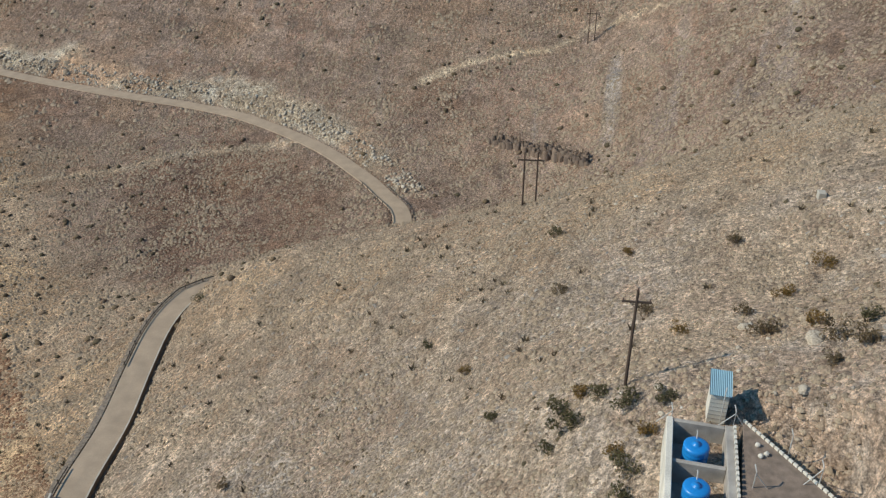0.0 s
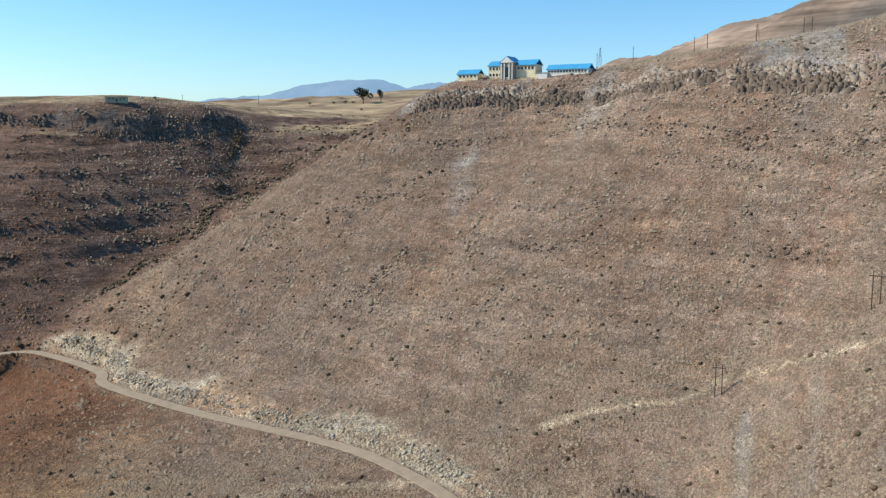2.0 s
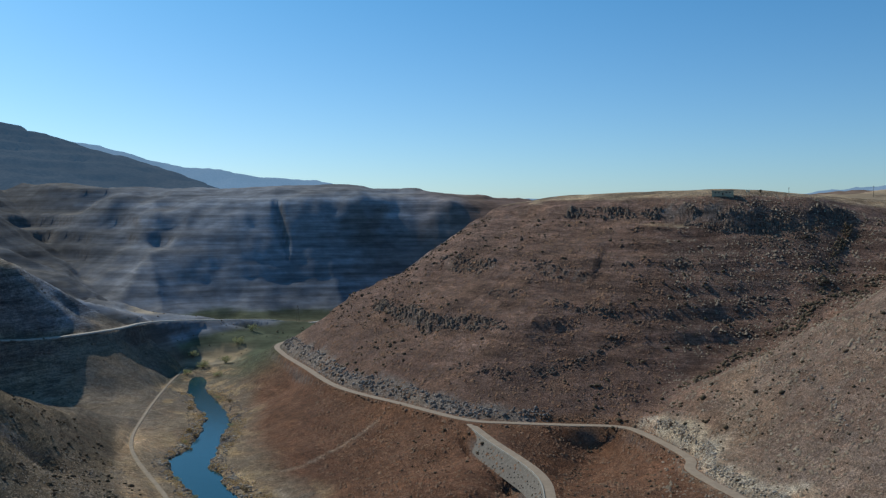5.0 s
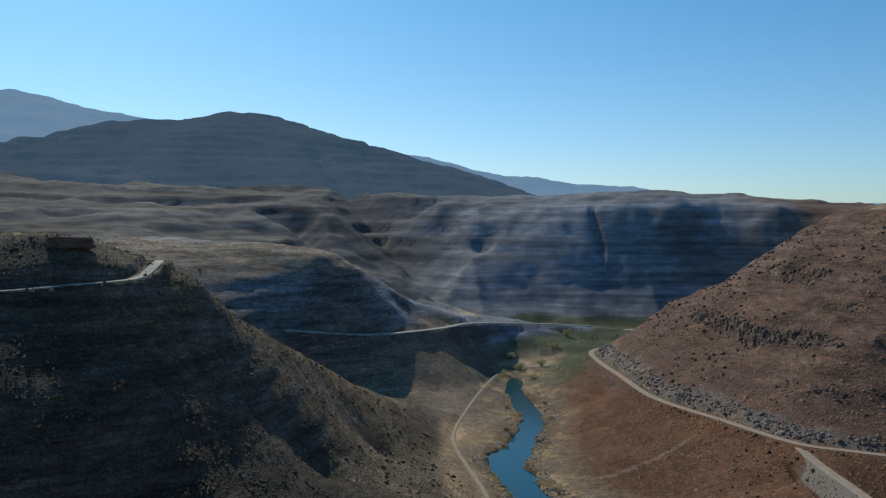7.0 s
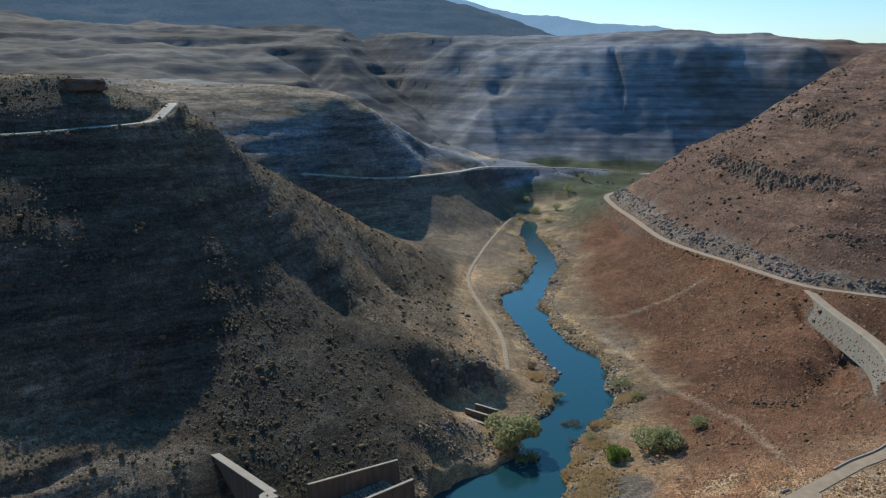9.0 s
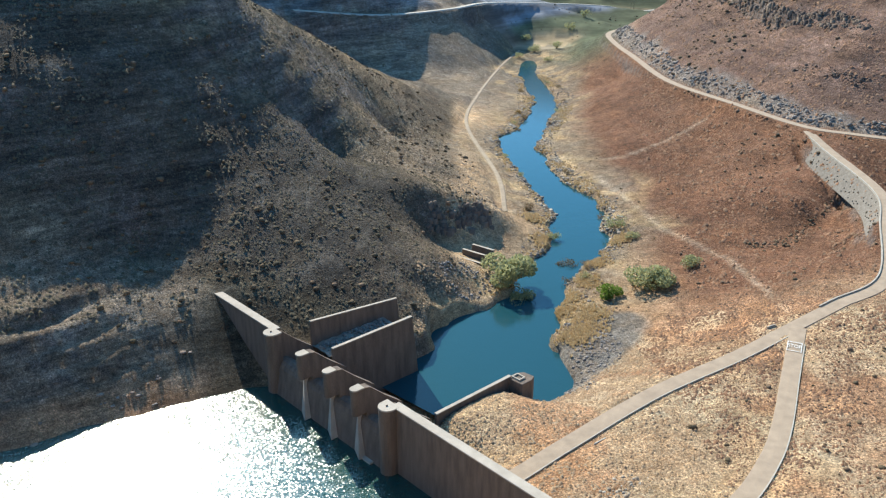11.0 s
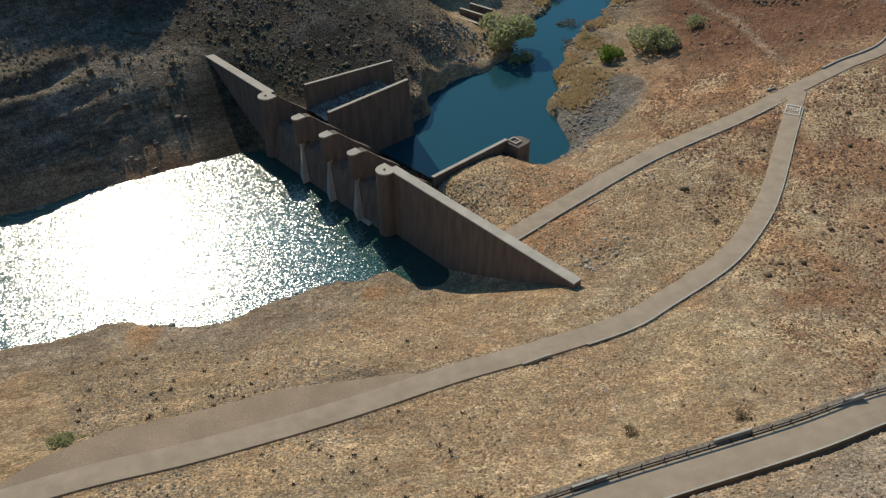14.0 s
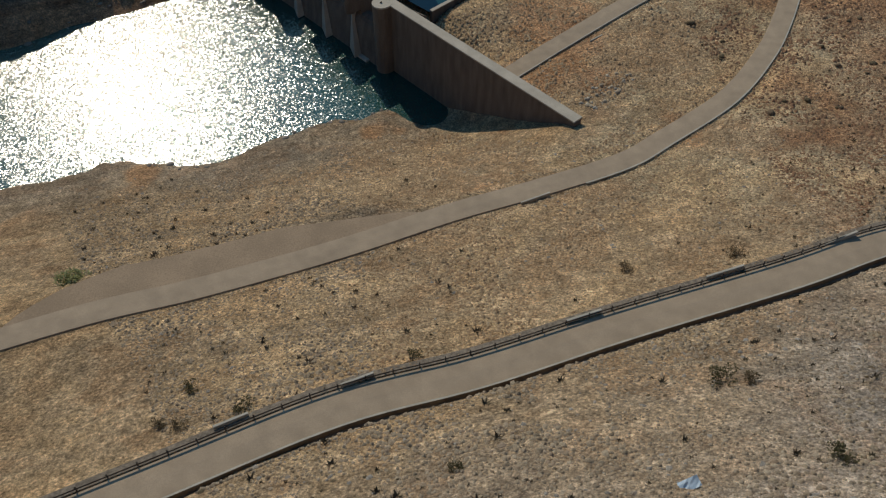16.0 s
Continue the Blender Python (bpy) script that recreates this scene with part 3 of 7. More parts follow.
    w = w * (1 - step(66.2, 64.8, crest) * step(-49, -46, upstream))          # backfill behind the training wall
    z = z * (1 - w) + np.minimum(z, -9.2) * w
    return z


# ---- building helpers ----
def finish(name, bm, mat, parent=None, label="", smooth=False):
    me = bpy.data.meshes.new(name)
    bm.to_mesh(me)
    bm.free()
    me.materials.append(mat)
    if smooth:
        for f in me.polygons:
            f.use_smooth = True
    ob = new(name, me)
    if parent is not None:
        ob.parent = parent
    if label:
        tagged(ob, label)
    return ob


part = finish


def raw(name, verts, faces, mat, parent=None, smooth=False):
    me = bpy.data.meshes.new(name)
    me.from_pydata([tuple(map(float, v)) for v in verts], [], faces)
    me.materials.append(mat)
    if smooth:
        me.polygons.foreach_set("use_smooth", [True] * len(me.polygons))
    me.update()
    ob = new(name, me)
    if parent is not None:
        ob.parent = parent
    return ob


def height(x, y):
    return float(ground(np.array([x]), np.array([y]))[0])


# ---- the ground: one sheet, finer where the land lies near ----
def make_ground():
    seen = np.arange(-33, 103, 0.19)
    rest = np.arange(103, 327, 1.6)
    head = np.radians(np.concatenate([seen, rest]))
    reach = np.concatenate([[0.0], np.geomspace(14, 60, 50)[:-1], np.geomspace(60, 4950, 590)])
    aa, rr = np.meshgrid(head, reach)
    x, y = (np.sin(aa) * rr).ravel(), (np.cos(aa) * rr).ravel()
    z = ground(x, y)
    n = len(head)
    rim, near, mid = (int(np.searchsorted(reach, r)) for r in (940, 1900, 3200))
    for a, b, mat, name, label, category in ((0, rim + 1, VELD, "ground", "dry brown veld slopes with basalt ledges", "ground"), (rim, near + 1, CANYON, "ground_canyon", "layered basalt sides of the distant canyon, blue haze painted in", "ground"),
                                             (near, mid + 1, HAZY, "backdrop_mountain", "mountain far behind the canyon, its blue haze put in as glow", "mountain"),
                                             (mid, len(reach), FARTHEST, "backdrop_ranges", "mountain ranges on the horizon, pale blue from an added haze glow", "mountains")):
        m = b - a
        cut = slice(a * n, b * n)
        i = np.arange(n * (m - 1)).reshape(m - 1, n)
        j = np.roll(i, -1, axis=1)
        faces = np.stack([i, j, j + n, i + n], axis=-1).reshape(-1, 4)
        me = bpy.data.meshes.new(name)
        me.vertices.add(n * m)
        me.vertices.foreach_set("co", np.stack([x[cut], y[cut], z[cut]], axis=-1).ravel())
        me.loops.add(faces.size)
        me.loops.foreach_set("vertex_index", faces.ravel())
        me.polygons.add(len(faces))
        me.polygons.foreach_set("loop_start", np.arange(0, faces.size, 4))
        me.update(calc_edges=True)
        me.polygons.foreach_set("use_smooth", np.ones(len(faces), bool))
        if mat in (VELD, CANYON):                # soil map; distant haze and far-bank shade are painted in too
            normals = np.empty(n * m * 3)
            me.vertices.foreach_get("normal", normals)
            nz = np.abs(normals.reshape(-1, 3)[:, 2])
            col = ground_colour(x[cut], y[cut], z[cut], nz)
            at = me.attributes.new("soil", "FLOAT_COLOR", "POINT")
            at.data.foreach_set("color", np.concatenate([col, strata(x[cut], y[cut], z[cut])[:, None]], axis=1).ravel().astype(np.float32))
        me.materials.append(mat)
        tagged(new(name, me), label, category, kind="structure")


PATH_A = [(272.3, -7.6, 0), (284.3, 10.1, 0), (292.2, 26.8, 0), (298.6, 41.7, 0), (301.6, 61.2, 0), (291.8, 78.9, 0), (285.4, 102.6, 0), (276.3, 116.8, 0)]
PATH_B = [(239.1, 151, 0), (235.4, 170.2, 0), (229.2, 190.8, 0), (215.7, 205.6, 0), (202.2, 227.4, 0), (187.2, 246.6, 0)]
PATH_C = [(124.4, 280.2, 0), (126.7, 310, 0), (126.8, 353.5, 0), (109.3, 396.3, 0), (101.9, 443.1, 0), (91.9, 495, 0)]
PATH_D = [(76.5, 539.3, 0), (109.7, 522.1, 0), (140.5, 533.1, 0), (170.9, 552.6, 0)]


def ground_colour(x, y, z, nz):
    d = np.hypot(x, y)
    head = np.degrees(np.arctan2(x, y))
    wob = fbm(x, y, 80, 6, 71)

    def blend(c, colour, w):
        return c * (1 - w[:, None]) + np.array(colour) * w[:, None]
    c = np.tile(np.array((0.395, 0.296, 0.206)), (len(x), 1))                      # near slope: straw and stones
    c = blend(c, (0.44, 0.305, 0.175), 0.8 * step(75, 50, z + 8 * wob) * step(45, 25, head))            # warmer ground towards the water
    c = blend(c, (0.45, 0.355, 0.272), step(140, 100, d + 10 * wob) * step(30, 45, head))
    w = np.maximum(step(150, 190, d + 12 * wob) * step(54, 60, head + 14 * step(260, 330, d)), step(195, 235, d + 12 * wob) * step(38, 44, head))  # opposite hillside
    c = blend(c, (0.265, 0.192, 0.145), w)
    w = step(9, 13, head) * step(430, 520, d + 30 * wob) * step(24, 31, z + 2 * wob) * (1 - step(56, 60, head))                           # darker hill beyond the gully
    c = blend(c, (0.172, 0.108, 0.08), w * (1 - step(39, 41, head) * step(560, 540, d)))
    w = step(70, 110, x) * step(215, 330, y + 20 * wob) * step(33, 25, z + 2 * wob) * (d < 1000)    # red slope over the river
    c = blend(c, (0.175, 0.09, 0.052), w)
    w = step(33, 27, z + 2 * wob) * step(170, 200, d) * step(330, 290, d) * step(44, 48, head) * step(78, 70, head)      # redder ground below the pass road
    c = blend(c, (0.195, 0.125, 0.09), 0.9 * w)
    w = step(8, -35, x + 10 * wob) * np.maximum(step(255, 285, y), step(-50, -72, x) * step(200, 222, y))                              # far bank; its shade is partly painted in below
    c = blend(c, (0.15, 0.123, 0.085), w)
    # lower slope darkened to stand in for the shade on it
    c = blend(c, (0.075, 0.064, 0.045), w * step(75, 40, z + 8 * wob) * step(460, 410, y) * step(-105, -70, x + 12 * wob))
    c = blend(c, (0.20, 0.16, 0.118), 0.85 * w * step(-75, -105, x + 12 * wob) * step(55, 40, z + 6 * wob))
    c = blend(c, (0.36, 0.21, 0.12), 0.8 * step(-70, -100, x + 12 * wob) * step(200, 206, y) * step(8, 4, z + 3 * wob))
    # dark basalt by the pool, darkened further for the shade of its steep wall
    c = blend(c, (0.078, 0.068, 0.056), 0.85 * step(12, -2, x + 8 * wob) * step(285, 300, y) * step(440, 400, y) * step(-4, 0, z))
    ridge = along(LAND["left_crest"], x, y, 200)[0]
    # crest and river flank painted lighter tan as the sunlit part
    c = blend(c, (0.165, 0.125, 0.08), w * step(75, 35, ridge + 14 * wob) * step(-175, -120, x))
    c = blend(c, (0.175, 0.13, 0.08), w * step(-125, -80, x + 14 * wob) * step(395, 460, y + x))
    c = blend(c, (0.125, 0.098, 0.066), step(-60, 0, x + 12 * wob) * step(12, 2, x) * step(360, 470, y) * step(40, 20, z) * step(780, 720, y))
    w = step(700, 850, d - 170 * step(5, 10, head)) * step(24, 16, head + 2 * wob)                            # distant canyon sides, blue haze painted into the grey
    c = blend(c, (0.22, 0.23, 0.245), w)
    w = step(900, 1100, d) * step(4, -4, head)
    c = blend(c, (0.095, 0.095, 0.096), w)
    c = blend(c, (0.215, 0.175, 0.13), step(640, 700, d) * step(1000, 940, d) * step(62, 50, z + 6 * wob) * step(6, 2, head))        # brown bank below the far road
    c = blend(c, (0.085, 0.095, 0.055), step(760, 900, d) * step(24, 18, z + 4 * wob) * step(2, 5, head) * step(24, 20, head))
    c = blend(c, (0.40, 0.31, 0.20), 0.8 * step(34, 20, np.hypot(x - 45, (y - 1090) * 0.6) + 12 * wob))       # bare field at the canyon foot
    c = blend(c, (0.27, 0.205, 0.135), 0.8 * step(740, 790, d) * step(1000, 950, d) * step(100, 116, z + 4 * wob) * step(0, -2, head))       # straw on the bluff
    top = step(0.95, 0.985, nz) * step(120, 150, z) * step(380, 460, d) * step(1500, 1100, d) * np.maximum(step(4, 8, head), step(800, 700, d))       # straw on the plateau
    c = blend(c, (0.40, 0.30, 0.18), 0.75 * top)
    band = step(0.25, 0.6, fbm(x * 0.3, z * 3, 60, 3, 91)) * step(900, 1100, d) * step(0.9, 0.97, nz)
    c = blend(c, (0.30, 0.24, 0.165), 0.2 * band)
    c = blend(c, (0.30, 0.24, 0.16), 0.22 * step(0.955, 0.985, nz) * step(950, 1100, d) * step(2, -3, head) * step(100, 115, z))      # straw on the terrace tops
    c = blend(c, (0.14, 0.122, 0.108), 0.8 * step(0.76, 0.6, nz + 0.05 * wob) * step(200, 260, d))       # bare basalt on risers
    shore = step(11, 3, z + 3 * wob) * step(230, 150, y + x * 1.08) * step(260, 200, d)
    c = blend(c, (0.30, 0.24, 0.175), shore * 0.8)
    c = blend(c, (0.42, 0.235, 0.12), 0.75 * shore * step(0.25, 0.6, fbm(x, y, 16, 3, 93)))            # orange clay by the water
    dist = along(LAND["river"], x, y)[0]
    w = step(50, 22, dist + 14 * wob) * step(16, 3, z) * step(265, 285, y)          # stony river flats
    c = blend(c, (0.215, 0.17, 0.118), 0.8 * w)
    c = blend(c, (0.40, 0.29, 0.16), 0.8 * w * step(0.15, 0.5, fbm(x, y, 13, 3, 99)))
    w = step(110, 140, d) * step(340, 300, d) * step(-3, 5, head) * step(38, 30, head) * step(42, 32, z) * step(-5, 0, z)
    c = blend(c, (0.40, 0.215, 0.115), 0.7 * w * step(0.0, 0.45, fbm(x, y, 30, 5, 109)))          # rusty tussock round the dam roads
    c = blend(c, (0.50, 0.39, 0.25), 0.6 * w * step(0.1, 0.5, fbm(x, y, 24, 5, 111)))
    dist = along([(27, 238, 0), (40, 256, 0), (54, 280, 0), (66, 300, 0)], x, y, 40)[0]
    c = blend(c, (0.20, 0.182, 0.155), 0.9 * step(17, 10, dist + 5 * wob) * step(12, 7, z))       # grey pebble beach
    c = blend(c, (0.20, 0.135, 0.098), 0.55 * step(390, 440, d + 20 * wob) * step(36, 40, head) * step(66, 54, head) * step(30, 36, z) * step(590, 560, d))
    # pale rubble of the road cutting
    dist, level, s, side = along(ROADS["upper_road"], x, y, 60)
    cut = step(3, 5, dist) * step(19, 12, dist + 5 * fbm(x, y, 18, 3, 95)) * (side > 0) * (x > 205) * step(105, 125, y) * step(450, 430, y)
    c = blend(c, (0.48, 0.41, 0.31), 0.85 * cut)
    c = blend(c, (0.42, 0.22, 0.12), 0.5 * cut * step(0.35, 0.7, fbm(x, y, 25, 2, 97)))
    cut = step(3, 5, dist) * step(20, 14, dist + 5 * fbm(x, y, 18, 3, 95)) * (side > 0) * (y > 450) * (x < 250)
    c = blend(c, (0.24, 0.21, 0.18), 0.8 * cut)
    # pale scree and red earth under the rim
    dist, level, s, side = along(LAND["s1_rim_foot"], x, y, 60)
    scree = step(30, 6, dist + 10 * wob) * (side < 0)
    c = blend(c, (0.42, 0.395, 0.365), 0.8 * scree * step(0.1, 0.5, fbm(x, y, 40, 3, 101)))
    c = blend(c, (0.30, 0.17, 0.12), 0.7 * scree * step(0.1, 0.5, fbm(x, y, 45, 3, 103)))
    # scree runs and rust-brown patches down the opposite hillside
    w = step(190, 260, d) * step(52, 60, head) * step(600, 560, d) * step(35, 45, z)
    run = fbm(head * 9 + 0.05 * z, d * 0.12, 20, 4, 105)
    c = blend(c, (0.36, 0.34, 0.315), 0.7 * w * step(0.25, 0.65, run) * step(-0.2, 0.3, fbm(x, y, 70, 2, 106)))
    c = blend(c, (0.25, 0.165, 0.12), 0.55 * w * step(0.15, 0.55, fbm(head * 6, d * 0.2 + z * 0.3, 22, 4, 107)))
    # footpaths worn into the veld
    for path, worn in ((PATH_A, 0.95), (PATH_B, 0.75), (PATH_C, 0.35), (PATH_D, 0.35)):
        dist = along(path, x, y, 20)[0]
        c = blend(c, (0.52, 0.42, 0.30), worn * step(2.4, 0.8, dist + 0.8 * wob))
    # bare lay-by below the branch road
    dist, level, s, side = along(ROADS["branch_road"], x, y, 60)
    lay = (side > 0) * (dist > 1) * step(0.6, -0.6, dist - 2.5 - 7.5 * step(2, -20, x) * step(-78, -62, x))
    c = blend(c, (0.30, 0.225, 0.15), 0.9 * lay)
    return np.clip(c, 0.02, 0.8)


def strata(x, y, z):
    """How far the banding of the basalt shows, 0 to 1."""
    d, head = np.hypot(x, y), np.degrees(np.arctan2(x, y))
    far = step(800, 1000, d) * step(25, 60, z)
    hill = step(430, 520, d) * step(15, 22, head) * (1 - step(39, 43, head) * (d < 600)) * step(30, 60, z)
    return np.clip(0.25 + 0.3 * far * step(2300, 1800, d) + 0.45 * hill + 0.08 * step(160, 230, d) * step(45, 60, head) + 0.5 * step(0, -40, x) * step(205, 235, y), 0, 1)


make_ground()


# ---- water ----
raw("reservoir_water", [(31, 157, 0), (-83, 280, 0), (-150, 330, 0), (-700, 420, 0), (-700, -60, 0), (-60, 60, 0)], [(0, 1, 2, 3, 4, 5)], LAKE)
tagged(bpy.data.objects["reservoir_water"], "deep green reservoir water with sun glitter", "water", kind="structure")


def river_sheet():
    line = smooth_line([p[:3] for p in RIVER], 12)
    pts = np.array(line)
    d = np.gradient(pts[:, :2], axis=0)
    d /= np.linalg.norm(d, axis=1)[:, None]
    w = np.interp(np.arange(len(pts)), [0, 8, len(pts)], [44, 30, 26])
    v = [(p[0] + s * k[1] * ww, p[1] - s * k[0] * ww, POOL_LEVEL) for p, k, ww in zip(pts, d, w) for s in (-1, 1)]
    f = [(2 * i, 2 * i + 1, 2 * i + 3, 2 * i + 2) for i in range(len(pts) - 1)]
    tagged(raw("river_water", v, f, STREAM), "dark blue river winding below the dam", "river", kind="structure")


river_sheet()


# ---- roads ----
def ribbon(name, line, offsets, mat, parent=None, lift=0.0):
    """A strip along a line: offsets are (to the right, height) across it."""
    pts = np.array(line)
    d = np.gradient(pts[:, :2], axis=0)
    d /= np.linalg.norm(d, axis=1)[:, None]
    k = len(offsets)
    v = [(p[0] + o * t[1], p[1] - o * t[0], p[2] + h + lift) for p, t in zip(pts, d) for o, h in offsets]
    f = [(i * k + j, i * k + j + 1, i * k + k + j + 1, i * k + k + j) for i in range(len(pts) - 1) for j in range(k - 1)]
    return raw(name, v, f, mat, parent)


def make_road(key, name, label):
    line = smooth_line(LAND[key], 3.0)
    h = HALF[key]
    road = ribbon(name, line, [(-h - 0.3, -0.6), (-h, 0.0), (0, 0.06), (h, 0.0), (h + 0.3, -0.6)], ASPHALT)
    return tagged(road, label, "road", kind="structure"), line


UPPER, UPPER_LINE = make_road("upper_road", "road_upper", "narrow surfaced pass road cut along the slope")
LOWER, LOWER_LINE = make_road("lower_road", "road_lower", "narrow surfaced road down to the dam")
BRANCH, BRANCH_LINE = make_road("branch_road", "road_branch", "narrow surfaced road above the reservoir")


def box(bm, x0, x1, y0, y1, z0, z1):
    vs = [bm.verts.new((x, y, z)) for z in (z0, z1) for x, y in ((x0, y0), (x1, y0), (x1, y1), (x0, y1))]
    for f in ((3, 2, 1, 0), (4, 5, 6, 7), (0, 1, 5, 4), (1, 2, 6, 5), (2, 3, 7, 6), (3, 0, 4, 7)):
        bm.faces.new([vs[i] for i in f])


DAM_FRAME = Matrix.Translation((31.3, 156.0, 0)) @ Matrix.Rotation(math.atan2(120.0, -111.3), 4, "Z")   # x along the crest from the near end, y upstream


# ---- shapes for loose stones, tufts and scrub ----
_g = (1 + 5 ** 0.5) / 2
ICO_V = np.array([(-1, _g, 0), (1, _g, 0), (-1, -_g, 0), (1, -_g, 0), (0, -1, _g), (0, 1, _g), (0, -1, -_g), (0, 1, -_g), (_g, 0, -1), (_g, 0, 1), (-_g, 0, -1), (-_g, 0, 1)]) / math.hypot(1, _g)
ICO_F = np.array([(0, 11, 5), (0, 5, 1), (0, 1, 7), (0, 7, 10), (0, 10, 11), (1, 5, 9), (5, 11, 4), (11, 10, 2), (10, 7, 6), (7, 1, 8),
                  (3, 9, 4), (3, 4, 2), (3, 2, 6), (3, 6, 8), (3, 8, 9), (4, 9, 5), (2, 4, 11), (6, 2, 10), (8, 6, 7), (9, 8, 1)])
BOX_V = np.array([(x, y, z) for z in (-1, 1) for x, y in ((-1, -1), (1, -1), (1, 1), (-1, 1))], float)
BOX_F = np.array([(0, 2, 1), (0, 3, 2), (4, 5, 6), (4, 6, 7), (0, 1, 5), (0, 5, 4), (1, 2, 6), (1, 6, 5), (2, 3, 7), (2, 7, 6), (3, 0, 4), (3, 4, 7)])


_b = np.random.default_rng(2)
_t = np.linspace(0, 2 * math.pi, 9, endpoint=False) + _b.uniform(-0.25, 0.25, 9)
_k = _b.uniform(0.55, 1.0, 9)
BLADE_V = np.concatenate([np.stack([(0.2 * np.cos(_t) - s * 0.24 * np.sin(_t)), (0.2 * np.sin(_t) + s * 0.24 * np.cos(_t)), np.full(9, -0.35)], -1) for s in (-1, 1)]
                         + [np.stack([_k * np.cos(_t), _k * np.sin(_t), 1.15 - 0.5 * _k], -1)])
BLADE_F = np.array([(i, i + 9, i + 18) for i in range(9)])
_t = np.linspace(0, 2 * math.pi, 6, endpoint=False)
MOUND_V = np.concatenate([np.stack([np.cos(_t), np.sin(_t), np.full(6, -0.4)], -1), [(0.1, 0.05, 0.8)]])
MOUND_F = np.array([(i, (i + 1) % 6, 6) for i in range(6)])
COLUMN_V = np.concatenate([np.stack([np.cos(_t), np.sin(_t), np.full(6, h)], -1) for h in (-1.0, 1.0)])
COLUMN_F = np.array([t for i in range(6) for t in ((i, (i + 1) % 6, 6 + (i + 1) % 6), (i, 6 + (i + 1) % 6, 6 + i))] + [(6, 7, 8), (6, 8, 9), (6, 9, 10), (6, 10, 11)])


def scatter(name, centres, sizes, mat, label, category, seed, base="ico", jitter=0.3, smooth=False):
    """Many small bodies as one mesh: centres (n, 3), half sizes (n, 3)."""
    rng = np.random.default_rng(seed)
    bv, bf = {"ico": (ICO_V, ICO_F), "box": (BOX_V, BOX_F), "blade": (BLADE_V, BLADE_F), "mound": (MOUND_V, MOUND_F), "column": (COLUMN_V, COLUMN_F)}[base]
    n, k = len(centres), len(bv)
    v = bv[None] * (1 + jitter * rng.uniform(-1, 1, (n, k, 3)))
    v = v * np.asarray(sizes)[:, None, :]
    a = rng.uniform(0, 2 * math.pi, n)
    ca, sa = np.cos(a)[:, None], np.sin(a)[:, None]
    v = np.stack([v[..., 0] * ca - v[..., 1] * sa, v[..., 0] * sa + v[..., 1] * ca, v[..., 2]], -1) + np.asarray(centres)[:, None, :]
    f = (bf[None] + (np.arange(n) * k)[:, None, None]).reshape(-1, 3)
    me = bpy.data.meshes.new(name)
    me.vertices.add(n * k)
    me.vertices.foreach_set("co", v.ravel())
    me.loops.add(f.size)
    me.loops.foreach_set("vertex_index", f.ravel())
    me.polygons.add(len(f))
    me.polygons.foreach_set("loop_start", np.arange(0, f.size, 3))
    me.update(calc_edges=True)
    if smooth:
        me.polygons.foreach_set("use_smooth", np.ones(len(f), bool))
    me.materials.append(mat)
    return tagged(new(name, me), label, category, kind="stuff")


def varied(name, colours, rough=0.95):
    """A material whose colour differs from piece to piece."""
    m, n, l, b = material(name)
    geo, ramp = n.new("ShaderNodeNewGeometry"), n.new("ShaderNodeValToRGB")
    l.new(geo.outputs["Random Per Island"], ramp.inputs["Fac"])
    els = ramp.color_ramp.elements
    els[0].position, els[0].color = 0.0, (*colours[0], 1)
    els[1].position, els[1].color = 1.0, (*colours[-1], 1)
    for i, c in enumerate(colours[1:-1]):
        e = els.new((i + 1) / (len(colours) - 1))
        e.color = (*c, 1)
    co, t = n.new("ShaderNodeTexCoord"), n.new("ShaderNodeTexNoise")
    t.inputs["Scale"].default_value, t.inputs["Detail"].default_value = 6, 3
    l.new(co.outputs["Object"], t.inputs["Vector"])
    r = n.new("ShaderNodeMapRange")
    r.inputs["From Min"].default_value, r.inputs["From Max"].default_value = 0.3, 0.7
    r.inputs["To Min"].default_value, r.inputs["To Max"].default_value = 0.65, 1.35
    l.new(t.outputs["Fac"], r.inputs["Value"])
    v = n.new("ShaderNodeVectorMath")
    v.operation = "SCALE"
    l.new(ramp.outputs["Color"], v.inputs[0]), l.new(r.outputs[0], v.inputs["Scale"])
    l.new(v.outputs["Vector"], b.inputs["Base Color"])
    b.inputs["Roughness"].default_value, b.inputs["Specular IOR Level"].default_value = rough, 0.15
    bp = n.new("ShaderNodeBump")
    bp.inputs["Strength"].default_value, bp.inputs["Distance"].default_value = 0.6, 0.15
    l.new(t.outputs["Fac"], bp.inputs["Height"]), l.new(bp.outputs[0], b.inputs["Normal"])
    return m


def leaf_material(name, colours):
    """Thin leaves that let some light through."""
    m = varied(name, colours, 0.7)
    n, l = m.node_tree.nodes, m.node_tree.links
    thin, mix = n.new("ShaderNodeBsdfTranslucent"), n.new("ShaderNodeMixShader")
    b = n["Principled BSDF"]
    l.new(b.inputs["Base Color"].links[0].from_socket, thin.inputs["Color"])
    mix.inputs[0].default_value = 0.45
    l.new(b.outputs[0], mix.inputs[1]), l.new(thin.outputs[0], mix.inputs[2])
    l.new(mix.outputs[0], n["Material Output"].inputs["Surface"])
    return m


STRAW = varied("dry_tufts", [(0.36, 0.285, 0.195), (0.25, 0.195, 0.135), (0.33, 0.255, 0.175), (0.29, 0.215, 0.15), (0.39, 0.31, 0.22), (0.20, 0.16, 0.115), (0.31, 0.24, 0.165)])
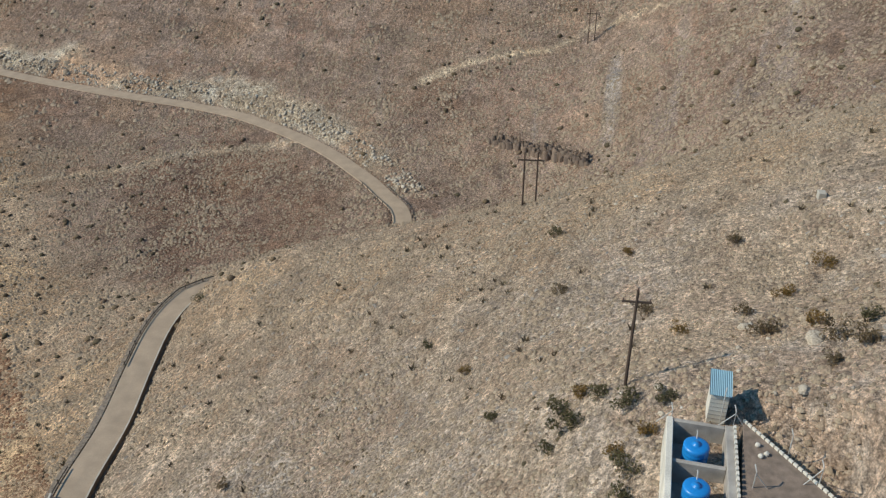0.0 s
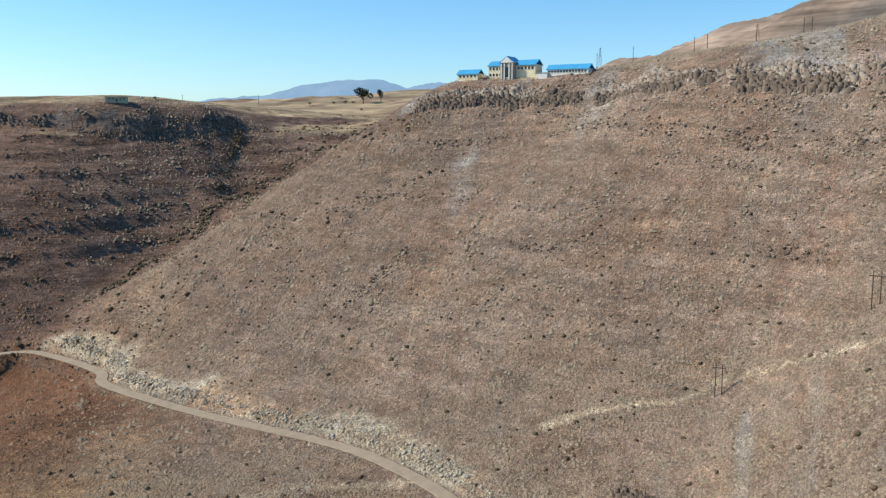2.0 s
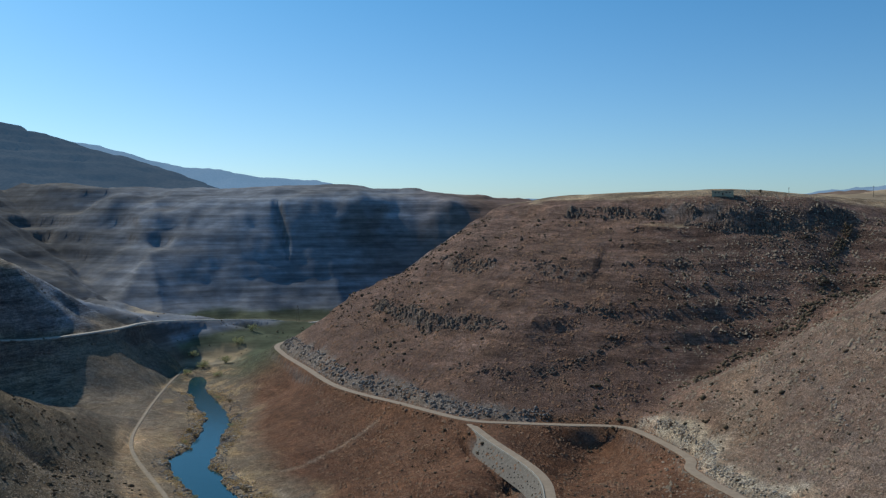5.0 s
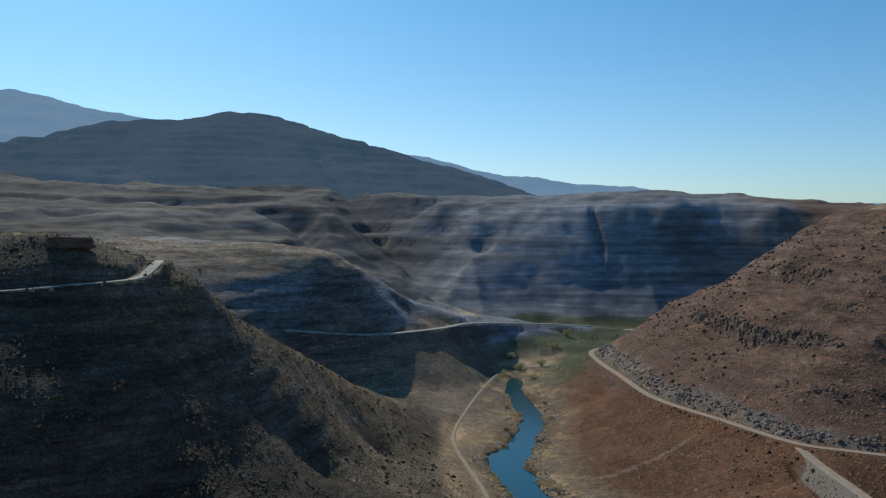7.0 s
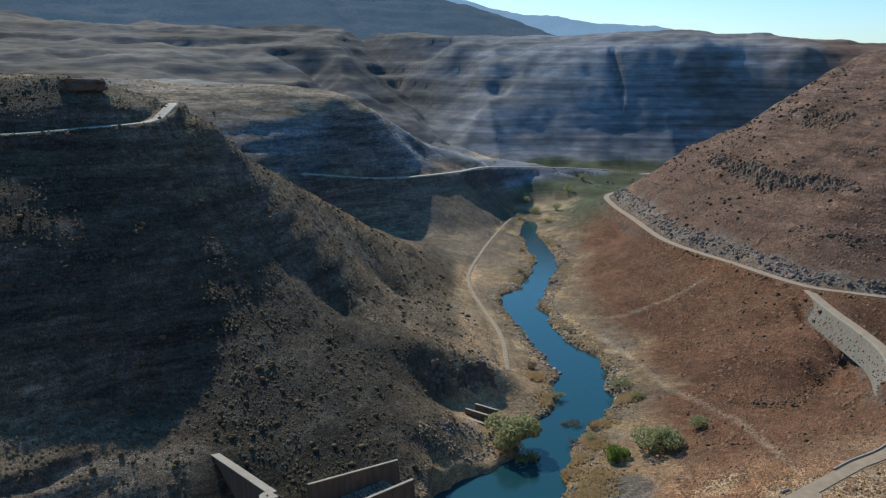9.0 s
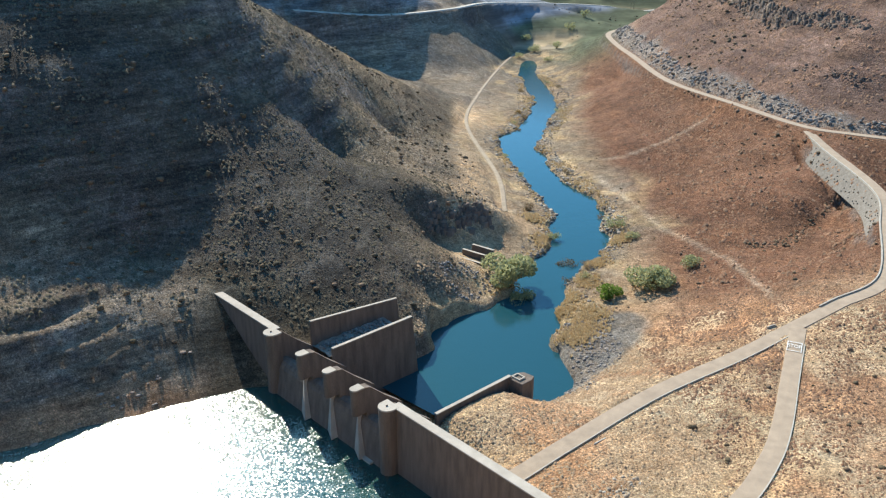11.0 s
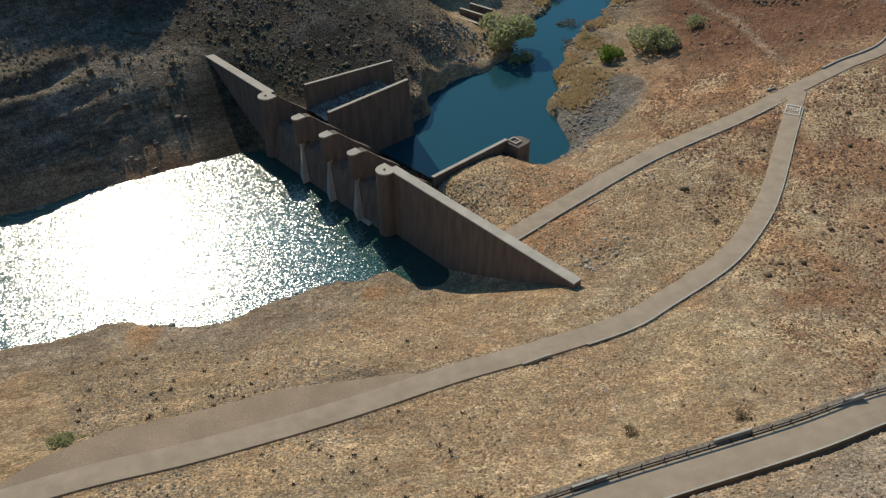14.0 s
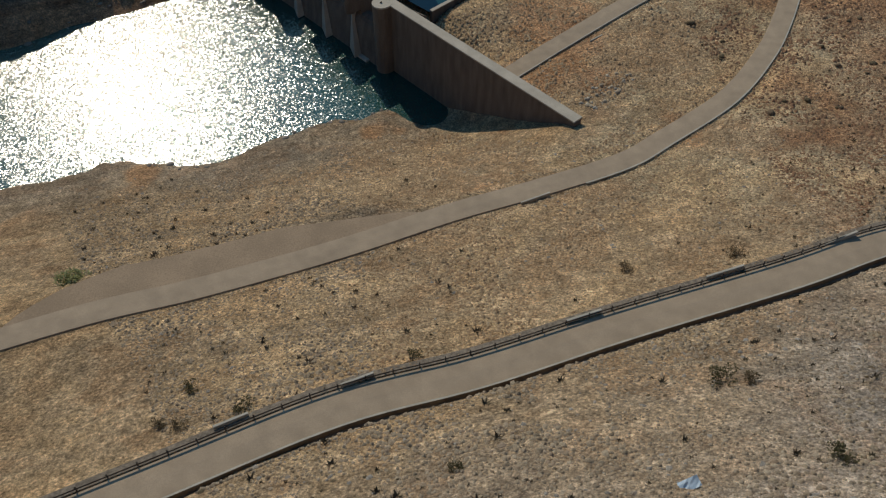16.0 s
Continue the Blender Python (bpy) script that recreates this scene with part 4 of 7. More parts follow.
RUST = varied("rust_brown_tufts", [(0.29, 0.155, 0.088), (0.22, 0.125, 0.075), (0.33, 0.195, 0.115), (0.24, 0.15, 0.092), (0.17, 0.11, 0.072)])
WARM = varied("orange_tufts", [(0.40, 0.27, 0.16), (0.33, 0.215, 0.125), (0.43, 0.32, 0.20), (0.36, 0.25, 0.15), (0.28, 0.19, 0.115)])
# olive-brown turf, its tone lowered to carry the far bank's shade
TURF = varied("shade_toned_turf", [(0.10, 0.085, 0.055), (0.13, 0.108, 0.07), (0.08, 0.068, 0.045), (0.15, 0.124, 0.08)])
SCRUB = varied("dark_scrub", [(0.11, 0.085, 0.05), (0.16, 0.115, 0.07), (0.085, 0.07, 0.042), (0.19, 0.13, 0.085)])
REED = leaf_material("dry_reeds", [(0.55, 0.40, 0.20), (0.46, 0.32, 0.16), (0.62, 0.49, 0.30), (0.38, 0.28, 0.15)])
PALE_ROCK = varied("pale_cut_rock", [(0.48, 0.40, 0.30), (0.34, 0.27, 0.19), (0.53, 0.46, 0.36), (0.28, 0.225, 0.165), (0.43, 0.40, 0.34)])
BASALT = varied("dark_basalt", [(0.17, 0.125, 0.095), (0.10, 0.078, 0.064), (0.22, 0.165, 0.12), (0.14, 0.10, 0.077)])
RIM_ROCK = varied("rim_rock", [(0.33, 0.26, 0.20), (0.22, 0.165, 0.125), (0.38, 0.32, 0.26), (0.27, 0.19, 0.14)])
ASHEN = varied("ashen_scrub", [(0.30, 0.265, 0.22), (0.22, 0.195, 0.165), (0.36, 0.32, 0.27), (0.26, 0.21, 0.16)])
GREY_ROCK = varied("grey_rock", [(0.27, 0.235, 0.20), (0.17, 0.15, 0.13), (0.36, 0.31, 0.26)])


def spread(n, seed, r0, r1, a0, a1):
    """Random places by distance and heading, even over the ground."""
    rng = np.random.default_rng(seed)
    r = np.sqrt(rng.uniform(r0 * r0, r1 * r1, n))
    a = np.radians(rng.uniform(a0, a1, n))
    return np.sin(a) * r, np.cos(a) * r, rng


def clear_of_roads(x, y, margin):
    ok = np.ones(len(x), bool)
    for key in ROADS:
        ok &= along(ROADS[key], x, y)[0] > HALF[key] + margin
    ok &= along(LAND["dam"], x, y)[0] > 9
    dist, level, s, side = along(ROADS["branch_road"], x, y)
    ok &= ~((side > 0) & (dist < 2.5 + 7.5 * step(2, -20, x) * step(-78, -62, x)))
    return ok


def make_tufts():
    for name, n, seed, r0, r1, a0, a1, lo, hi in (("tussock_field", 74000, 3, 34, 170, -33, 102, 0.12, 0.40), ("tussock_slope", 78000, 4, 170, 330, -2, 100, 0.2, 0.62), ("tussock_hills", 48000, 12, 330, 820, 13, 100, 0.35, 1.1), ("tussock_bank", 26000, 13, 280, 560, -33, 6, 0.25, 0.75)):
        x, y, rng = spread(n, seed, r0, r1, a0, a1)
        keep = clear_of_roads(x, y, 0.6) & (fbm(x, y, 14, 3, 81) > -0.75)
        x, y = x[keep], y[keep]
        z = ground(x, y)
        keep = z > 1.0
        x, y, z = x[keep], y[keep], z[keep]
        s = rng.uniform(lo, hi, len(x)) * (1 + 0.5 * np.clip(fbm(x, y, 9, 2, 83), -0.5, 1))
        size = np.stack([s, s * rng.uniform(0.7, 1.2, len(x)), s * rng.uniform(0.6, 1.3, len(x))], -1)
        head = np.degrees(np.arctan2(x, y))
        rust = (head < 36) & (x > 70) if name != "tussock_bank" else x * 0
        # darker turf colour where the bank should look shaded, straw elsewhere
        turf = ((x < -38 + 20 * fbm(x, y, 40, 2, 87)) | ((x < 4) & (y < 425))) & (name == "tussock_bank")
        warm = (head > -8) & (head < 33) & (z < 50) & (x <= 70) & (name in ("tussock_field", "tussock_slope"))
        for kind, mask, mat, label in (("warm", warm, WARM, "orange-brown grass tussocks round the dam roads"), ("straw", ~(rust.astype(bool) | turf | warm), STRAW, "dry straw-coloured grass tussocks and stones covering the slope"), ("rust", rust.astype(bool), RUST, "rust-brown grass tussocks and stones covering the slope"), ("turf", turf, TURF, "olive-brown turf with the shade of the far bank painted in")):
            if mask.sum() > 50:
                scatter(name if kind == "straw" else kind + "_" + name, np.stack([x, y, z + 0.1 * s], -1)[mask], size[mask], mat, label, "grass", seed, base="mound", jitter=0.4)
    for name, n, seed, r0, r1, a0, a1, lo, hi, zlo in (("scrub_near", 1800, 5, 40, 170, -33, 102, 0.35, 1.0, 3), ("scrub_hillside", 5200, 6, 170, 560, 18, 100, 0.35, 1.15, 8),
                                                       ("scrub_far_hill", 5200, 7, 480, 900, 14, 60, 0.6, 2.0, 22), ("scrub_far_bank", 3600, 8, 270, 640, -33, 4, 0.5, 1.5, 2),
                                                       ("scrub_red_slope", 800, 9, 300, 800, 6, 30, 0.4, 1.0, -3), ("scrub_distant", 1200, 10, 740, 1100, -30, 24, 0.6, 1.3, 5)):
        x, y, rng = spread(n, seed, r0, r1, a0, a1)
        keep = clear_of_roads(x, y, 1.5) & (fbm(x, y, 60, 3, 85) + 0.6 * rng.uniform(-1, 1, n) > 0.0)
        x, y = x[keep], y[keep]
        z = ground(x, y)
        keep = (z > zlo) & ((z < 158) | (name != "scrub_far_hill"))
        x, y, z = x[keep], y[keep], z[keep]
        s = lo + (hi - lo) * rng.uniform(0, 1, len(x)) ** 2.5
        size = np.stack([s, s * rng.uniform(0.7, 1.1, len(x)), s * rng.uniform(0.5, 0.8, len(x))], -1)
        scatter(name, np.stack([x, y, z + 0.2 * s], -1), size, SCRUB, "dark low scrub dotted over the hillside", "scrub", seed, base="blade" if name == "scrub_near" else "ico", jitter=0.5)


make_tufts()


def near_detail():
    """Small dead bushes and loose stones on the slope under the drone."""
    for name, n, seed, lo, hi, tall, mat, base, label in (("dwarf_scrub", 7000, 14, 0.12, 0.42, 0.8, SCRUB, "mound", "small dark dwarf shrubs on the slope"), ("grey_scrub", 6000, 15, 0.15, 0.5, 0.7, ASHEN, "mound", "ash-grey dry dwarf shrubs on the slope"),
                                                          ("loose_stones", 6000, 16, 0.06, 0.24, 0.7, PALE_ROCK, "mound", "loose pale stones on the slope")):
        x, y, rng = spread(n, seed, 34, 190, -33, 102)
        keep = clear_of_roads(x, y, 0.8) & (fbm(x, y, 22, 3, seed + 80) + 0.4 * rng.uniform(-1, 1, n) > 0.0)
        x, y = x[keep], y[keep]
        z = ground(x, y)
        keep = z > 2.0
        x, y, z = x[keep], y[keep], z[keep]
        s = lo + (hi - lo) * rng.uniform(0, 1, len(x)) ** 2
        scatter(name, np.stack([x, y, z + 0.1 * s], -1), np.stack([s, s * rng.uniform(0.7, 1.1, len(x)), s * tall * rng.uniform(0.7, 1.3, len(x))], -1), mat, label, "scrub" if "scrub" in name else "stones", seed, base=base, jitter=0.4)


near_detail()


def reeds():
    rng = np.random.default_rng(61)
    spots = ((50, 292, 7), (56, 300, 8), (60, 312, 7), (47, 318, 5), (52, 330, 6), (63, 345, 6), (44, 352, 4), (70, 368, 6), (50, 395, 6), (86, 395, 6), (46, 426, 5), (40, 370, 4))
    x = np.concatenate([rng.normal(a, w * 0.5, 260) for a, b, w in spots])
    y = np.concatenate([rng.normal(b, w * 0.6, 260) for a, b, w in spots])
    z = ground(x, y)
    keep = z > POOL_LEVEL - 0.3
    x, y, z = x[keep], y[keep], z[keep]
    s = rng.uniform(0.5, 1.1, len(x))
    scatter("reed_bed", np.stack([x, y, z + 0.3], -1), np.stack([s, s, s * 1.5], -1), REED, "ochre dry reeds along the river bank", "reeds", 61, base="blade", jitter=0.25)


reeds()


def bank_reeds():
    """Ragged dry reeds and grass on both banks of the river."""
    rng = np.random.default_rng(62)
    line = np.array(smooth_line([p[:3] for p in RIVER[3:16]], 4.0))
    wide = np.interp(np.linspace(0, 12, len(line)), range(13), [p[3] for p in RIVER[3:16]])
    d = np.gradient(line[:, :2], axis=0)
    d /= np.linalg.norm(d, axis=1)[:, None]
    i = rng.integers(0, len(line), 5200)
    o = rng.choice((-1, 1), len(i)) * (wide[i] + rng.uniform(-1.5, 9, len(i)))
    x = line[i, 0] + o * d[i, 1] + rng.normal(0, 1.5, len(i))
    y = line[i, 1] - o * d[i, 0] + rng.normal(0, 1.5, len(i))
    keep = fbm(x, y, 14, 3, 63) > -0.1
    x, y = x[keep], y[keep]
    z = ground(x, y)
    keep = z > POOL_LEVEL - 0.5
    x, y, z = x[keep], y[keep], z[keep]
    s = rng.uniform(0.4, 1.2, len(x))
    scatter("reed_fringe", np.stack([x, y, z + 0.2], -1), np.stack([s, s, s * 1.1], -1), REED, "ragged dry reeds fringing the river", "reeds", 63, base="blade", jitter=0.3)


bank_reeds()


# ---- rocks: cuttings, cliffs and boulders ----
def beside(line, lo, hi, n, seed, y_range=None):
    """Random places in a band to the right of a line, from lo to hi metres off it."""
    rng = np.random.default_rng(seed)
    pts = np.array(smooth_line(line, 2.0))
    if y_range:
        pts = pts[y_range[0]:y_range[1]]
    d = np.gradient(pts[:, :2], axis=0)
    d /= np.linalg.norm(d, axis=1)[:, None]
    u = rng.uniform(0, len(pts) - 1.001, n)
    i, f = u.astype(int), (u % 1)[:, None]
    q, e = pts[i] * (1 - f) + pts[i + 1] * f, d[i] * (1 - f) + d[i + 1] * f
    o = rng.uniform(lo, hi, n)
    return q[:, 0] + o * e[:, 1], q[:, 1] - o * e[:, 0], rng


def rock_band(name, line, lo, hi, n, size, mat, label, seed, tall=0.8, base="ico", cut=None):
    x, y, rng = beside(line, lo, hi, n, seed, cut)
    keep = fbm(x, y, 14, 3, seed) + 0.5 * rng.uniform(-1, 1, n) > -0.25
    x, y = x[keep], y[keep]
    n = len(x)
    z = ground(x, y)
    s = size * (0.25 + 0.75 * rng.uniform(0, 1, n) ** 2.2)
    sizes = np.stack([s, s * rng.uniform(0.6, 1.0, n), s * tall * rng.uniform(0.6, 1.2, n)], -1)
    return scatter(name, np.stack([x, y, z + 0.15 * sizes[:, 2]], -1), sizes, mat, label, "rocks", seed, base=base, jitter=0.3)


CUT_LINE = [p for p in UPPER_LINE if p[0] > 205 and 100 < p[1] < 440]
rock_band("cutting_rocks", CUT_LINE, 4.0, 12.0, 4600, 0.95, PALE_ROCK, "pale broken rock of the road cutting", 21)
FAR_CUT = [p for p in UPPER_LINE if p[1] > 440 and p[0] < 260]
rock_band("cutting_rocks_far", FAR_CUT, 5, 17, 1500, 1.9, GREY_ROCK, "grey broken rock above the pass road", 22)


def cliff(name, line, n, width, tall, mat, label, seed, back=4.0, least=0.08):
    """A broken row of upright basalt columns along a line."""
    x, y, rng = beside(line, -back, back, n, seed)
    keep = fbm(x, y, 26, 3, seed) + 0.2 * rng.uniform(-1, 1, n) > -0.1
    x, y = x[keep], y[keep]
    n = len(x)
    z = ground(x, y)
    s = width * (0.2 + 0.8 * rng.uniform(0, 1, n) ** 2.2)
    h = tall * rng.uniform(0.75, 1.0, n) * np.clip(0.55 + 0.55 * fbm(x, y, 17, 3, seed + 3), least, 1.0)
    return scatter(name, np.stack([x, y, z - rng.uniform(0.4, 0.75, n) * h], -1), np.stack([s, s * rng.uniform(0.5, 1.0, n), h], -1), mat, label, "cliff", seed, base="column", jitter=0.22)


RIM = [(p[0] * 0.35 + q[0] * 0.65, p[1] * 0.35 + q[1] * 0.65, 0) for p, q in zip(LAND["s1_rim"], LAND["s1_rim_foot"])]
cliff("rim_cliff", [(p[0] * 0.996, p[1] * 0.996, 0) for p in RIM[:8]], 2600, 2.5, 4.6, BASALT, "broken brown basalt cliff under the plateau rim", 31, 3.6, 0.12)
cliff("rim_cliff_upper", [(p[0] * 0.75 + q[0] * 0.25, p[1] * 0.75 + q[1] * 0.25, 0) for p, q in zip(LAND["s1_rim"][:8], LAND["s1_rim_foot"])], 2600, 2.2, 3.6, RIM_ROCK, "grey-brown basalt columns at the top of the rim", 36, 3.4, 0.12)
rock_band("rim_boulders", RIM[:8], -7, 16, 1300, 1.4, RIM_ROCK, "grey-brown boulders and scree below the rim cliff", 37, 0.8)
for _k, _line in enumerate(([(391.3, 361.7, 0), (383.3, 319.6, 0), (393.1, 290.5, 0), (404.1, 270.8, 0), (403.4, 240.5, 0), (403.1, 212.4, 0)], [(397.6, 190, 0), (389.9, 156.2, 0), (389.6, 136.3, 0), (387.1, 114.2, 0)],
                            [(366.8, 105.5, 0), (356.9, 81.9, 0), (351.1, 57.3, 0), (334.7, 28.4, 0)], [(412.7, 113.8, 0), (398.4, 82.2, 0), (393.9, 55.9, 0), (388.5, 29.9, 0)], [(380.8, 194.3, 0), (367.8, 158.3, 0), (368.8, 131.5, 0)],
                            [(351, 368.2, 0), (336.5, 327.7, 0), (318, 300, 0)], [(323.8, 249.5, 0), (349.7, 241.1, 0), (367.6, 232.6, 0)])):
    rock_band("hillside_ledge", _line, -2.5, 2.5, 70 + 20 * len(_line), 1.15, (BASALT, RIM_ROCK)[_k % 2], "low broken line of basalt on the hillside", 220 + _k, 0.75)
rock_band("hillside_ledge", [(p[0] * 0.93, p[1] * 0.93, 0) for p in RIM[:8]], -3, 5, 900, 1.3, BASALT, "low broken ledge on the hillside", 38, 0.7)
cliff("rim_cliff_far", [(p[0] * 0.965, p[1] * 0.965, 0) for p in LAND["s2_rim"][1:6]], 900, 2.0, 4.6, BASALT, "dark basalt cliff at the edge of the far plateau", 32, 6)
cliff("gully_cliff", [(246, 80, 0), (237, 63, 0), (223, 43, 0)], 320, 1.5, 5.6, BASALT, "dark basalt ledge in the gully", 33, 1.6, 0.6)
cliff("ledge_cliff", LEDGES[0][0], 900, 2.3, 4.2, BASALT, "shadowed basalt ledge with overhangs", 34, 5, 0.3)
cliff("lower_ledge", LEDGES[2][0], 260, 1.6, 2.4, BASALT, "short basalt ledge halfway up the hill", 55, 4)
rock_band("slope_ledge", [(230.8, 567, 0), (255.5, 525.7, 0), (298.7, 516.6, 0), (338.9, 522.8, 0)], -4, 4, 260, 1.7, BASALT, "broken basalt steps low on the hill", 56, 0.8)
rock_band("slope_ledge", [(422.4, 509.7, 0), (456.5, 513.1, 0), (474.6, 497.9, 0)], -4, 4, 160, 2.0, BASALT, "dark rocks beside the gully", 57, 0.8)
rock_band("gully_scree", [(574.5, 540.9, 0), (529.3, 514.2, 0), (488, 489.5, 0), (439.9, 460.9, 0)], -5, 3, 520, 1.8, SCRUB, "dark rocks and bushes down the steep gully", 58, 0.9)
rock_band("rim_scree", [(505, 590, 0), (535, 570, 0), (556, 545, 0)], -6, 42, 900, 1.3, BASALT, "dark scree below the far rim", 59, 0.6)
rock_band("gully_thicket", LAND["gully_two"], -5, 5, 700, 2.2, SCRUB, "dark bushes and rocks down the gully", 39, 0.8)
cliff("upper_ledge", LEDGES[1][0], 620, 2.2, 3.0, BASALT, "thin basalt ledge high on the hill", 35, 8)


rock_band("bank_shelves_low", [(-150, 222, 0), (-110, 236, 0), (-84, 258, 0)], -4, 14, 110, 1.6, RIM_ROCK, "dark wet rock shelves at the waterline", 47, 0.35)


cliff("cove_cliff", [(-20, 388, 0), (-8, 387, 0), (3, 389, 0), (12, 394, 0), (21, 400, 0)], 520, 2.6, 5.5, BASALT, "dark broken rock wall of the cove by the river", 51, 5, 0.4)


def outcrop(x, y, wide, deep, high, label, seed):
    bm = bmesh.new()
    bmesh.ops.create_icosphere(bm, subdivisions=4, radius=1)
    for v in bm.verts:
        n = noise.noise(v.co * 1.7 + Vector((seed, 0, 0))) + 0.5 * noise.noise(v.co * 5 + Vector((0, seed, 0)))
        v.co *= 1 + 0.28 * n
        v.co.z = max(-0.9, min(v.co.z, 0.62 + 0.1 * n))
        v.co = Vector((v.co.x * wide / 2, v.co.y * deep / 2, v.co.z * high))
    ob = finish("rock_outcrop", bm, BASALT)
    ob.matrix_world = pose(x, y, height(x, y), 0, 0, 22)
    return tagged(ob, label, "rock")


outcrop(-178.5, 424, 24, 16, 4.5, "dark rock outcrop above the shelf road", 3)
rock_band("bank_boulders", [(27, 238, 0), (40, 256, 0), (52, 280, 0), (48, 305, 0)], -3, 14, 1500, 0.9, GREY_ROCK, "grey riprap and boulders along the pool", 41, 0.7)
rock_band("bank_boulders_far", [(-2, 325, 0), (10, 330, 0), (22, 345, 0)], -14, 4, 700, 1.0, GREY_ROCK, "grey boulders on the far side of the pool", 42, 0.7)
for _k, (_a, _b, _m) in enumerate(((7, 17, GREY_ROCK), (-17, -7, GREY_ROCK), (9, 20, PALE_ROCK), (-20, -9, PALE_ROCK))):
    rock_band("bank_stones", LAND["river"][4:15], _a, _b, 900, 1.5, _m, "boulders and stones along the river's edge", 250 + _k, 0.6)
rock_band("river_stones", LAND["river"][3:16], -24, 24, 5200, 1.0, GREY_ROCK, "stones along the river", 43, 0.6)
rock_band("shore_ledges", LAND["near_shore"][3:8], -9, 2, 260, 1.4, GREY_ROCK, "bare rock ledges at the waterline", 44, 0.35)
rock_band("donga_rocks", LAND["gully_low"], -4, 4, 420, 1.2, SCRUB, "dark rocks and bushes in the dry gully", 48, 0.7)
rock_band("quarry_rocks", [(36, 166, 0), (41, 172, 0), (48, 180, 0)], -3.5, 3.5, 220, 0.8, PALE_ROCK, "broken rocks in a hollow beside the dam wall", 49, 0.8)
rock_band("slope_stones", [(60, 20, 0), (100, 20, 0), (125, 50, 0)], -40, 40, 900, 0.42, PALE_ROCK, "loose pale stones on the slope", 45, 0.7)


# ---- the dam ----
def prism(bm, outline, x0, x1):
    """A body of one outline in (y, z), drawn out along x."""
    a, b = [bm.verts.new((x0, y, z)) for y, z in outline], [bm.verts.new((x1, y, z)) for y, z in outline]
    n = len(outline)
    for i in range(n):
        bm.faces.new((a[i], a[(i + 1) % n], b[(i + 1) % n], b[i]))
    bm.faces.new(a[::-1]), bm.faces.new(b)


def column(bm, outline, z0, z1):
    """A body of one outline in (x, y), drawn up along z."""
    a, b = [bm.verts.new((x, y, z0)) for x, y in outline], [bm.verts.new((x, y, z1)) for x, y in outline]
    n = len(outline)
    for i in range(n):
        bm.faces.new((a[i], a[(i + 1) % n], b[(i + 1) % n], b[i]))
    bm.faces.new(a[::-1]), bm.faces.new(b)


def bevelled(bm, w=0.12):
    bmesh.ops.recalc_face_normals(bm, faces=bm.faces)
    bmesh.ops.bevel(bm, geom=bm.edges[:], offset=w, segments=1, affect="EDGES", clamp_overlap=True)
    return bm


def round_nose(s, half, y_nose, y_back):
    arc = [(s + half * math.cos(t), y_nose - half + half * math.sin(t)) for t in np.linspace(0, math.pi, 9)]
    return arc + [(s - half, y_back), (s + half, y_back)]


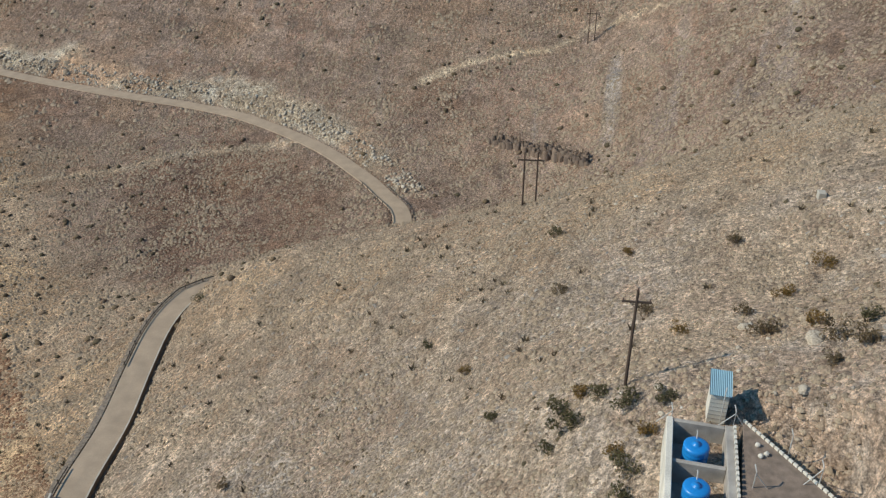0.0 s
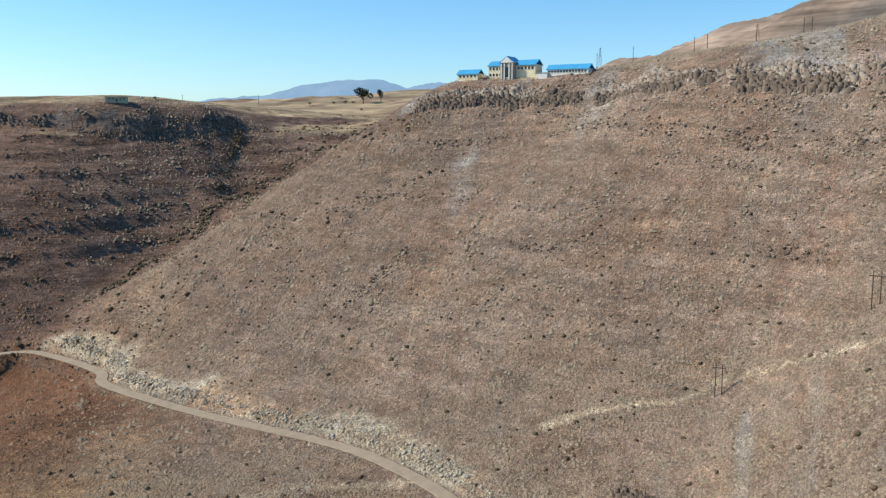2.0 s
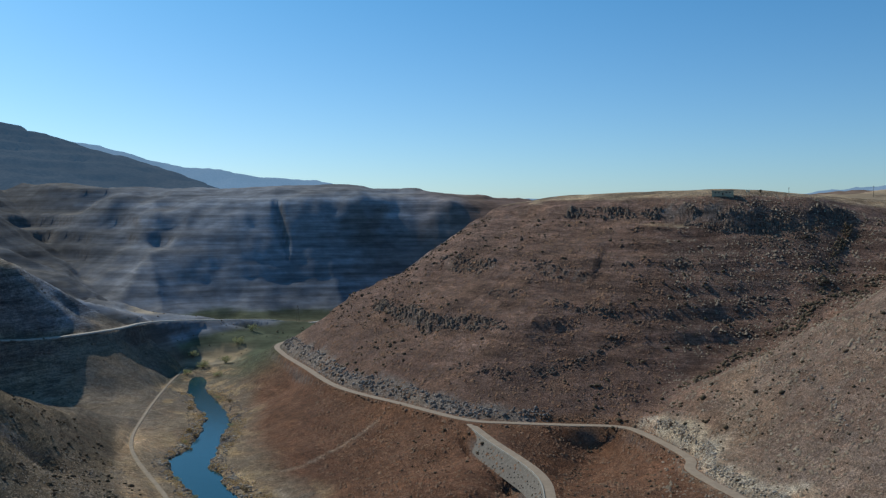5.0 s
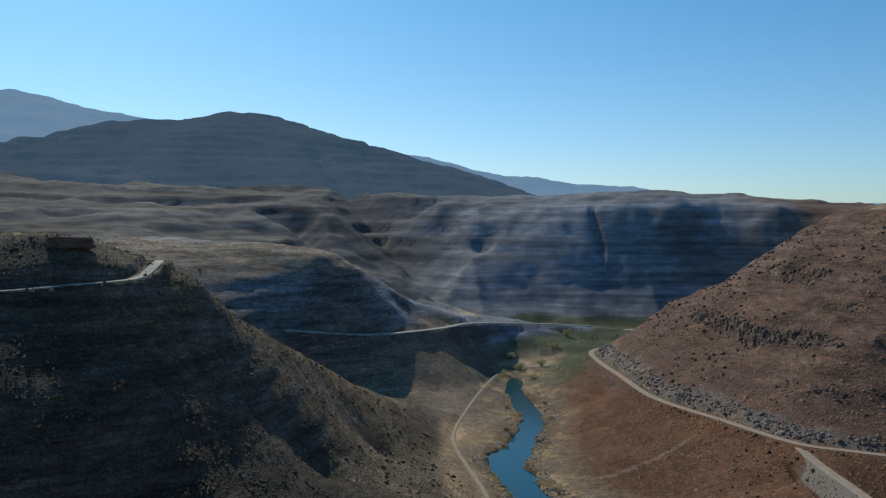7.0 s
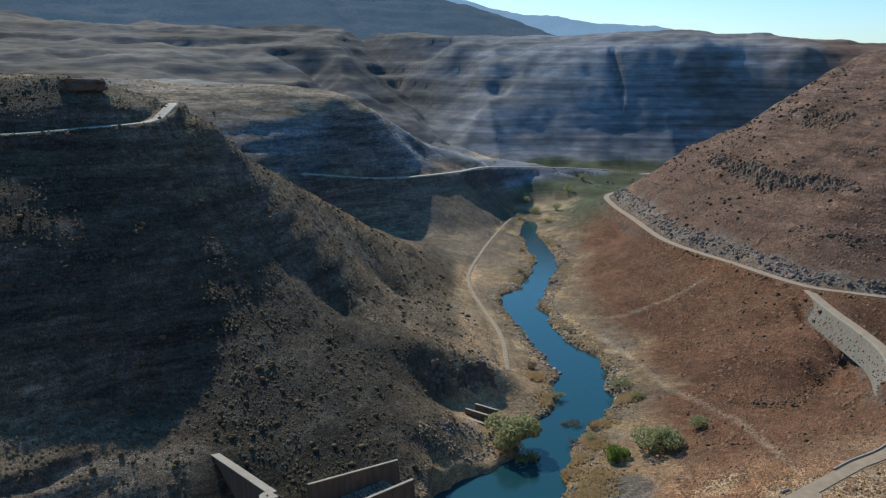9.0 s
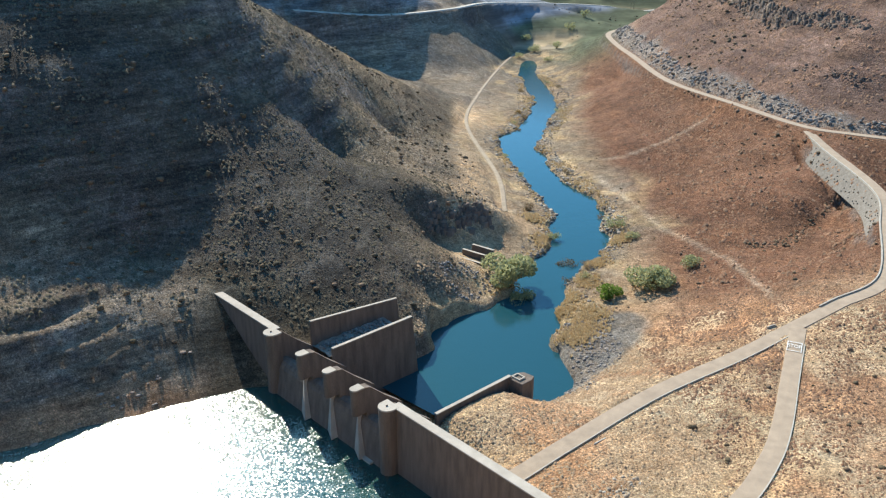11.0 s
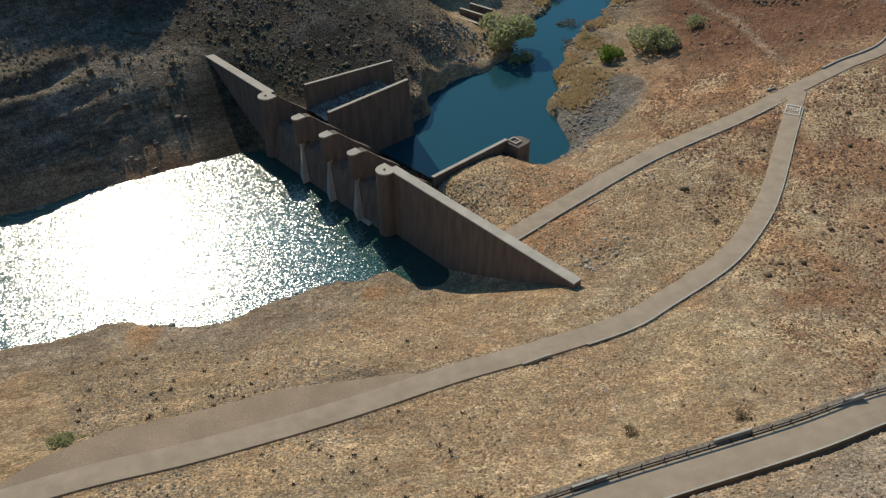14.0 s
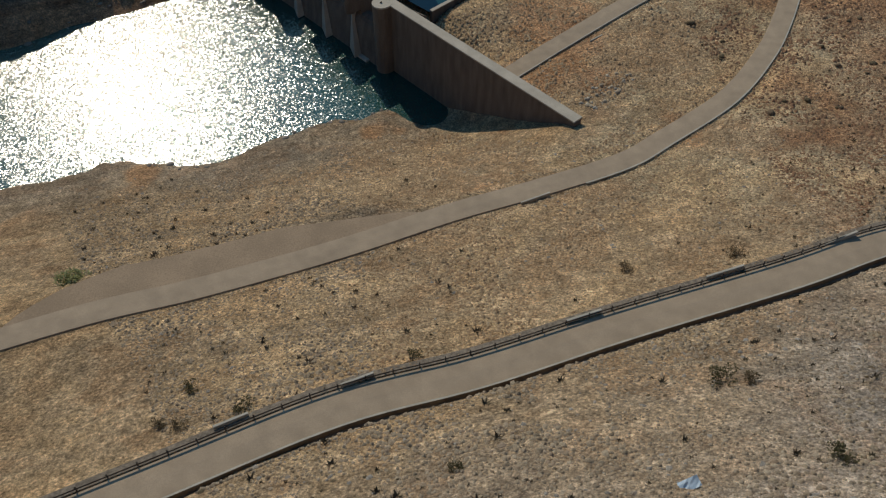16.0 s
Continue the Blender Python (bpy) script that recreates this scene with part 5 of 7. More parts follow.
def make_dam():
    dam = tagged(new("dam"), "weathered brown concrete gravity dam with open spillway bays", "dam")
    dam.matrix_world = DAM_FRAME
    for name, a, b in (("wall_section", -0.5, 68.0), ("wall_section", 129.0, 172.0)):
        bm = bmesh.new()
        prism(bm, [(0, -12), (0, 21.6), (-2.6, 21.6), (-2.6, 17), (-14, 2), (-14, -12)], a, b)
        part(name, bevelled(bm), CONCRETE, dam)
        bm = bmesh.new()
        box(bm, a, b, -2.8, 0.2, 21.6, 22.0)
        part("crest_slab", bevelled(bm, 0.05), CRESTC, dam, "pale concrete crest walkway")
    ogee = [(2.4, -12), (2.2, 0), (0.6, 9.6), (0, 10.8), (-0.8, 11.6), (-2.2, 12), (-4.0, 11.4), (-6.5, 9), (-10, 4), (-13.5, -2), (-17, -6), (-20, -7), (-20, -12)]
    bm = bmesh.new()
    prism(bm, ogee, 68.0, 129.0)
    bmesh.ops.recalc_face_normals(bm, faces=bm.faces)
    part("spillway", bm, CONCRETE, dam, "stained concrete overflow crest")
    side = [(-1, -12), (-1, 21.6), (-2.4, 21.3), (-8, 16.2), (-14.5, 11), (-14.5, -12)]
    for s, half in ((68.5, 2.6), (82, 1.4), (95.7, 1.4), (110, 1.4), (128.3, 2.6)):
        big = half > 2
        pier = finish("pier", bmesh.new(), CONCRETE, dam)
        bm = bmesh.new()
        column(bm, round_nose(s, half, 3.6, -1), -12 if big else 13.2, 21.6)
        t = 1.0 if big else half
        prism(bm, side, s - t, s + t)
        bmesh.ops.recalc_face_normals(bm, faces=bm.faces)
        bm.to_mesh(pier.data)
        bm.free()
        bm = bmesh.new()
        column(bm, round_nose(s, half + 0.12, 3.75, -1.2 if big else -0.2), 21.61, 22.04)
        bmesh.ops.recalc_face_normals(bm, faces=bm.faces)
        part("pier_cap", bm, CRESTC, pier, "pale rounded pier cap")
        if not big:                  # added pale wedge in place of a sunlit sliver below the nose
            bm = bmesh.new()
            face = [(s + half, 0.5, 13.2), (s + half, 2.25, 0.2), (s - 3.8, 4.6, 0.2)]
            front, back = [bm.verts.new(q) for q in face], [bm.verts.new((q[0], -1.0, q[2])) for q in face]
            bm.faces.new(front), bm.faces.new(back[::-1])
            for i in range(3):
                bm.faces.new((front[i], back[i], back[(i + 1) % 3], front[(i + 1) % 3]))
            bmesh.ops.recalc_face_normals(bm, faces=bm.faces)
            part("lit_sliver", bm, CRESTC, pier, "added pale wedge for the sunlit sliver below the pier nose")
        else:
            bm = bmesh.new()
            box(bm, s - 0.1, s + 0.1, 0.9, 1.5, 22.0, 22.4)
            part("lifting_eye", bm, BASALT, pier)
    # training walls below the spillway
    for name, s, y0, y1, z0, z1, thick in (("training_wall", 65.3, -14.3, -46, 14, 14, 1.0), ("training_wall", 114.6, -13, -47.5, 16, 16, 1.0), ("training_wall", 128.3, -14, -52, 20.5, 16.8, 0.8)):
        bm = bmesh.new()
        prism(bm, [(y0, -12), (y0, z0), (y1, z1), (y1 - (3 if z1 > 15 else 0), -12)], s - thick / 2, s + thick / 2)
        wall = part(name, bevelled(bm, 0.08), CONCRETE, dam)
        bm = bmesh.new()
        prism(bm, [(y0, z0), (y0, z0 + 0.25), (y1, z1 + 0.25), (y1, z1)], s - thick / 2 - 0.06, s + thick / 2 + 0.06)
        bmesh.ops.recalc_face_normals(bm, faces=bm.faces)
        part("coping", bm, CRESTC, wall, "pale concrete coping")
    bm = bmesh.new()
    column(bm, [(65.8, -45), (65.8, -49), (64.5, -51.5), (60.5, -52), (59.5, -50), (59.5, -45.5)], -12, 13.6)
    block = part("end_block", bevelled(bm, 0.1), CONCRETE, dam)
    bm = bmesh.new()
    for a, b, c, d in ((61.5, 64.9, -46.6, -46.2), (61.5, 64.9, -49, -48.6), (61.5, 61.9, -48.6, -46.6), (64.5, 64.9, -48.6, -46.6)):
        box(bm, a, b, c, d, 13.6, 14.1)
    part("hatch_kerb", bm, CRESTC, block, "pale raised hatch kerb")
    bm = bmesh.new()
    bmesh.ops.create_grid(bm, x_segments=14, y_segments=30, size=1.0)
    for v in bm.verts:
        v.co = Vector((121.5 + 6.3 * v.co.x, -29.5 + 15.5 * v.co.y, 11.6 + 0.9 * noise.noise(Vector((v.co.x * 3, v.co.y * 5, 2.0)))))
    part("apron_fill", bm, GRAVEL, dam, "gravel fill between the walls")
    bm = bmesh.new()
    box(bm, 74.5, 78.5, 0.0, 3.4, -2.0, 0.6)
    part("footing", bevelled(bm, 0.1), CRESTC, dam, "pale concrete footing at the waterline")


make_dam()


_rng = np.random.default_rng(64)
_c = [DAM_FRAME @ Vector((a, b, 11.9)) for a, b in zip(_rng.uniform(115.8, 127.2, 500), _rng.uniform(-44, -15, 500))]
_k = 0.2 + 0.6 * _rng.uniform(0, 1, 500) ** 2
scatter("apron_stones", np.array([tuple(v) for v in _c]), np.stack([_k, _k * 0.8, _k * 0.6], -1), GREY_ROCK, "grey stones lying between the training walls", "stones", 64)


def weir():
    """Stepped concrete walls in the cove beside the river."""
    thing = tagged(new("weir"), "low stepped concrete weir walls beside the willow", "weir")
    thing.matrix_world = pose(9.5, 362.5, -1.0, 0, 0, -38)
    for k, (a, b, y, z) in enumerate(((-9, 9, 0, 0.6), (-6, 8, 6, 2.0), (-4, 8, 11, 3.2))):
        bm = bmesh.new()
        box(bm, a, b, y - 0.5, y + 0.5, -6, z)
        wall = part("wall", bevelled(bm, 0.08), CONCRETE, thing)
        bm = bmesh.new()
        box(bm, a - 0.08, b + 0.08, y - 0.58, y + 0.58, z, z + 0.2)
        part("coping", bm, CRESTC, wall, "pale concrete coping")


weir()


# ---- roadside: guard rails, kerbs, embankment ----
RAIL = plain("dull_galvanised_steel", (0.075, 0.058, 0.044), 0.8, 0.0, 0.25, 3, 0.1)
POST = plain("tarred_timber", (0.06, 0.045, 0.035), 0.9, 0, 0.3, 4, 0.3)
STONE = plain("grouted_stone_pitching", (0.19, 0.165, 0.132), 0.95, 0, 0.35, 3, 0.8)
DRAIN = plain("stained_drain_concrete", (0.20, 0.155, 0.11), 0.95, 0, 0.3, 2, 0.4)
GABION = plain("gabion_stone", (0.22, 0.175, 0.13), 0.95, 0, 0.6, 7, 1.0)
DARK = plain("weep_hole_dark", (0.02, 0.02, 0.02), 1.0)
BARE = plain("bare_earth", (0.30, 0.215, 0.14), 0.98, 0, 0.2, 0.6, 0.4)


def guard_rail(line, side, label):
    """A steel rail on posts at one side of the road."""
    rail = tagged(new("guard_rail"), label, "guard rail", "guard rails of the pass road")
    h = HALF["upper_road"] + 0.25
    o = side * h
    ribbon("beam", line, [(o, 0.45), (o + side * 0.07, 0.52), (o, 0.60), (o + side * 0.07, 0.68), (o, 0.76)], RAIL, rail)
    pts = np.array(line)
    d = np.gradient(pts[:, :2], axis=0)
    d /= np.linalg.norm(d, axis=1)[:, None]
    run = np.concatenate([[0], np.cumsum(np.linalg.norm(np.diff(pts[:, :2], axis=0), axis=1))])
    mesh = None
    for s in np.arange(1, run[-1] - 0.5, 4.0):
        p = [np.interp(s, run, pts[:, k]) for k in range(3)]
        t = (np.interp(s, run, d[:, 0]), np.interp(s, run, d[:, 1]))
        if mesh is None:
            bm = bmesh.new()
            box(bm, -0.09, 0.09, -0.09, 0.09, -0.7, 0.85)
            post = part("post", bevelled(bm, 0.02), POST, rail)
            mesh = post.data
        else:
            post = new("post", mesh)
            post.parent = rail
        oo = side * (h + 0.2)
        post.location = (p[0] + oo * t[1], p[1] - oo * t[0], p[2])
    return rail


def stretch(line, test):
    return [p for p in line if test(p)]


guard_rail(stretch(UPPER_LINE, lambda p: -60 < p[0] < 82 and p[1] < 103), -1, "weathered steel guard rail beside the pass road")
guard_rail(stretch(UPPER_LINE, lambda p: 108 < p[0] < 150 and p[1] < 125 and p[1] > 112), -1, "weathered steel guard rail on the spur bend")
guard_rail(stretch(UPPER_LINE, lambda p: 186 < p[0] < 222 and p[1] < 116), -1, "steel guard rail on the inside of the bend")
guard_rail(stretch(UPPER_LINE, lambda p: 186 < p[0] < 216 and p[1] < 108), 1, "steel guard rail on the outside of the bend")


def kerb(name, line, side, half, label, mat, wide=0.35, high=0.18, parent=None):
    o = side * (half + 0.05)
    k = ribbon(name, line, [(o, -0.2), (o, high), (o + side * wide, high), (o + side * wide, -0.4)], mat)
    return tagged(k, label, "kerb", kind="structure")


kerb("kerb_upper", stretch(UPPER_LINE, lambda p: -60 < p[0] < 150 and p[1] < 125), 1, HALF["upper_road"], "pale concrete edge strip of the pass road", KERB, 0.3, 0.05)
kerb("kerb_lower", stretch(LOWER_LINE, lambda p: p[1] < 262), -1, HALF["lower_road"], "low concrete edge of the dam road", KERB, 0.3, 0.2)
kerb("kerb_lower_top", stretch(LOWER_LINE, lambda p: 272 < p[1] < 480), 1, HALF["lower_road"], "row of pale edge stones on the embankment", KERB, 0.5, 0.5)
kerb("kerb_branch", stretch(BRANCH_LINE, lambda p: p[0] > 30 and p[1] < 252), -1, HALF["branch_road"], "pale concrete kerb of the branch road", KERB, 0.35, 0.15)


near_upper = stretch(UPPER_LINE, lambda p: -75 < p[0] < 150 and p[1] < 125)
_h = HALF["upper_road"]
tagged(ribbon("side_drain", near_upper, [(_h + 0.42, 0.02), (_h + 0.46, -0.95), (_h + 1.1, -1.0), (_h + 1.35, -0.1)], DRAIN), "dark open concrete side drain of the pass road", "drain", kind="structure")
tagged(ribbon("gabion_edge", near_upper, [(-_h - 1.9, -0.9), (-_h - 1.6, -0.14), (-_h - 0.9, -0.08), (-_h - 0.32, -0.04)], GABION), "grey stone gabion shoulder below the guard rail", "gabion", kind="structure")


def embankment():
    """The grouted stone slope that carries the lower road, with weep holes."""
    line = stretch(LOWER_LINE, lambda p: 335 < p[1] < 485)
    n = len(line)
    bank = tagged(new("embankment"), "grey grouted stone embankment with dark weep holes", "embankment")
    pts = np.array(line)
    d = np.gradient(pts[:, :2], axis=0)
    d /= np.linalg.norm(d, axis=1)[:, None]
    v, f = [], []
    for i, (p, t) in enumerate(zip(pts, d)):
        k = math.sin(math.pi * min(1, 0.15 + 0.85 * i / n)) ** 0.5
        reach, drop = 2 + 5.5 * k, 2 + 7.6 * k
        for o, z in ((2.7, 0.02), (2.7 + reach * 0.5, -drop * 0.5), (2.7 + reach, -drop)):
            v.append((p[0] + o * t[1], p[1] - o * t[0], p[2] + z))
    for i in range(n - 1):
        for j in range(2):
            f.append((3 * i + j, 3 * i + j + 1, 3 * i + j + 4, 3 * i + j + 3))
    raw("stone_face", v, f, STONE, bank)
    rng = np.random.default_rng(5)
    bm = bmesh.new()
    bmesh.ops.create_icosphere(bm, subdivisions=1, radius=0.42)
    first = part("weep_hole", bm, DARK, bank)
    first.location = v[3 * (n // 2) + 1]
    for i in range(2, n - 2):
        for k in range(2):
            if rng.random() < 0.75:
                a, b = np.array(v[3 * i]), np.array(v[3 * i + 2])
                hole = new("weep_hole", first.data)
                hole.parent = bank
                hole.location = a + (b - a) * rng.uniform(0.15, 0.9)


embankment()
_lay = stretch(BRANCH_LINE, lambda p: -78 < p[0] < -2)
_k = len(_lay) - 1
_v = []
for _i, _p in enumerate(_lay):
    _q, _o = _lay[min(_i + 1, _k)], _lay[max(_i - 1, 0)]
    _t = Vector((_q[0] - _o[0], _q[1] - _o[1], 0)).normalized()
    _w = 2.6 + 7.0 * min(1.0, 3.0 * _i / _k, 4.0 * (1 - _i / _k)) ** 0.7
    for _c, _h in ((2.45, -0.02), (_w * 0.6 + 1, -0.03), (_w, -0.08), (_w + 0.5, -0.6)):
        _v.append((_p[0] + _c * _t.y, _p[1] - _c * _t.x, _p[2] + _h))
tagged(raw("lay_by", _v, [(4 * i + j, 4 * i + j + 1, 4 * i + j + 5, 4 * i + j + 4) for i in range(_k) for j in range(3)], BARE), "bare brown earth lay-by beside the branch road", "lay-by", kind="structure")

DIRT = plain("gravel_dirt", (0.33, 0.26, 0.18), 0.98, 0, 0.25, 1, 0.3)
# gravel and tar roads that are seen from afar
tagged(ribbon("road_shelf", smooth_line(LAND["left_shelf"], 5), [(-3, -0.4), (-2.6, 0.25), (2.6, 0.25), (3, -0.4)], KERB), "pale gravel road on a shelf of the far bank", "road", kind="structure")
tagged(ribbon("road_far", smooth_line(LAND["far_road"], 10), [(-4, -0.6), (-3, 0.5), (3, 0.5), (4, -0.6)], KERB), "distant pale road along the canyon foot", "road", kind="structure")
tagged(ribbon("track", smooth_line(LAND["track"], 6), [(-1.5, -0.4), (-1.0, 0.15), (1.0, 0.15), (1.5, -0.4)], DIRT), "pale gravel track beside the river", "track", kind="structure")


# ---- shrubs and trees: stems and many small leaves ----
def leafy(bm, centre, radii, n, leaf, rng):
    for _ in range(n):
        u = rng.normal(size=3)
        u /= np.linalg.norm(u)
        r = rng.uniform(0.45, 1.0) ** 0.5
        c = np.array(centre) + u * r * np.array(radii)
        a, b = rng.normal(size=3), rng.normal(size=3)
        a /= np.linalg.norm(a)
        b -= a * (a @ b)
        b /= np.linalg.norm(b)
        s = leaf * rng.uniform(0.6, 1.3)
        bm.faces.new([bm.verts.new(c + p) for p in (a * s, b * s * 0.5, -a * s, -b * s * 0.5)])


def stem(bm, a, b, r0, r1, sides=5):
    a, b = Vector(a), Vector(b)
    q = (b - a).to_track_quat("Z", "Y").to_matrix()
    rings = [[bm.verts.new(p + q @ Vector((r * math.cos(t), r * math.sin(t), 0))) for t in np.linspace(0, 2 * math.pi, sides, endpoint=False)] for p, r in ((a, r0), (b, r1))]
    for i in range(sides):
        bm.faces.new((rings[0][i], rings[0][(i + 1) % sides], rings[1][(i + 1) % sides], rings[1][i]))


BARK = plain("grey_bark", (0.13, 0.10, 0.075), 0.95, 0, 0.3, 3, 0.4)
LEAF = {k: leaf_material("leaves_" + k, c) for k, c in {
    "olive": [(0.11, 0.10, 0.05), (0.16, 0.14, 0.07), (0.08, 0.075, 0.04)],
    "willow": [(0.34, 0.35, 0.17), (0.42, 0.42, 0.22), (0.27, 0.28, 0.135)],
    "green": [(0.15, 0.24, 0.035), (0.22, 0.31, 0.06), (0.11, 0.17, 0.03)],
    "dry": [(0.16, 0.12, 0.07), (0.22, 0.16, 0.09), (0.11, 0.085, 0.05)],
    "ochre": [(0.30, 0.19, 0.06), (0.24, 0.15, 0.05), (0.18, 0.12, 0.05)],
    "gum": [(0.035, 0.045, 0.025), (0.05, 0.055, 0.03), (0.025, 0.03, 0.02)]}.items()}


def shrub(name, wide, high, leaves, seed, label, category="shrub", trunk=0.0, n=900, group=""):
    """A shrub of unit place: stems from the ground, clumps of leaves of uneven outline."""
    rng = np.random.default_rng(seed)
    thing = tagged(new(name), label, category, group)
    clumps = [(rng.uniform(-0.36, 0.36) * wide, rng.uniform(-0.36, 0.36) * wide, trunk * high + rng.uniform(0.25, 0.68) * high * (1 - trunk)) for _ in range(9)]
    bm = bmesh.new()
    if trunk:
        stem(bm, (0, 0, -0.3), (0, 0, trunk * high * 1.15), high * 0.035, high * 0.022, 7)
    for c in clumps:
        stem(bm, (c[0] * 0.1, c[1] * 0.1, trunk * high * 0.9 - (0.3 if not trunk else 0)), c, high * 0.018, high * 0.006)
    part("trunk" if trunk else "stems", bm, BARK, thing)
    bm = bmesh.new()
    for c in clumps:
        k = rng.uniform(0.7, 1.2)
        leafy(bm, c, (0.24 * wide * k, 0.24 * wide * k, 0.30 * high * k * (1 - trunk)), n // 9, 0.05 * (wide * high) ** 0.5 + 0.04, rng)
    part("crown" if trunk else "foliage", bm, LEAF[leaves], thing)
    return thing


def place_shrub(x, y, *args, sink=0.0, **kw):
    s = shrub(*args, **kw)
    s.matrix_world = pose(x, y, height(x, y) - sink)
    return s


place_shrub(27, 346, "willow", 25, 13, "willow", 101, "spreading grey-green willow beside the river pool", "tree", n=2600)
place_shrub(33, 333, "willow", 12, 7, "willow", 102, "smaller grey-green willow at the water's edge", "tree", n=1200)
place_shrub(70, 326, "round_bush", 11, 7, "green", 103, "bright green round bush on the river flat", "shrub", n=1600)
place_shrub(87, 334, "willow", 21, 11, "willow", 104, "wide olive-green willow on the river flat", "tree", n=2200)
place_shrub(109, 350, "willow", 11, 6, "willow", 105, "small olive-green willow on the river flat", "tree", n=1000)
for k, (x, y, w) in enumerate(((54, 402, 9), (57, 372, 10), (87, 412, 11), (46, 440, 7), (92, 395, 8))):
    place_shrub(x, y, "riverside_bush", w, w * 0.5, ("willow", "dry")[k % 2], 110 + k, "olive and brown bush on the river bank", "shrub", n=700, group="bushes along the river")
_r = np.random.default_rng(77)
for k in range(26):
    i = _r.uniform(3.1, 14.9)
    a, b = np.array(LAND["river"][int(i)]), np.array(LAND["river"][int(i) + 1])
    q, t = a + (b - a) * (i % 1), (b - a) / np.linalg.norm(b - a)
    o, w = _r.choice((-1, 1)) * _r.uniform(9, 18), _r.uniform(3, 7)
    place_shrub(q[0] + o * t[1], q[1] - o * t[0], "riverside_bush", w, w * 0.55, ("dry", "ochre", "willow")[k % 3], 300 + k, ("dry brown bush among stones by the river", "ochre reed clump at the water's edge", "grey-green bush on the river bank")[k % 3], "shrub", n=360, group="bushes along the river")
for k, (x, y, w) in enumerate(((96, 935, 15), (120, 938, 13), (88, 960, 12), (140, 990, 14), (165, 1040, 13), (78, 905, 10), (105, 880, 9))):
    place_shrub(x, y, "riverside_tree", w, w * 0.7, "willow", 120 + k, "dark green tree beside the far river", "tree", n=500, group="trees along the far river")
place_shrub(-70, 104, "roadside_bush", 6.0, 4.6, "willow", 130, "olive-green bush below the branch road", "shrub", n=1300)
NEAR = ((51, 97, 3.4, "dry"), (1.6, 47.2, 2.0, "olive"), (36.5, 61, 3.6, "olive"), (40, 60, 2.4, "dry"), (-28.6, 64.8, 3.0, "olive"), (-38.5, 70.5, 2.7, "olive"), (43, 43.4, 3.3, "olive"),
        (-37.5, 62, 2.3, "dry"), (-41, 62.6, 2.3, "dry"), (32, 94.6, 2.6, "dry"), (-4, 73.8, 2.2, "olive"), (62.7, 12, 3.4, "olive"), (65.2, 13.2, 3.0, "olive"), (62.9, 6.5, 2.8, "olive"), (65.5, 9.4, 2.4, "olive"),
        (77, -8.7, 2.3, "ochre"), (121, 27.8, 2.5, "olive"), (71, 61.8, 2.0, "dry"), (60, 13.2, 1.8, "olive"), (131, 112, 3.0, "olive"), (76, -4, 3.0, "dry"), (67, 11.5, 2.2, "ochre"), (90, -6, 2.4, "ochre"),
        (96, -10, 2.8, "ochre"), (84, -2, 2.2, "dry"), (105, 0, 2.4, "dry"), (57, 6.5, 2.0, "ochre"), (59, 4.2, 2.0, "ochre"), (55, 5.2, 2.6, "olive"), (52, 4.8, 2.2, "olive"), (72, -10, 3.0, "dry"), (69, -12, 2.6, "dry"), (75, -13, 2.4, "olive"), (66, -9.5, 1.8, "dry"), (63, 3.5, 2.2, "olive"), (80, 4, 2.2, "ochre"), (88, 9, 2.4, "dry"), (70, 22, 1.8, "olive"), (84, 30, 2.0, "ochre"), (100, 22, 2.2, "dry"), (95, 40, 1.9, "olive"), (108, 14, 2.0, "ochre"))
for k, (x, y, w, kind) in enumerate(NEAR):
    place_shrub(x, y, "slope_bush", w, w * 0.62, kind, 140 + k, {"olive": "dark olive shrub on the stony slope", "dry": "dry grey-brown shrub on the stony slope", "ochre": "ochre-yellow dry shrub on the stony slope"}[kind], "shrub", n=420, group="shrubs on the near slope")
place_shrub(851, 600, "gum_tree", 20, 21, "gum", 180, "dark gum tree on the straw plateau", "tree", trunk=0.25, n=900, group="gum trees on the plateau")
place_shrub(866, 585, "gum_tree", 10, 16, "gum", 181, "narrow dark gum tree on the straw plateau", "tree", trunk=0.25, n=600, group="gum trees on the plateau")
for k, (x, y, w) in enumerate(((835, 615, 6), (822, 622, 5), (842, 607, 5), (800, 640, 5), (545, 610, 4), (790, 560, 4))):
    place_shrub(x, y, "plateau_bush", w, w * 0.9, "gum", 190 + k, "small dark tree on the plateau edge", "tree", trunk=0.2, n=300, group="small trees on the plateau")


# ---- power lines ----
TIMBER = plain("creosoted_pole", (0.075, 0.05, 0.035), 0.9, 0, 0.35, 4, 0.3)
CABLE = plain("dull_wire", (0.30, 0.30, 0.30), 0.5, 0.8, 0.1)
PORCELAIN = plain("brown_insulator", (0.12, 0.07, 0.05), 0.3, 0, 0.1)


def tapered(height_m, r0, r1):
    bm = bmesh.new()
    stem(bm, (0, 0, -0.8), (0, 0, height_m), r0, r1, 8)
    return bm


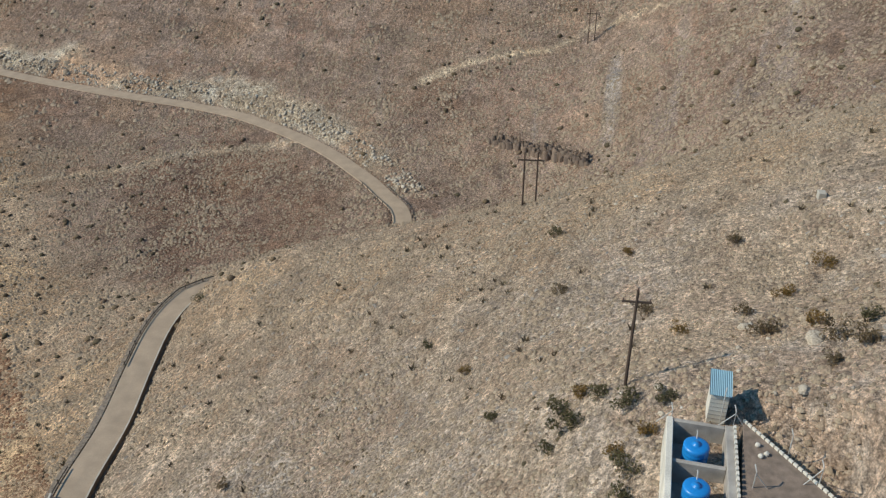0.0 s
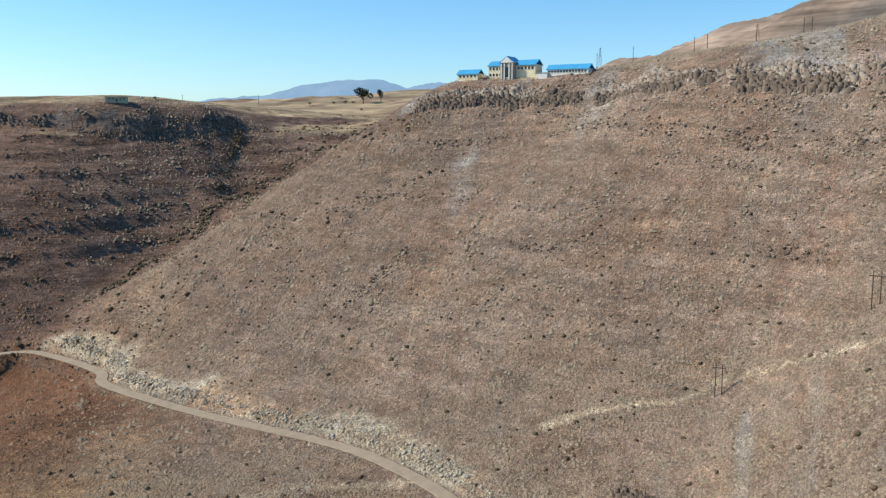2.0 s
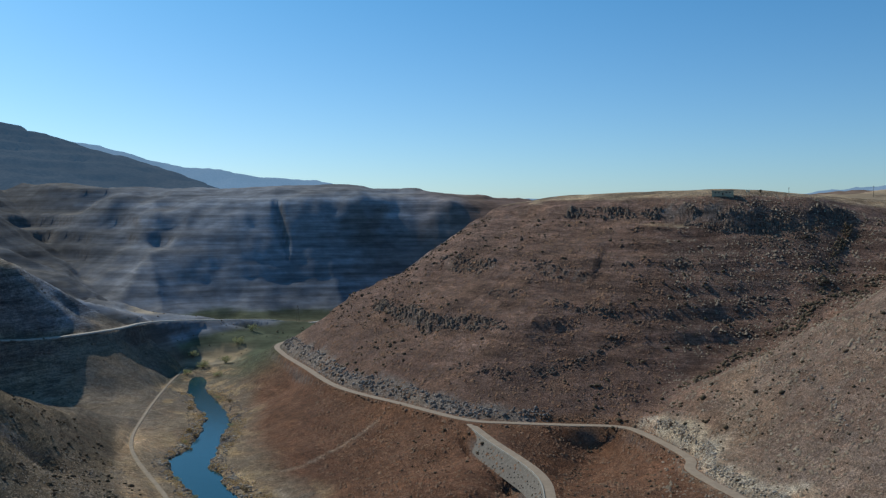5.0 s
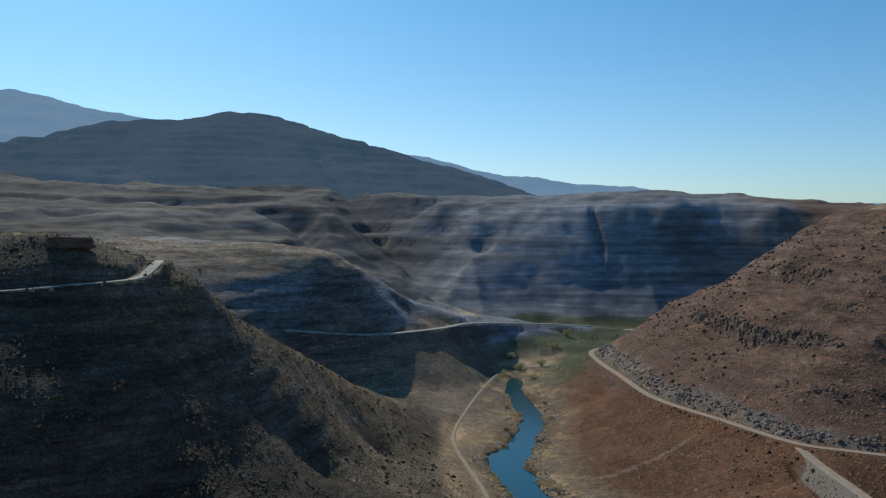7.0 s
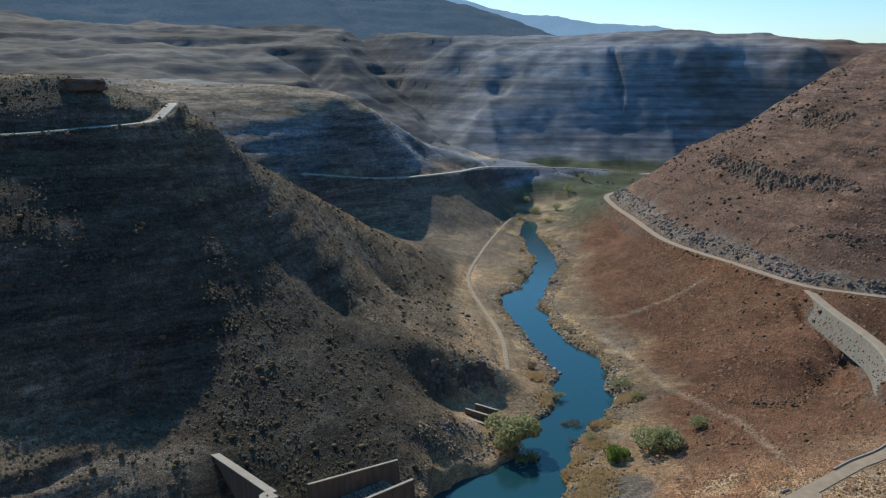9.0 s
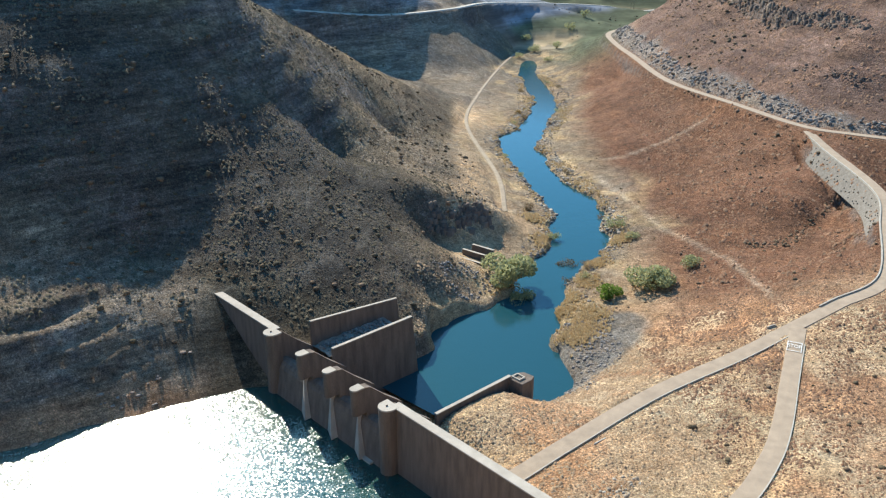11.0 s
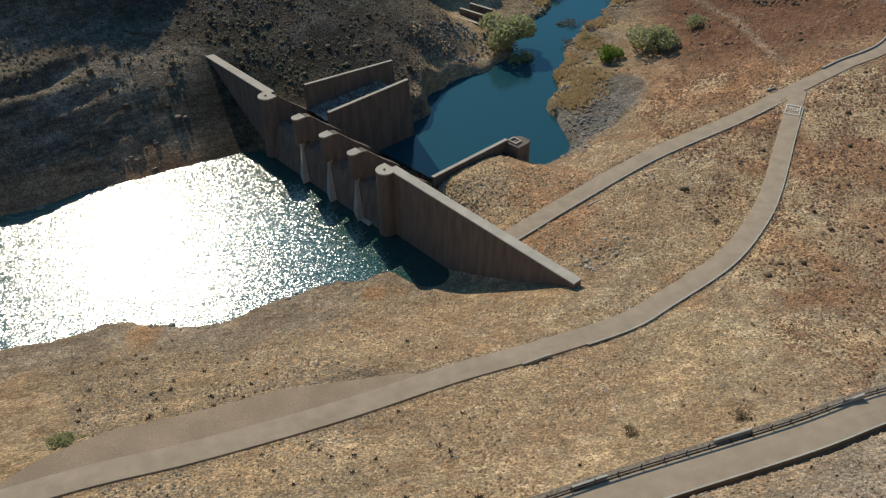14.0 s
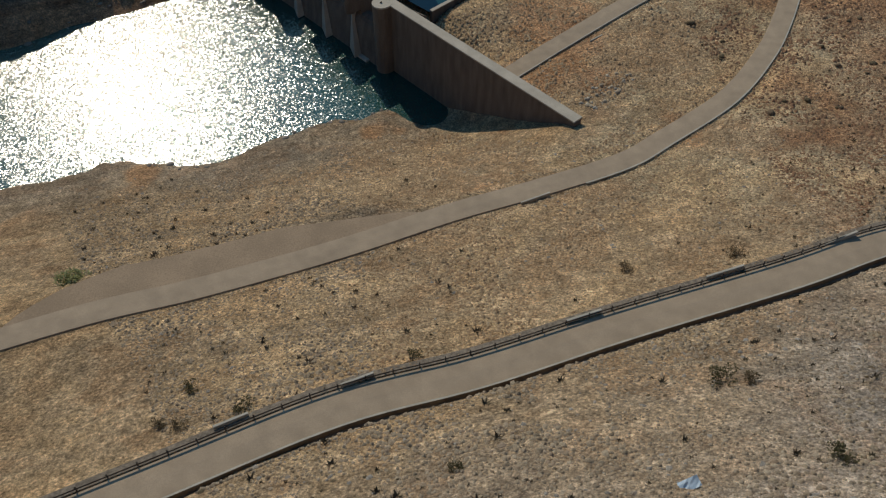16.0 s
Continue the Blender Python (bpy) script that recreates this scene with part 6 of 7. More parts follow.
def single_pole(x, y, high, turn):
    thing = tagged(new("power_pole"), "creosoted timber power pole with one crossarm", "power pole")
    thing.matrix_world = pose(x, y, height(x, y), 0, 0, turn)
    part("pole", tapered(high, 0.17, 0.12), TIMBER, thing)
    bm = bmesh.new()
    box(bm, -1.35, 1.35, -0.1, 0.06, high - 1.35, high - 1.17)
    part("crossarm", bevelled(bm, 0.02), TIMBER, thing)
    for s in (-1.2, 1.2):
        bm = bmesh.new()
        stem(bm, (s * 0.55, 0, high - 1.3), (0, 0, high - 2.0), 0.03, 0.03)
        part("brace", bm, TIMBER, thing)
    for s in (-1.2, 0, 1.2):
        bm = bmesh.new()
        z = high - 1.15 if s else high
        for k in range(3):
            bmesh.ops.create_cone(bm, cap_ends=True, segments=8, radius1=0.09, radius2=0.06, depth=0.08, matrix=Matrix.Translation((s, 0, z + 0.05 + 0.09 * k)))
        part("insulator", bm, PORCELAIN, thing)
    return thing


def h_frame(x, y, high, gap, turn):
    thing = tagged(new("power_pylon"), "twin-pole timber power line frame on the slope", "power pole", "twin-pole power frames")
    thing.matrix_world = pose(x, y, height(x, y), 0, 0, turn)
    for s in (-gap / 2, gap / 2):
        leg = part("pole", tapered(high, 0.19, 0.14), TIMBER, thing)
        leg.location = (s, 0, -1.0)
    bm = bmesh.new()
    box(bm, -gap, gap, -0.1, 0.1, high - 2.6, high - 2.35)
    part("crossarm", bevelled(bm, 0.02), TIMBER, thing)
    for s in (-gap * 0.95, 0, gap * 0.95):
        bm = bmesh.new()
        stem(bm, (s, 0, high - 2.6), (s, 0, high - 3.3), 0.08, 0.05, 6)
        part("insulator", bm, PORCELAIN, thing)
    return thing


P1 = single_pole(66.5, 7.4, 11.0, -75)
H1 = h_frame(144, 39, 12.0, 2.5, -75)
H2 = h_frame(296, 61, 12.5, 2.2, -78)
H3 = h_frame(305, 15, 12.5, 2.4, -85)


def wire(a, b, sag, r=0.012):
    n = 14
    bm = bmesh.new()
    pts = [Vector(a).lerp(Vector(b), i / n) - Vector((0, 0, sag * 4 * (i / n) * (1 - i / n))) for i in range(n + 1)]
    for p, q in zip(pts, pts[1:]):
        stem(bm, p, q, r, r, 3)
    return tagged(finish("power_cable", bm, CABLE), "thin sagging power cable between poles", "cable", "power cables")


def pole_top(thing, s, z):
    return thing.matrix_world @ Vector((s, 0, z))


for s in (-1.2, 1.2):
    wire(pole_top(P1, s, 10.1), pole_top(H1, s * 1.9, 8.8), 1.2)
for s in (-2.3, 0, 2.3):
    wire(pole_top(H1, s, 8.8), pole_top(H2, s, 9.2), 3.5)
    wire(pole_top(H2, s, 9.2), pole_top(H3, s, 9.2), 0.8)


def mast(name, x, y, high, label, lattice=False):
    thing = tagged(new(name), label, "power pole" if not lattice else "pylon", "poles along the plateau")
    thing.matrix_world = pose(x, y, height(x, y))
    if lattice:
        w = high * 0.09
        for sx in (-1, 1):
            for sy in (-1, 1):
                bm = bmesh.new()
                stem(bm, (sx * w, sy * w, -0.5), (sx * w * 0.15, sy * w * 0.15, high), 0.12, 0.08, 4)
                part("leg", bm, RAIL, thing)
        for z in (0.62, 0.75, 0.88):
            bm = bmesh.new()
            stem(bm, (-high * 0.13, 0, z * high), (high * 0.13, 0, z * high), 0.12, 0.12, 4)
            part("crossarm", bm, RAIL, thing)
    else:
        part("pole", tapered(high, 0.22, 0.16), TIMBER, thing)
        bm = bmesh.new()
        box(bm, -1.5, 1.5, -0.08, 0.08, high - 1.2, high - 1.0)
        part("crossarm", bm, TIMBER, thing)
    return thing


for x, y, h in ((560, 132, 11), (545, 100, 12), (530, 72, 12), (540, 69, 12), (643, 206, 12), (640, 160, 11), (590, 215, 12)):
    mast("plateau_pole", x, y, h, "timber power pole on the plateau")
mast("lattice_pylon", 850, 155, 26, "grey steel lattice pylon on the hill shoulder", True)
mast("lattice_pylon", 610, 220, 15, "grey steel lattice pylon behind the school", True)
mast("lattice_pylon", 245, 1160, 24, "grey steel lattice pylon at the canyon foot", True)
for x, y, h in ((700, 740, 12), (780, 700, 12)):
    mast("plateau_pole", x, y, h, "timber power pole on the plateau")


# ---- the pump station with its blue tanks ----
WALLC = plain("pale_plastered_concrete", (0.60, 0.56, 0.47), 0.9, 0, 0.25, 2, 0.3)
GREYC = plain("grey_concrete_block", (0.33, 0.30, 0.26), 0.95, 0, 0.35, 3, 0.5)
BLUE = plain("blue_polyethylene", (0.01, 0.20, 0.52), 0.35, 0, 0.1, 1, 0.05)
SHEET = plain("faded_blue_roof_sheet", (0.22, 0.36, 0.42), 0.5, 0.2, 0.15, 2, 0.1)
STEEL = plain("pale_painted_pipe", (0.55, 0.53, 0.48), 0.5, 0.3, 0.15)
GRAVEL = plain("brown_gravel", (0.24, 0.18, 0.135), 1.0, 0, 0.35, 6, 1.0)

PUMP = pose(48.0, -1.3, 104.2, 0, 0, 7.5)


def pump_station():
    st = tagged(new("pump_station"), "open concrete block tank enclosure with pale thick walls", "pump station")
    st.matrix_world = PUMP
    for name, a, mat in (("side_wall", (-6, 9.4, 2.2, 2.75, -3, 2.6), WALLC), ("side_wall", (-6, 9.4, -2.75, -1.9, -3, 2.6), GREYC), ("end_wall", (9.0, 9.4, -1.9, 2.2, -3, 2.5), GREYC),
                         ("cross_wall", (4.5, 4.9, -1.9, 2.2, -3, 2.3), GREYC), ("cross_wall", (0.0, 0.4, -1.9, 2.2, -3, 2.3), GREYC), ("end_wall", (-6, -5.6, -1.9, 2.2, -3, 2.5), GREYC)):
        bm = bmesh.new()
        box(bm, *a)
        part(name, bevelled(bm, 0.05), mat, st, "pale plastered wall" if mat is WALLC else "")
    bm = bmesh.new()
    box(bm, -5.6, 9.0, -1.9, 2.2, -3, 0.1)
    part("floor_slab", bm, GREYC, st)
    bm = bmesh.new()
    for i in range(26):
        box(bm, -5.6 + i * 0.58, -5.25 + i * 0.58, -2.72, -2.52, 2.6, 2.85)
    part("ventilation_course", bm, WALLC, st, "row of pale ventilation blocks along the wall")
    return st


pump_station()


def tank(lx, ly):
    t = tagged(new("water_tank"), "blue ribbed plastic water tank in the enclosure", "water tank", "tanks in the enclosure")
    t.matrix_world = PUMP @ pose(lx, ly, 0.1) @ Matrix.Diagonal((1.08, 1.08, 1.32, 1))
    bm = bmesh.new()
    prof = [(0.0, 0), (0.88, 0), (0.92, 0.06)]
    for k in range(6):
        z = 0.12 + k * 0.27
        prof += [(0.92, z), (0.95, z + 0.07), (0.95, z + 0.16), (0.92, z + 0.22)]
    prof += [(0.95, 1.80), (0.95, 1.96), (0.92, 2.03), (0.80, 2.08), (0.45, 2.12), (0.28, 2.13), (0.28, 2.19), (0, 2.2)]
    rings = [[bm.verts.new((max(r, 0.01) * math.cos(a), max(r, 0.01) * math.sin(a), z)) for a in np.linspace(0, 2 * math.pi, 20, endpoint=False)] for r, z in prof]
    for p, q in zip(rings, rings[1:]):
        for i in range(20):
            bm.faces.new((p[i], p[(i + 1) % 20], q[(i + 1) % 20], q[i]))
    part("tank_body", bm, BLUE, t, smooth=True)
    bm = bmesh.new()
    stem(bm, (0.5, 0.0, 1.9), (0.9, 0.0, 2.5), 0.045, 0.045, 6)
    stem(bm, (0.9, 0.0, 2.5), (1.25, 0.0, 2.3), 0.045, 0.045, 6)
    part("inlet_pipe", bm, STEEL, t)
    bm = bmesh.new()
    box(bm, -0.99, -0.94, -0.4, 0.4, 0.7, 1.2)
    part("label", bm, DARK, t, "faded dark maker's panel")
    return t


tank(6.2, 0.4), tank(1.7, 0.4), tank(-2.8, 0.4)


def hut():
    h = tagged(new("meter_hut"), "small pale hut with a faded blue sheet roof", "hut")
    h.matrix_world = pose(60.5, -1.05, 104.6, 0, 0, 7.5)
    for name, a in (("wall", (-1.0, -0.9, -0.75, 0.75, -1.5, 3.6)), ("wall", (0.9, 1.0, -0.75, 0.75, -1.5, 4.2)), ("wall", (-0.9, 0.9, -0.75, -0.65, -1.5, 3.65)), ("wall", (-0.9, 0.9, 0.65, 0.75, -1.5, 3.65))):
        bm = bmesh.new()
        box(bm, *a)
        part(name, bevelled(bm, 0.015), WALLC, h)
    for i in range(8):
        bm = bmesh.new()
        box(bm, -1.03, -0.99, -0.72, 0.72, 0.1 + 0.42 * i, 0.14 + 0.42 * i)
        part("batten", bm, GREYC, h)
    v, f, n = [], [], 24
    for i in range(n + 1):
        y = -0.9 + 1.8 * i / n
        r = 0.03 * math.cos(i * math.pi)
        v += [(-1.2, y, 3.62 + r), (1.3, y, 4.4 + r), (-1.2, y, 3.58 + r), (1.3, y, 4.36 + r)]
    for i in range(n):
        a, b = 4 * i, 4 * i + 4
        f += [(a, a + 1, b + 1, b), (a + 2, b + 2, b + 3, a + 3)]
    raw("roof_sheet", v, f, SHEET, h)
    bm = bmesh.new()
    stem(bm, (-1.35, -0.3, -0.5), (-1.35, -0.3, 4.2), 0.05, 0.05, 6)
    stem(bm, (-1.35, -0.3, 4.2), (-1.1, -0.35, 4.5), 0.05, 0.05, 6)
    part("vent_pipe", bm, STEEL, h, "pale bent vent pipe")


hut()


def fence_post(x, y, z, high, legs):
    p = tagged(new("fence_post"), "pale pipe fence post with angled stays", "fence post", "posts of the yard fence")
    p.matrix_world = pose(x, y, z)
    bm = bmesh.new()
    stem(bm, (0, 0, -0.6), (0, 0, high), 0.05, 0.05, 6)
    stem(bm, (0, 0, high), (0.35, 0.2, high + 0.4), 0.05, 0.05, 6)
    part("post", bm, STEEL, p)
    for dx, dy in legs:
        bm = bmesh.new()
        stem(bm, (dx, dy, -0.4), (0, 0, high * 0.9), 0.04, 0.04, 6)
        part("stay", bm, STEEL, p)


fence_post(58.3, -2.6, 105.6, 2.2, ((-0.9, 2.2), (0.2, -1.6)))
fence_post(53.6, -9.2, 106.2, 2.2, ((-0.6, 1.6), (1.6, 0.2)))
fence_post(57.8, 2.3, 105.2, 1.7, ((0.4, 1.2),))
fence_post(56.8, -7.0, 106.0, 2.0, ())
fence_post(51.5, -4.6, 106.4, 1.8, ((0.3, -1.5),))


def yard():
    y = tagged(new("yard"), "brown gravel yard edged with concrete blocks", "yard")
    z = 106.6
    corners = [(58.8, -3.3), (52.2, -10.6), (44, -14), (41, -4.8), (50.5, -3.9)]
    bm = bmesh.new()
    column(bm, corners, z - 3.2, z)
    part("gravel_fill", bevelled(bm, 0.06), GRAVEL, y)
    a, b = Vector((58.8, -3.3, z)), Vector((52.2, -10.6, z))
    n = 20
    mesh = None
    for i in range(n):
        p = a.lerp(b, (i + 0.5) / n)
        if mesh is None:
            bm = bmesh.new()
            box(bm, -0.2, 0.2, -0.1, 0.1, -0.05, 0.22)
            blk = part("edge_block", bevelled(bm, 0.02), WALLC, y)
            mesh = blk.data
        else:
            blk = new("edge_block", mesh)
            blk.parent = y
        blk.matrix_local = Matrix.Translation(p) @ Matrix.Rotation(math.atan2(b.y - a.y, b.x - a.x), 4, "Z")


yard()
for x, y in ((56.2, -4.6), (55.4, -5.3), (55.0, -4.9)):
    bm = bmesh.new()
    bmesh.ops.create_icosphere(bm, subdivisions=2, radius=0.22)
    for v in bm.verts:
        v.co *= 1 + 0.3 * noise.noise(v.co * 6 + Vector((x, y, 0)))
    s = finish("loose_block", bm, WALLC)
    s.matrix_world = pose(x, y, 106.72)
    tagged(s, "pale broken concrete lump on the gravel", "rubble", "lumps in the yard")
bm = bmesh.new()
box(bm, -0.6, 0.6, -0.5, 0.5, -0.4, 0.8)
block = finish("survey_block", bevelled(bm, 0.06), KERB)
block.matrix_world = pose(114, -9.4, height(114, -9.4), 0, 0, 12)
tagged(block, "pale square concrete block on the slope", "concrete block")
v, f = [], []
for i in range(7):
    for j in range(5):
        v.append((i * 0.38 - 1.1, j * 0.3 - 0.6, 0.16 * noise.noise(Vector((i * 0.7, j * 0.9, 3)))))
f = [(5 * i + j, 5 * i + j + 1, 5 * i + j + 6, 5 * i + j + 5) for i in range(6) for j in range(4)]
litter = raw("plastic_sheet", v, f, plain("pale_blue_plastic", (0.55, 0.65, 0.72), 0.4))
litter.matrix_world = pose(25.9, 40.5, height(25.9, 40.5) + 0.45, 20, -25, 15)
litter.modifiers.new("thickness", "SOLIDIFY").thickness = 0.02
tagged(litter, "crumpled pale blue plastic sheet on the slope", "litter")


# ---- buildings on the plateau ----
CREAM = plain("cream_plaster", (0.80, 0.70, 0.46), 0.85, 0, 0.12, 1, 0.1)
ROOF = plain("bright_blue_roof_sheet", (0.05, 0.34, 0.60), 0.5, 0.0, 0.12, 1, 0.1)
WHITE = plain("white_plaster", (0.80, 0.77, 0.68), 0.85, 0, 0.1, 1, 0.1)
SAGE = plain("sage_green_plaster", (0.36, 0.38, 0.27), 0.9, 0, 0.15, 1, 0.1)
PANE = plain("dark_window_glass", (0.03, 0.035, 0.045), 0.08, 0, 0.05)


def windows(parent, xs, y, zs, w, h):
    mesh = None
    for z in zs:
        for x in xs:
            if mesh is None:
                bm = bmesh.new()
                box(bm, -w / 2, w / 2, -0.12, 0.1, -h / 2, h / 2)
                ob = part("window", bm, PANE, parent)
                mesh = ob.data
                bm = bmesh.new()
                box(bm, -w / 2 - 0.1, w / 2 + 0.1, -0.2, 0.05, -h / 2 - 0.15, -h / 2)
                sill = part("sill", bm, WHITE, ob)
                smesh = sill.data
            else:
                ob = new("window", mesh)
                ob.parent = parent
                sill = new("sill", smesh)
                sill.parent = ob
            ob.location = (x, y, z)


def gable_roof(parent, x0, x1, y0, y1, z, rise, over=0.6, along_x=True):
    bm = bmesh.new()
    if along_x:
        m = (y0 + y1) / 2
        prism(bm, [(y0 - over, z - 0.15), (m, z + rise), (y1 + over, z - 0.15), (y1 + over, z - 0.35), (m, z + rise - 0.3), (y0 - over, z - 0.35)], x0 - over, x1 + over)
    else:
        m = (x0 + x1) / 2
        outline = [(x0 - over, z - 0.15), (m, z + rise), (x1 + over, z - 0.15), (x1 + over, z - 0.35), (m, z + rise - 0.3), (x0 - over, z - 0.35)]
        a, b = [bm.verts.new((x, y0 - over, zz)) for x, zz in outline], [bm.verts.new((x, y1 + over, zz)) for x, zz in outline]
        for i in range(6):
            bm.faces.new((a[i], a[(i + 1) % 6], b[(i + 1) % 6], b[i]))
        bm.faces.new(a[::-1]), bm.faces.new(b)
    bmesh.ops.recalc_face_normals(bm, faces=bm.faces)
    return part("roof", bm, ROOF, parent, "bright blue sheet roof")


def block_walls(parent, x0, x1, y0, y1, z, rise=0.0, mat=CREAM):
    bm = bmesh.new()
    m = (y0 + y1) / 2
    prism(bm, [(y0, -4), (y0, z), (m, z + rise), (y1, z), (y1, -4)] if rise else [(y0, -4), (y0, z), (y1, z), (y1, -4)], x0, x1)
    bmesh.ops.recalc_face_normals(bm, faces=bm.faces)
    return part("wall", bm, mat, parent)


def school():
    turn = -90
    main = tagged(new("school_building"), "two-storey cream building with bright blue roofs", "building", "buildings on the plateau rim")
    main.matrix_world = pose(514, 244.5, 185.0, 0, 0, turn) @ Matrix.Diagonal((0.97, 1, 1.32, 1))
    block_walls(main, -18, 16.5, 0, 11, 6.2)
    gable_roof(main, -18, -6, 0, 11, 6.2, 2.4)
    gable_roof(main, 2.5, 16.5, 0, 11, 6.2, 2.6)
    porch = bmesh.new()
    box(porch, -7.5, 2.6, -3.2, 8, -4, 7.4)
    part("porch", porch, GREYC, main, "grey gabled entrance block")
    gable_roof(main, -7.5, 2.6, -3.2, 8, 7.4, 3.0, along_x=False)
    bm = bmesh.new()
    tri = [(-7.3, 7.2), (2.4, 7.2), (-2.45, 10.05)]
    front, back = [bm.verts.new((x, -3.9, z)) for x, z in tri], [bm.verts.new((x, -3.3, z)) for x, z in tri]
    bm.faces.new(front), bm.faces.new(back[::-1])
    for i in range(3):
        bm.faces.new((front[i], back[i], back[(i + 1) % 3], front[(i + 1) % 3]))
    bmesh.ops.recalc_face_normals(bm, faces=bm.faces)
    part("gable", bm, WHITE, main)
    for x in (-6.4, -4.2, -0.7, 1.6):
        bm = bmesh.new()
        box(bm, x - 0.35, x + 0.35, -3.9, -3.2, -4, 6.8)
        part("pilaster", bevelled(bm, 0.05), WHITE, main)
    windows(main, (-16.5, -14, -11.5, -9), -0.02, (1.6, 4.6), 1.4, 1.3)
    windows(main, (4.5, 7, 9.5, 12, 14.5), -0.02, (4.6,), 1.4, 1.3)
    windows(main, (-2.45,), -3.22, (2.6,), 2.6, 5.0)
    left = tagged(new("school_wing"), "low cream wing with a bright blue roof", "building", "buildings on the plateau rim")
    left.matrix_world = pose(508.5, 274.5, 184.4, 0, 0, turn) @ Matrix.Diagonal((1.1, 1, 1.45, 1))
    block_walls(left, -7, 6.8, 0, 8, 2.6)
    gable_roof(left, -7, 6.8, 0, 8, 2.6, 2.0)
    windows(left, (-5, -2.5, 0, 2.5, 5), -0.02, (1.4,), 1.2, 1.0)
    right = tagged(new("school_wing"), "long white wing with a bright blue roof", "building", "buildings on the plateau rim")
    right.matrix_world = pose(512, 206, 185.8, 0, 0, turn) @ Matrix.Diagonal((1, 1, 1.25, 1))
    block_walls(right, -13.5, 14, 0, 9, 3.0, mat=WHITE)
    gable_roof(right, -13.5, 14, 0, 9, 3.0, 2.4)
    windows(right, (-12, -10, -8, -6, -4, -2, 0, 2, 4, 6, 8, 10, 12), -0.02, (1.7,), 1.3, 1.0)
    low = tagged(new("outbuilding"), "small flat white outbuilding beside the wing", "building", "buildings on the plateau rim")
    low.matrix_world = pose(510, 222.5, 185, 0, 0, turn)
    block_walls(low, -4, 4, 0, 5, 2.2, mat=WHITE)
    bm = bmesh.new()
    box(bm, -4.3, 4.3, -0.3, 5.3, 2.2, 2.45)
    part("roof", bm, GREYC, low)


school()


def rim_house():
    h = tagged(new("rim_house"), "low sage-green house with a flat roof on the cliff edge", "house")
    h.matrix_world = pose(500.2, 606.3, 174.6, 0, 0, -39.5)
    block_walls(h, -9, 9, 0, 7, 3.6, mat=SAGE)
    bm = bmesh.new()
    box(bm, -9.4, 9.4, -0.4, 7.4, 3.6, 3.9)
    part("roof", bm, GREYC, h)
    windows(h, (-6, -3, 3, 6), -0.02, (1.8,), 1.3, 1.1)
    bm = bmesh.new()
    box(bm, -0.6, 0.6, -0.06, 0.1, -0.5, 2.0)
    part("door", bm, PANE, h)
    s = tagged(new("water_stand"), "small square tank stand beside the house", "tank stand")
    s.matrix_world = pose(515.8, 593.1, 174.7, 0, 0, -39.5)
    for a, b in ((-1.2, -1.2), (1.2, -1.2), (1.2, 1.2), (-1.2, 1.2)):
        bm = bmesh.new()
        stem(bm, (a, b, -1), (a, b, 2.2), 0.12, 0.12, 5)
        part("leg", bm, TIMBER, s)
    bm = bmesh.new()
    box(bm, -1.5, 1.5, -1.5, 1.5, 2.2, 3.8)
    part("tank", bevelled(bm, 0.1), CREAM, s)


rim_house()


# ---- painted road markings at the junction ----
PAINT = plain("worn_white_road_paint", (0.62, 0.60, 0.55), 0.8, 0, 0.3, 4, 0.05)


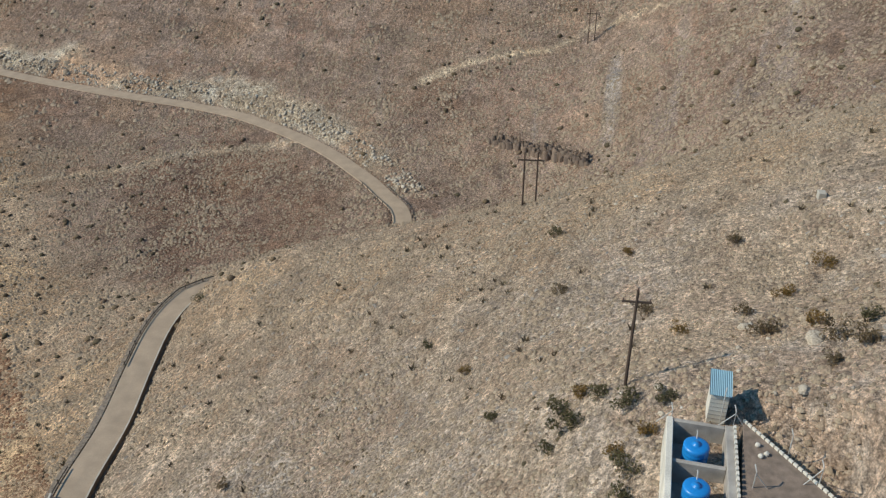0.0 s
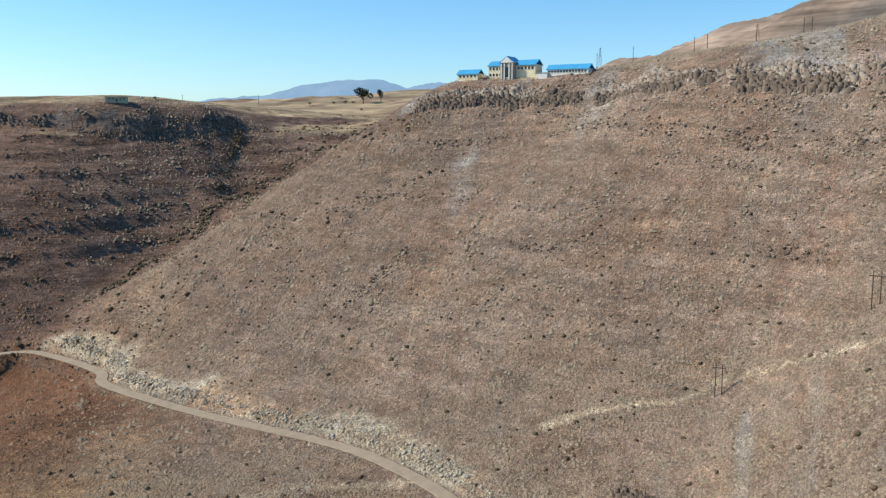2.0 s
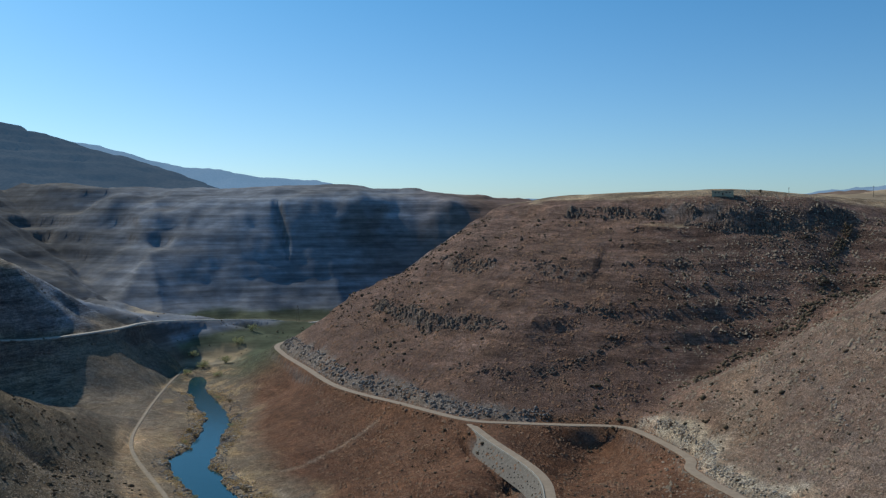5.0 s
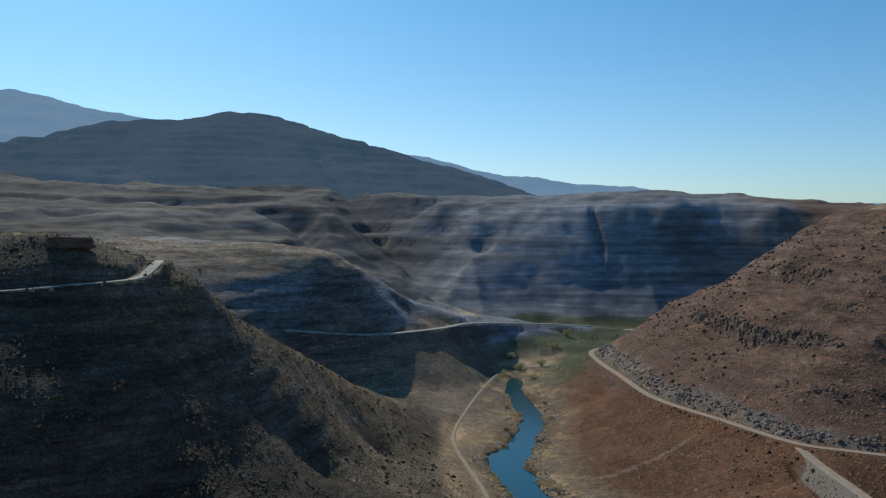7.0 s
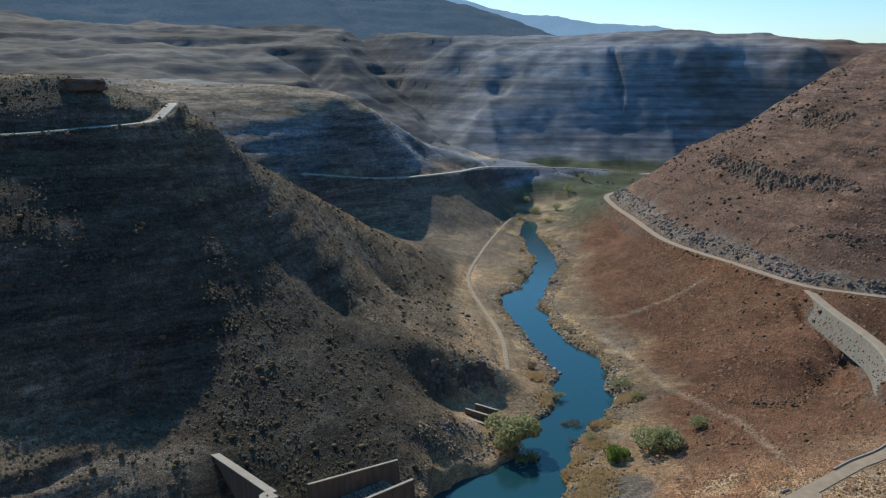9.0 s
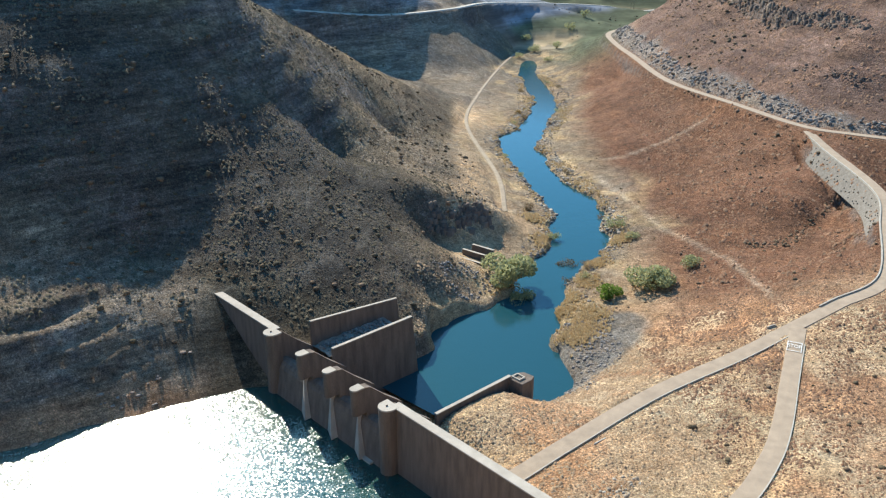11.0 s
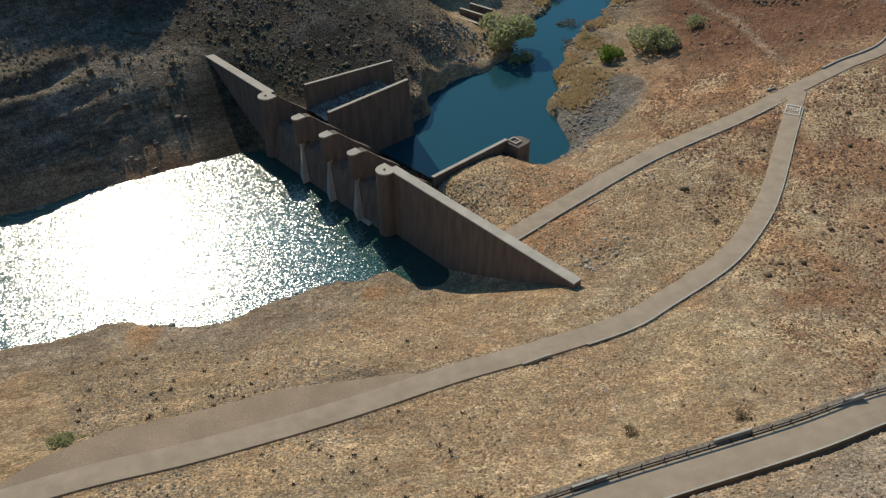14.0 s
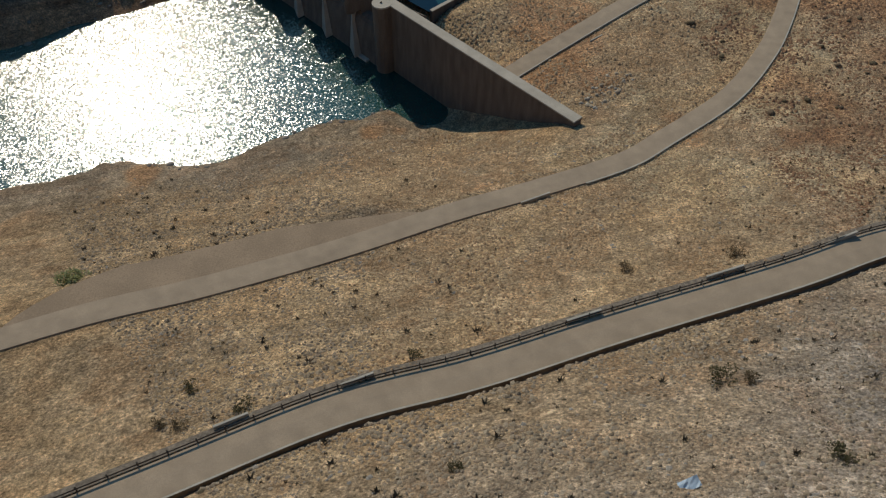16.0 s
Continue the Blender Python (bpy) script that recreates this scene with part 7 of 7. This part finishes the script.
def marking():
    p, q = Vector((114.5, 248.0, 0)), Vector((106.8, 230.8, 0))
    d = (q - p).normalized()
    z = 18.05
    frame_m = Matrix.Translation((p.x, p.y, z)) @ Matrix.Rotation(math.atan2(d.y, d.x) + math.pi / 2, 4, "Z")
    mark = tagged(new("road_marking"), "worn white stop box and word painted on the road", "road marking")
    mark.matrix_world = frame_m
    for a in ((-2.3, 2.3, 1.9, 2.3), (-2.3, 2.3, -4.3, -4.0), (-2.3, -2.05, -4.0, 1.9), (2.05, 2.3, -4.0, 1.9)):
        bm = bmesh.new()
        box(bm, *a, -0.02, 0.012)
        part("line", bm, PAINT, mark)
    cu = bpy.data.curves.new("stop_word", "FONT")
    cu.body, cu.size, cu.align_x, cu.align_y, cu.extrude = "STOP", 1.75, "CENTER", "CENTER", 0.006
    word = new("stop_word", cu)
    bpy.context.view_layer.update()
    me = bpy.data.meshes.new_from_object(word.evaluated_get(bpy.context.evaluated_depsgraph_get()))
    bpy.data.objects.remove(word)
    me.materials.append(PAINT)
    ob = new("lettering", me)
    ob.parent = mark
    ob.matrix_local = Matrix.Translation((0, -0.8, 0.006)) @ Matrix.Diagonal((1, 1.9, 1, 1))


marking()


# ---- culvert heads and the bare lay-by of the branch road ----
def headwall(x, y, z, turn, long, label):
    h = tagged(new("culvert_head"), label, "culvert", "culvert headwalls")
    h.matrix_world = pose(x, y, z, 0, 0, turn)
    bm = bmesh.new()
    box(bm, -long / 2, long / 2, -0.2, 0.2, -1.6, 0.35)
    part("wall", bevelled(bm, 0.04), KERB, h)
    bm = bmesh.new()
    stem(bm, (0, -0.35, -0.9), (0, 0.3, -0.9), 0.4, 0.4, 12)
    part("pipe", bm, DARK, h)


headwall(43, 199.5, 14.5, 38, 4.5, "low concrete culvert head beside the dam road")
headwall(112.0, 262.5, 17.4, 30, 4.0, "low concrete culvert head near the junction")
headwall(20, 127.3, 25.3, 25, 7.0, "dark drain slot beside the branch road")
headwall(-54, 118, 15.5, 10, 2.6, "small concrete drain head on the slope")
for x, y, turn, long in ((-12, 66.8, 24, 5), (22, 79.2, 21, 6), (46, 88.6, 20, 7), (68, 97.2, 24, 7), (-29, 60.2, 26, 5)):
    headwall(x, y, height(x, y) + 0.5, turn, long, "dark stone drain head below the guard rail")


# ---- boulders beside the yard ----
for x, y, r in ((71.5, -8.4, 0.85), (64.5, 4.0, 0.5), (62.0, -7.5, 0.45), (79.0, -2.5, 0.6)):
    bm = bmesh.new()
    bmesh.ops.create_icosphere(bm, subdivisions=3, radius=1)
    for v in bm.verts:
        n = noise.noise(v.co * 1.3 + Vector((x, y, 0))) + 0.4 * noise.noise(v.co * 4 + Vector((y, x, 0)))
        v.co = Vector((v.co.x * 1.2, v.co.y, v.co.z * 0.75)) * r * (1 + 0.3 * n)
    stone = finish("boulder", bm, PALE_ROCK)
    stone.matrix_world = pose(x, y, height(x, y) + 0.2 * r, 0, 0, 40 * x)
    tagged(stone, "pale tan boulder lying on the slope", "boulder", "boulders on the near slope")
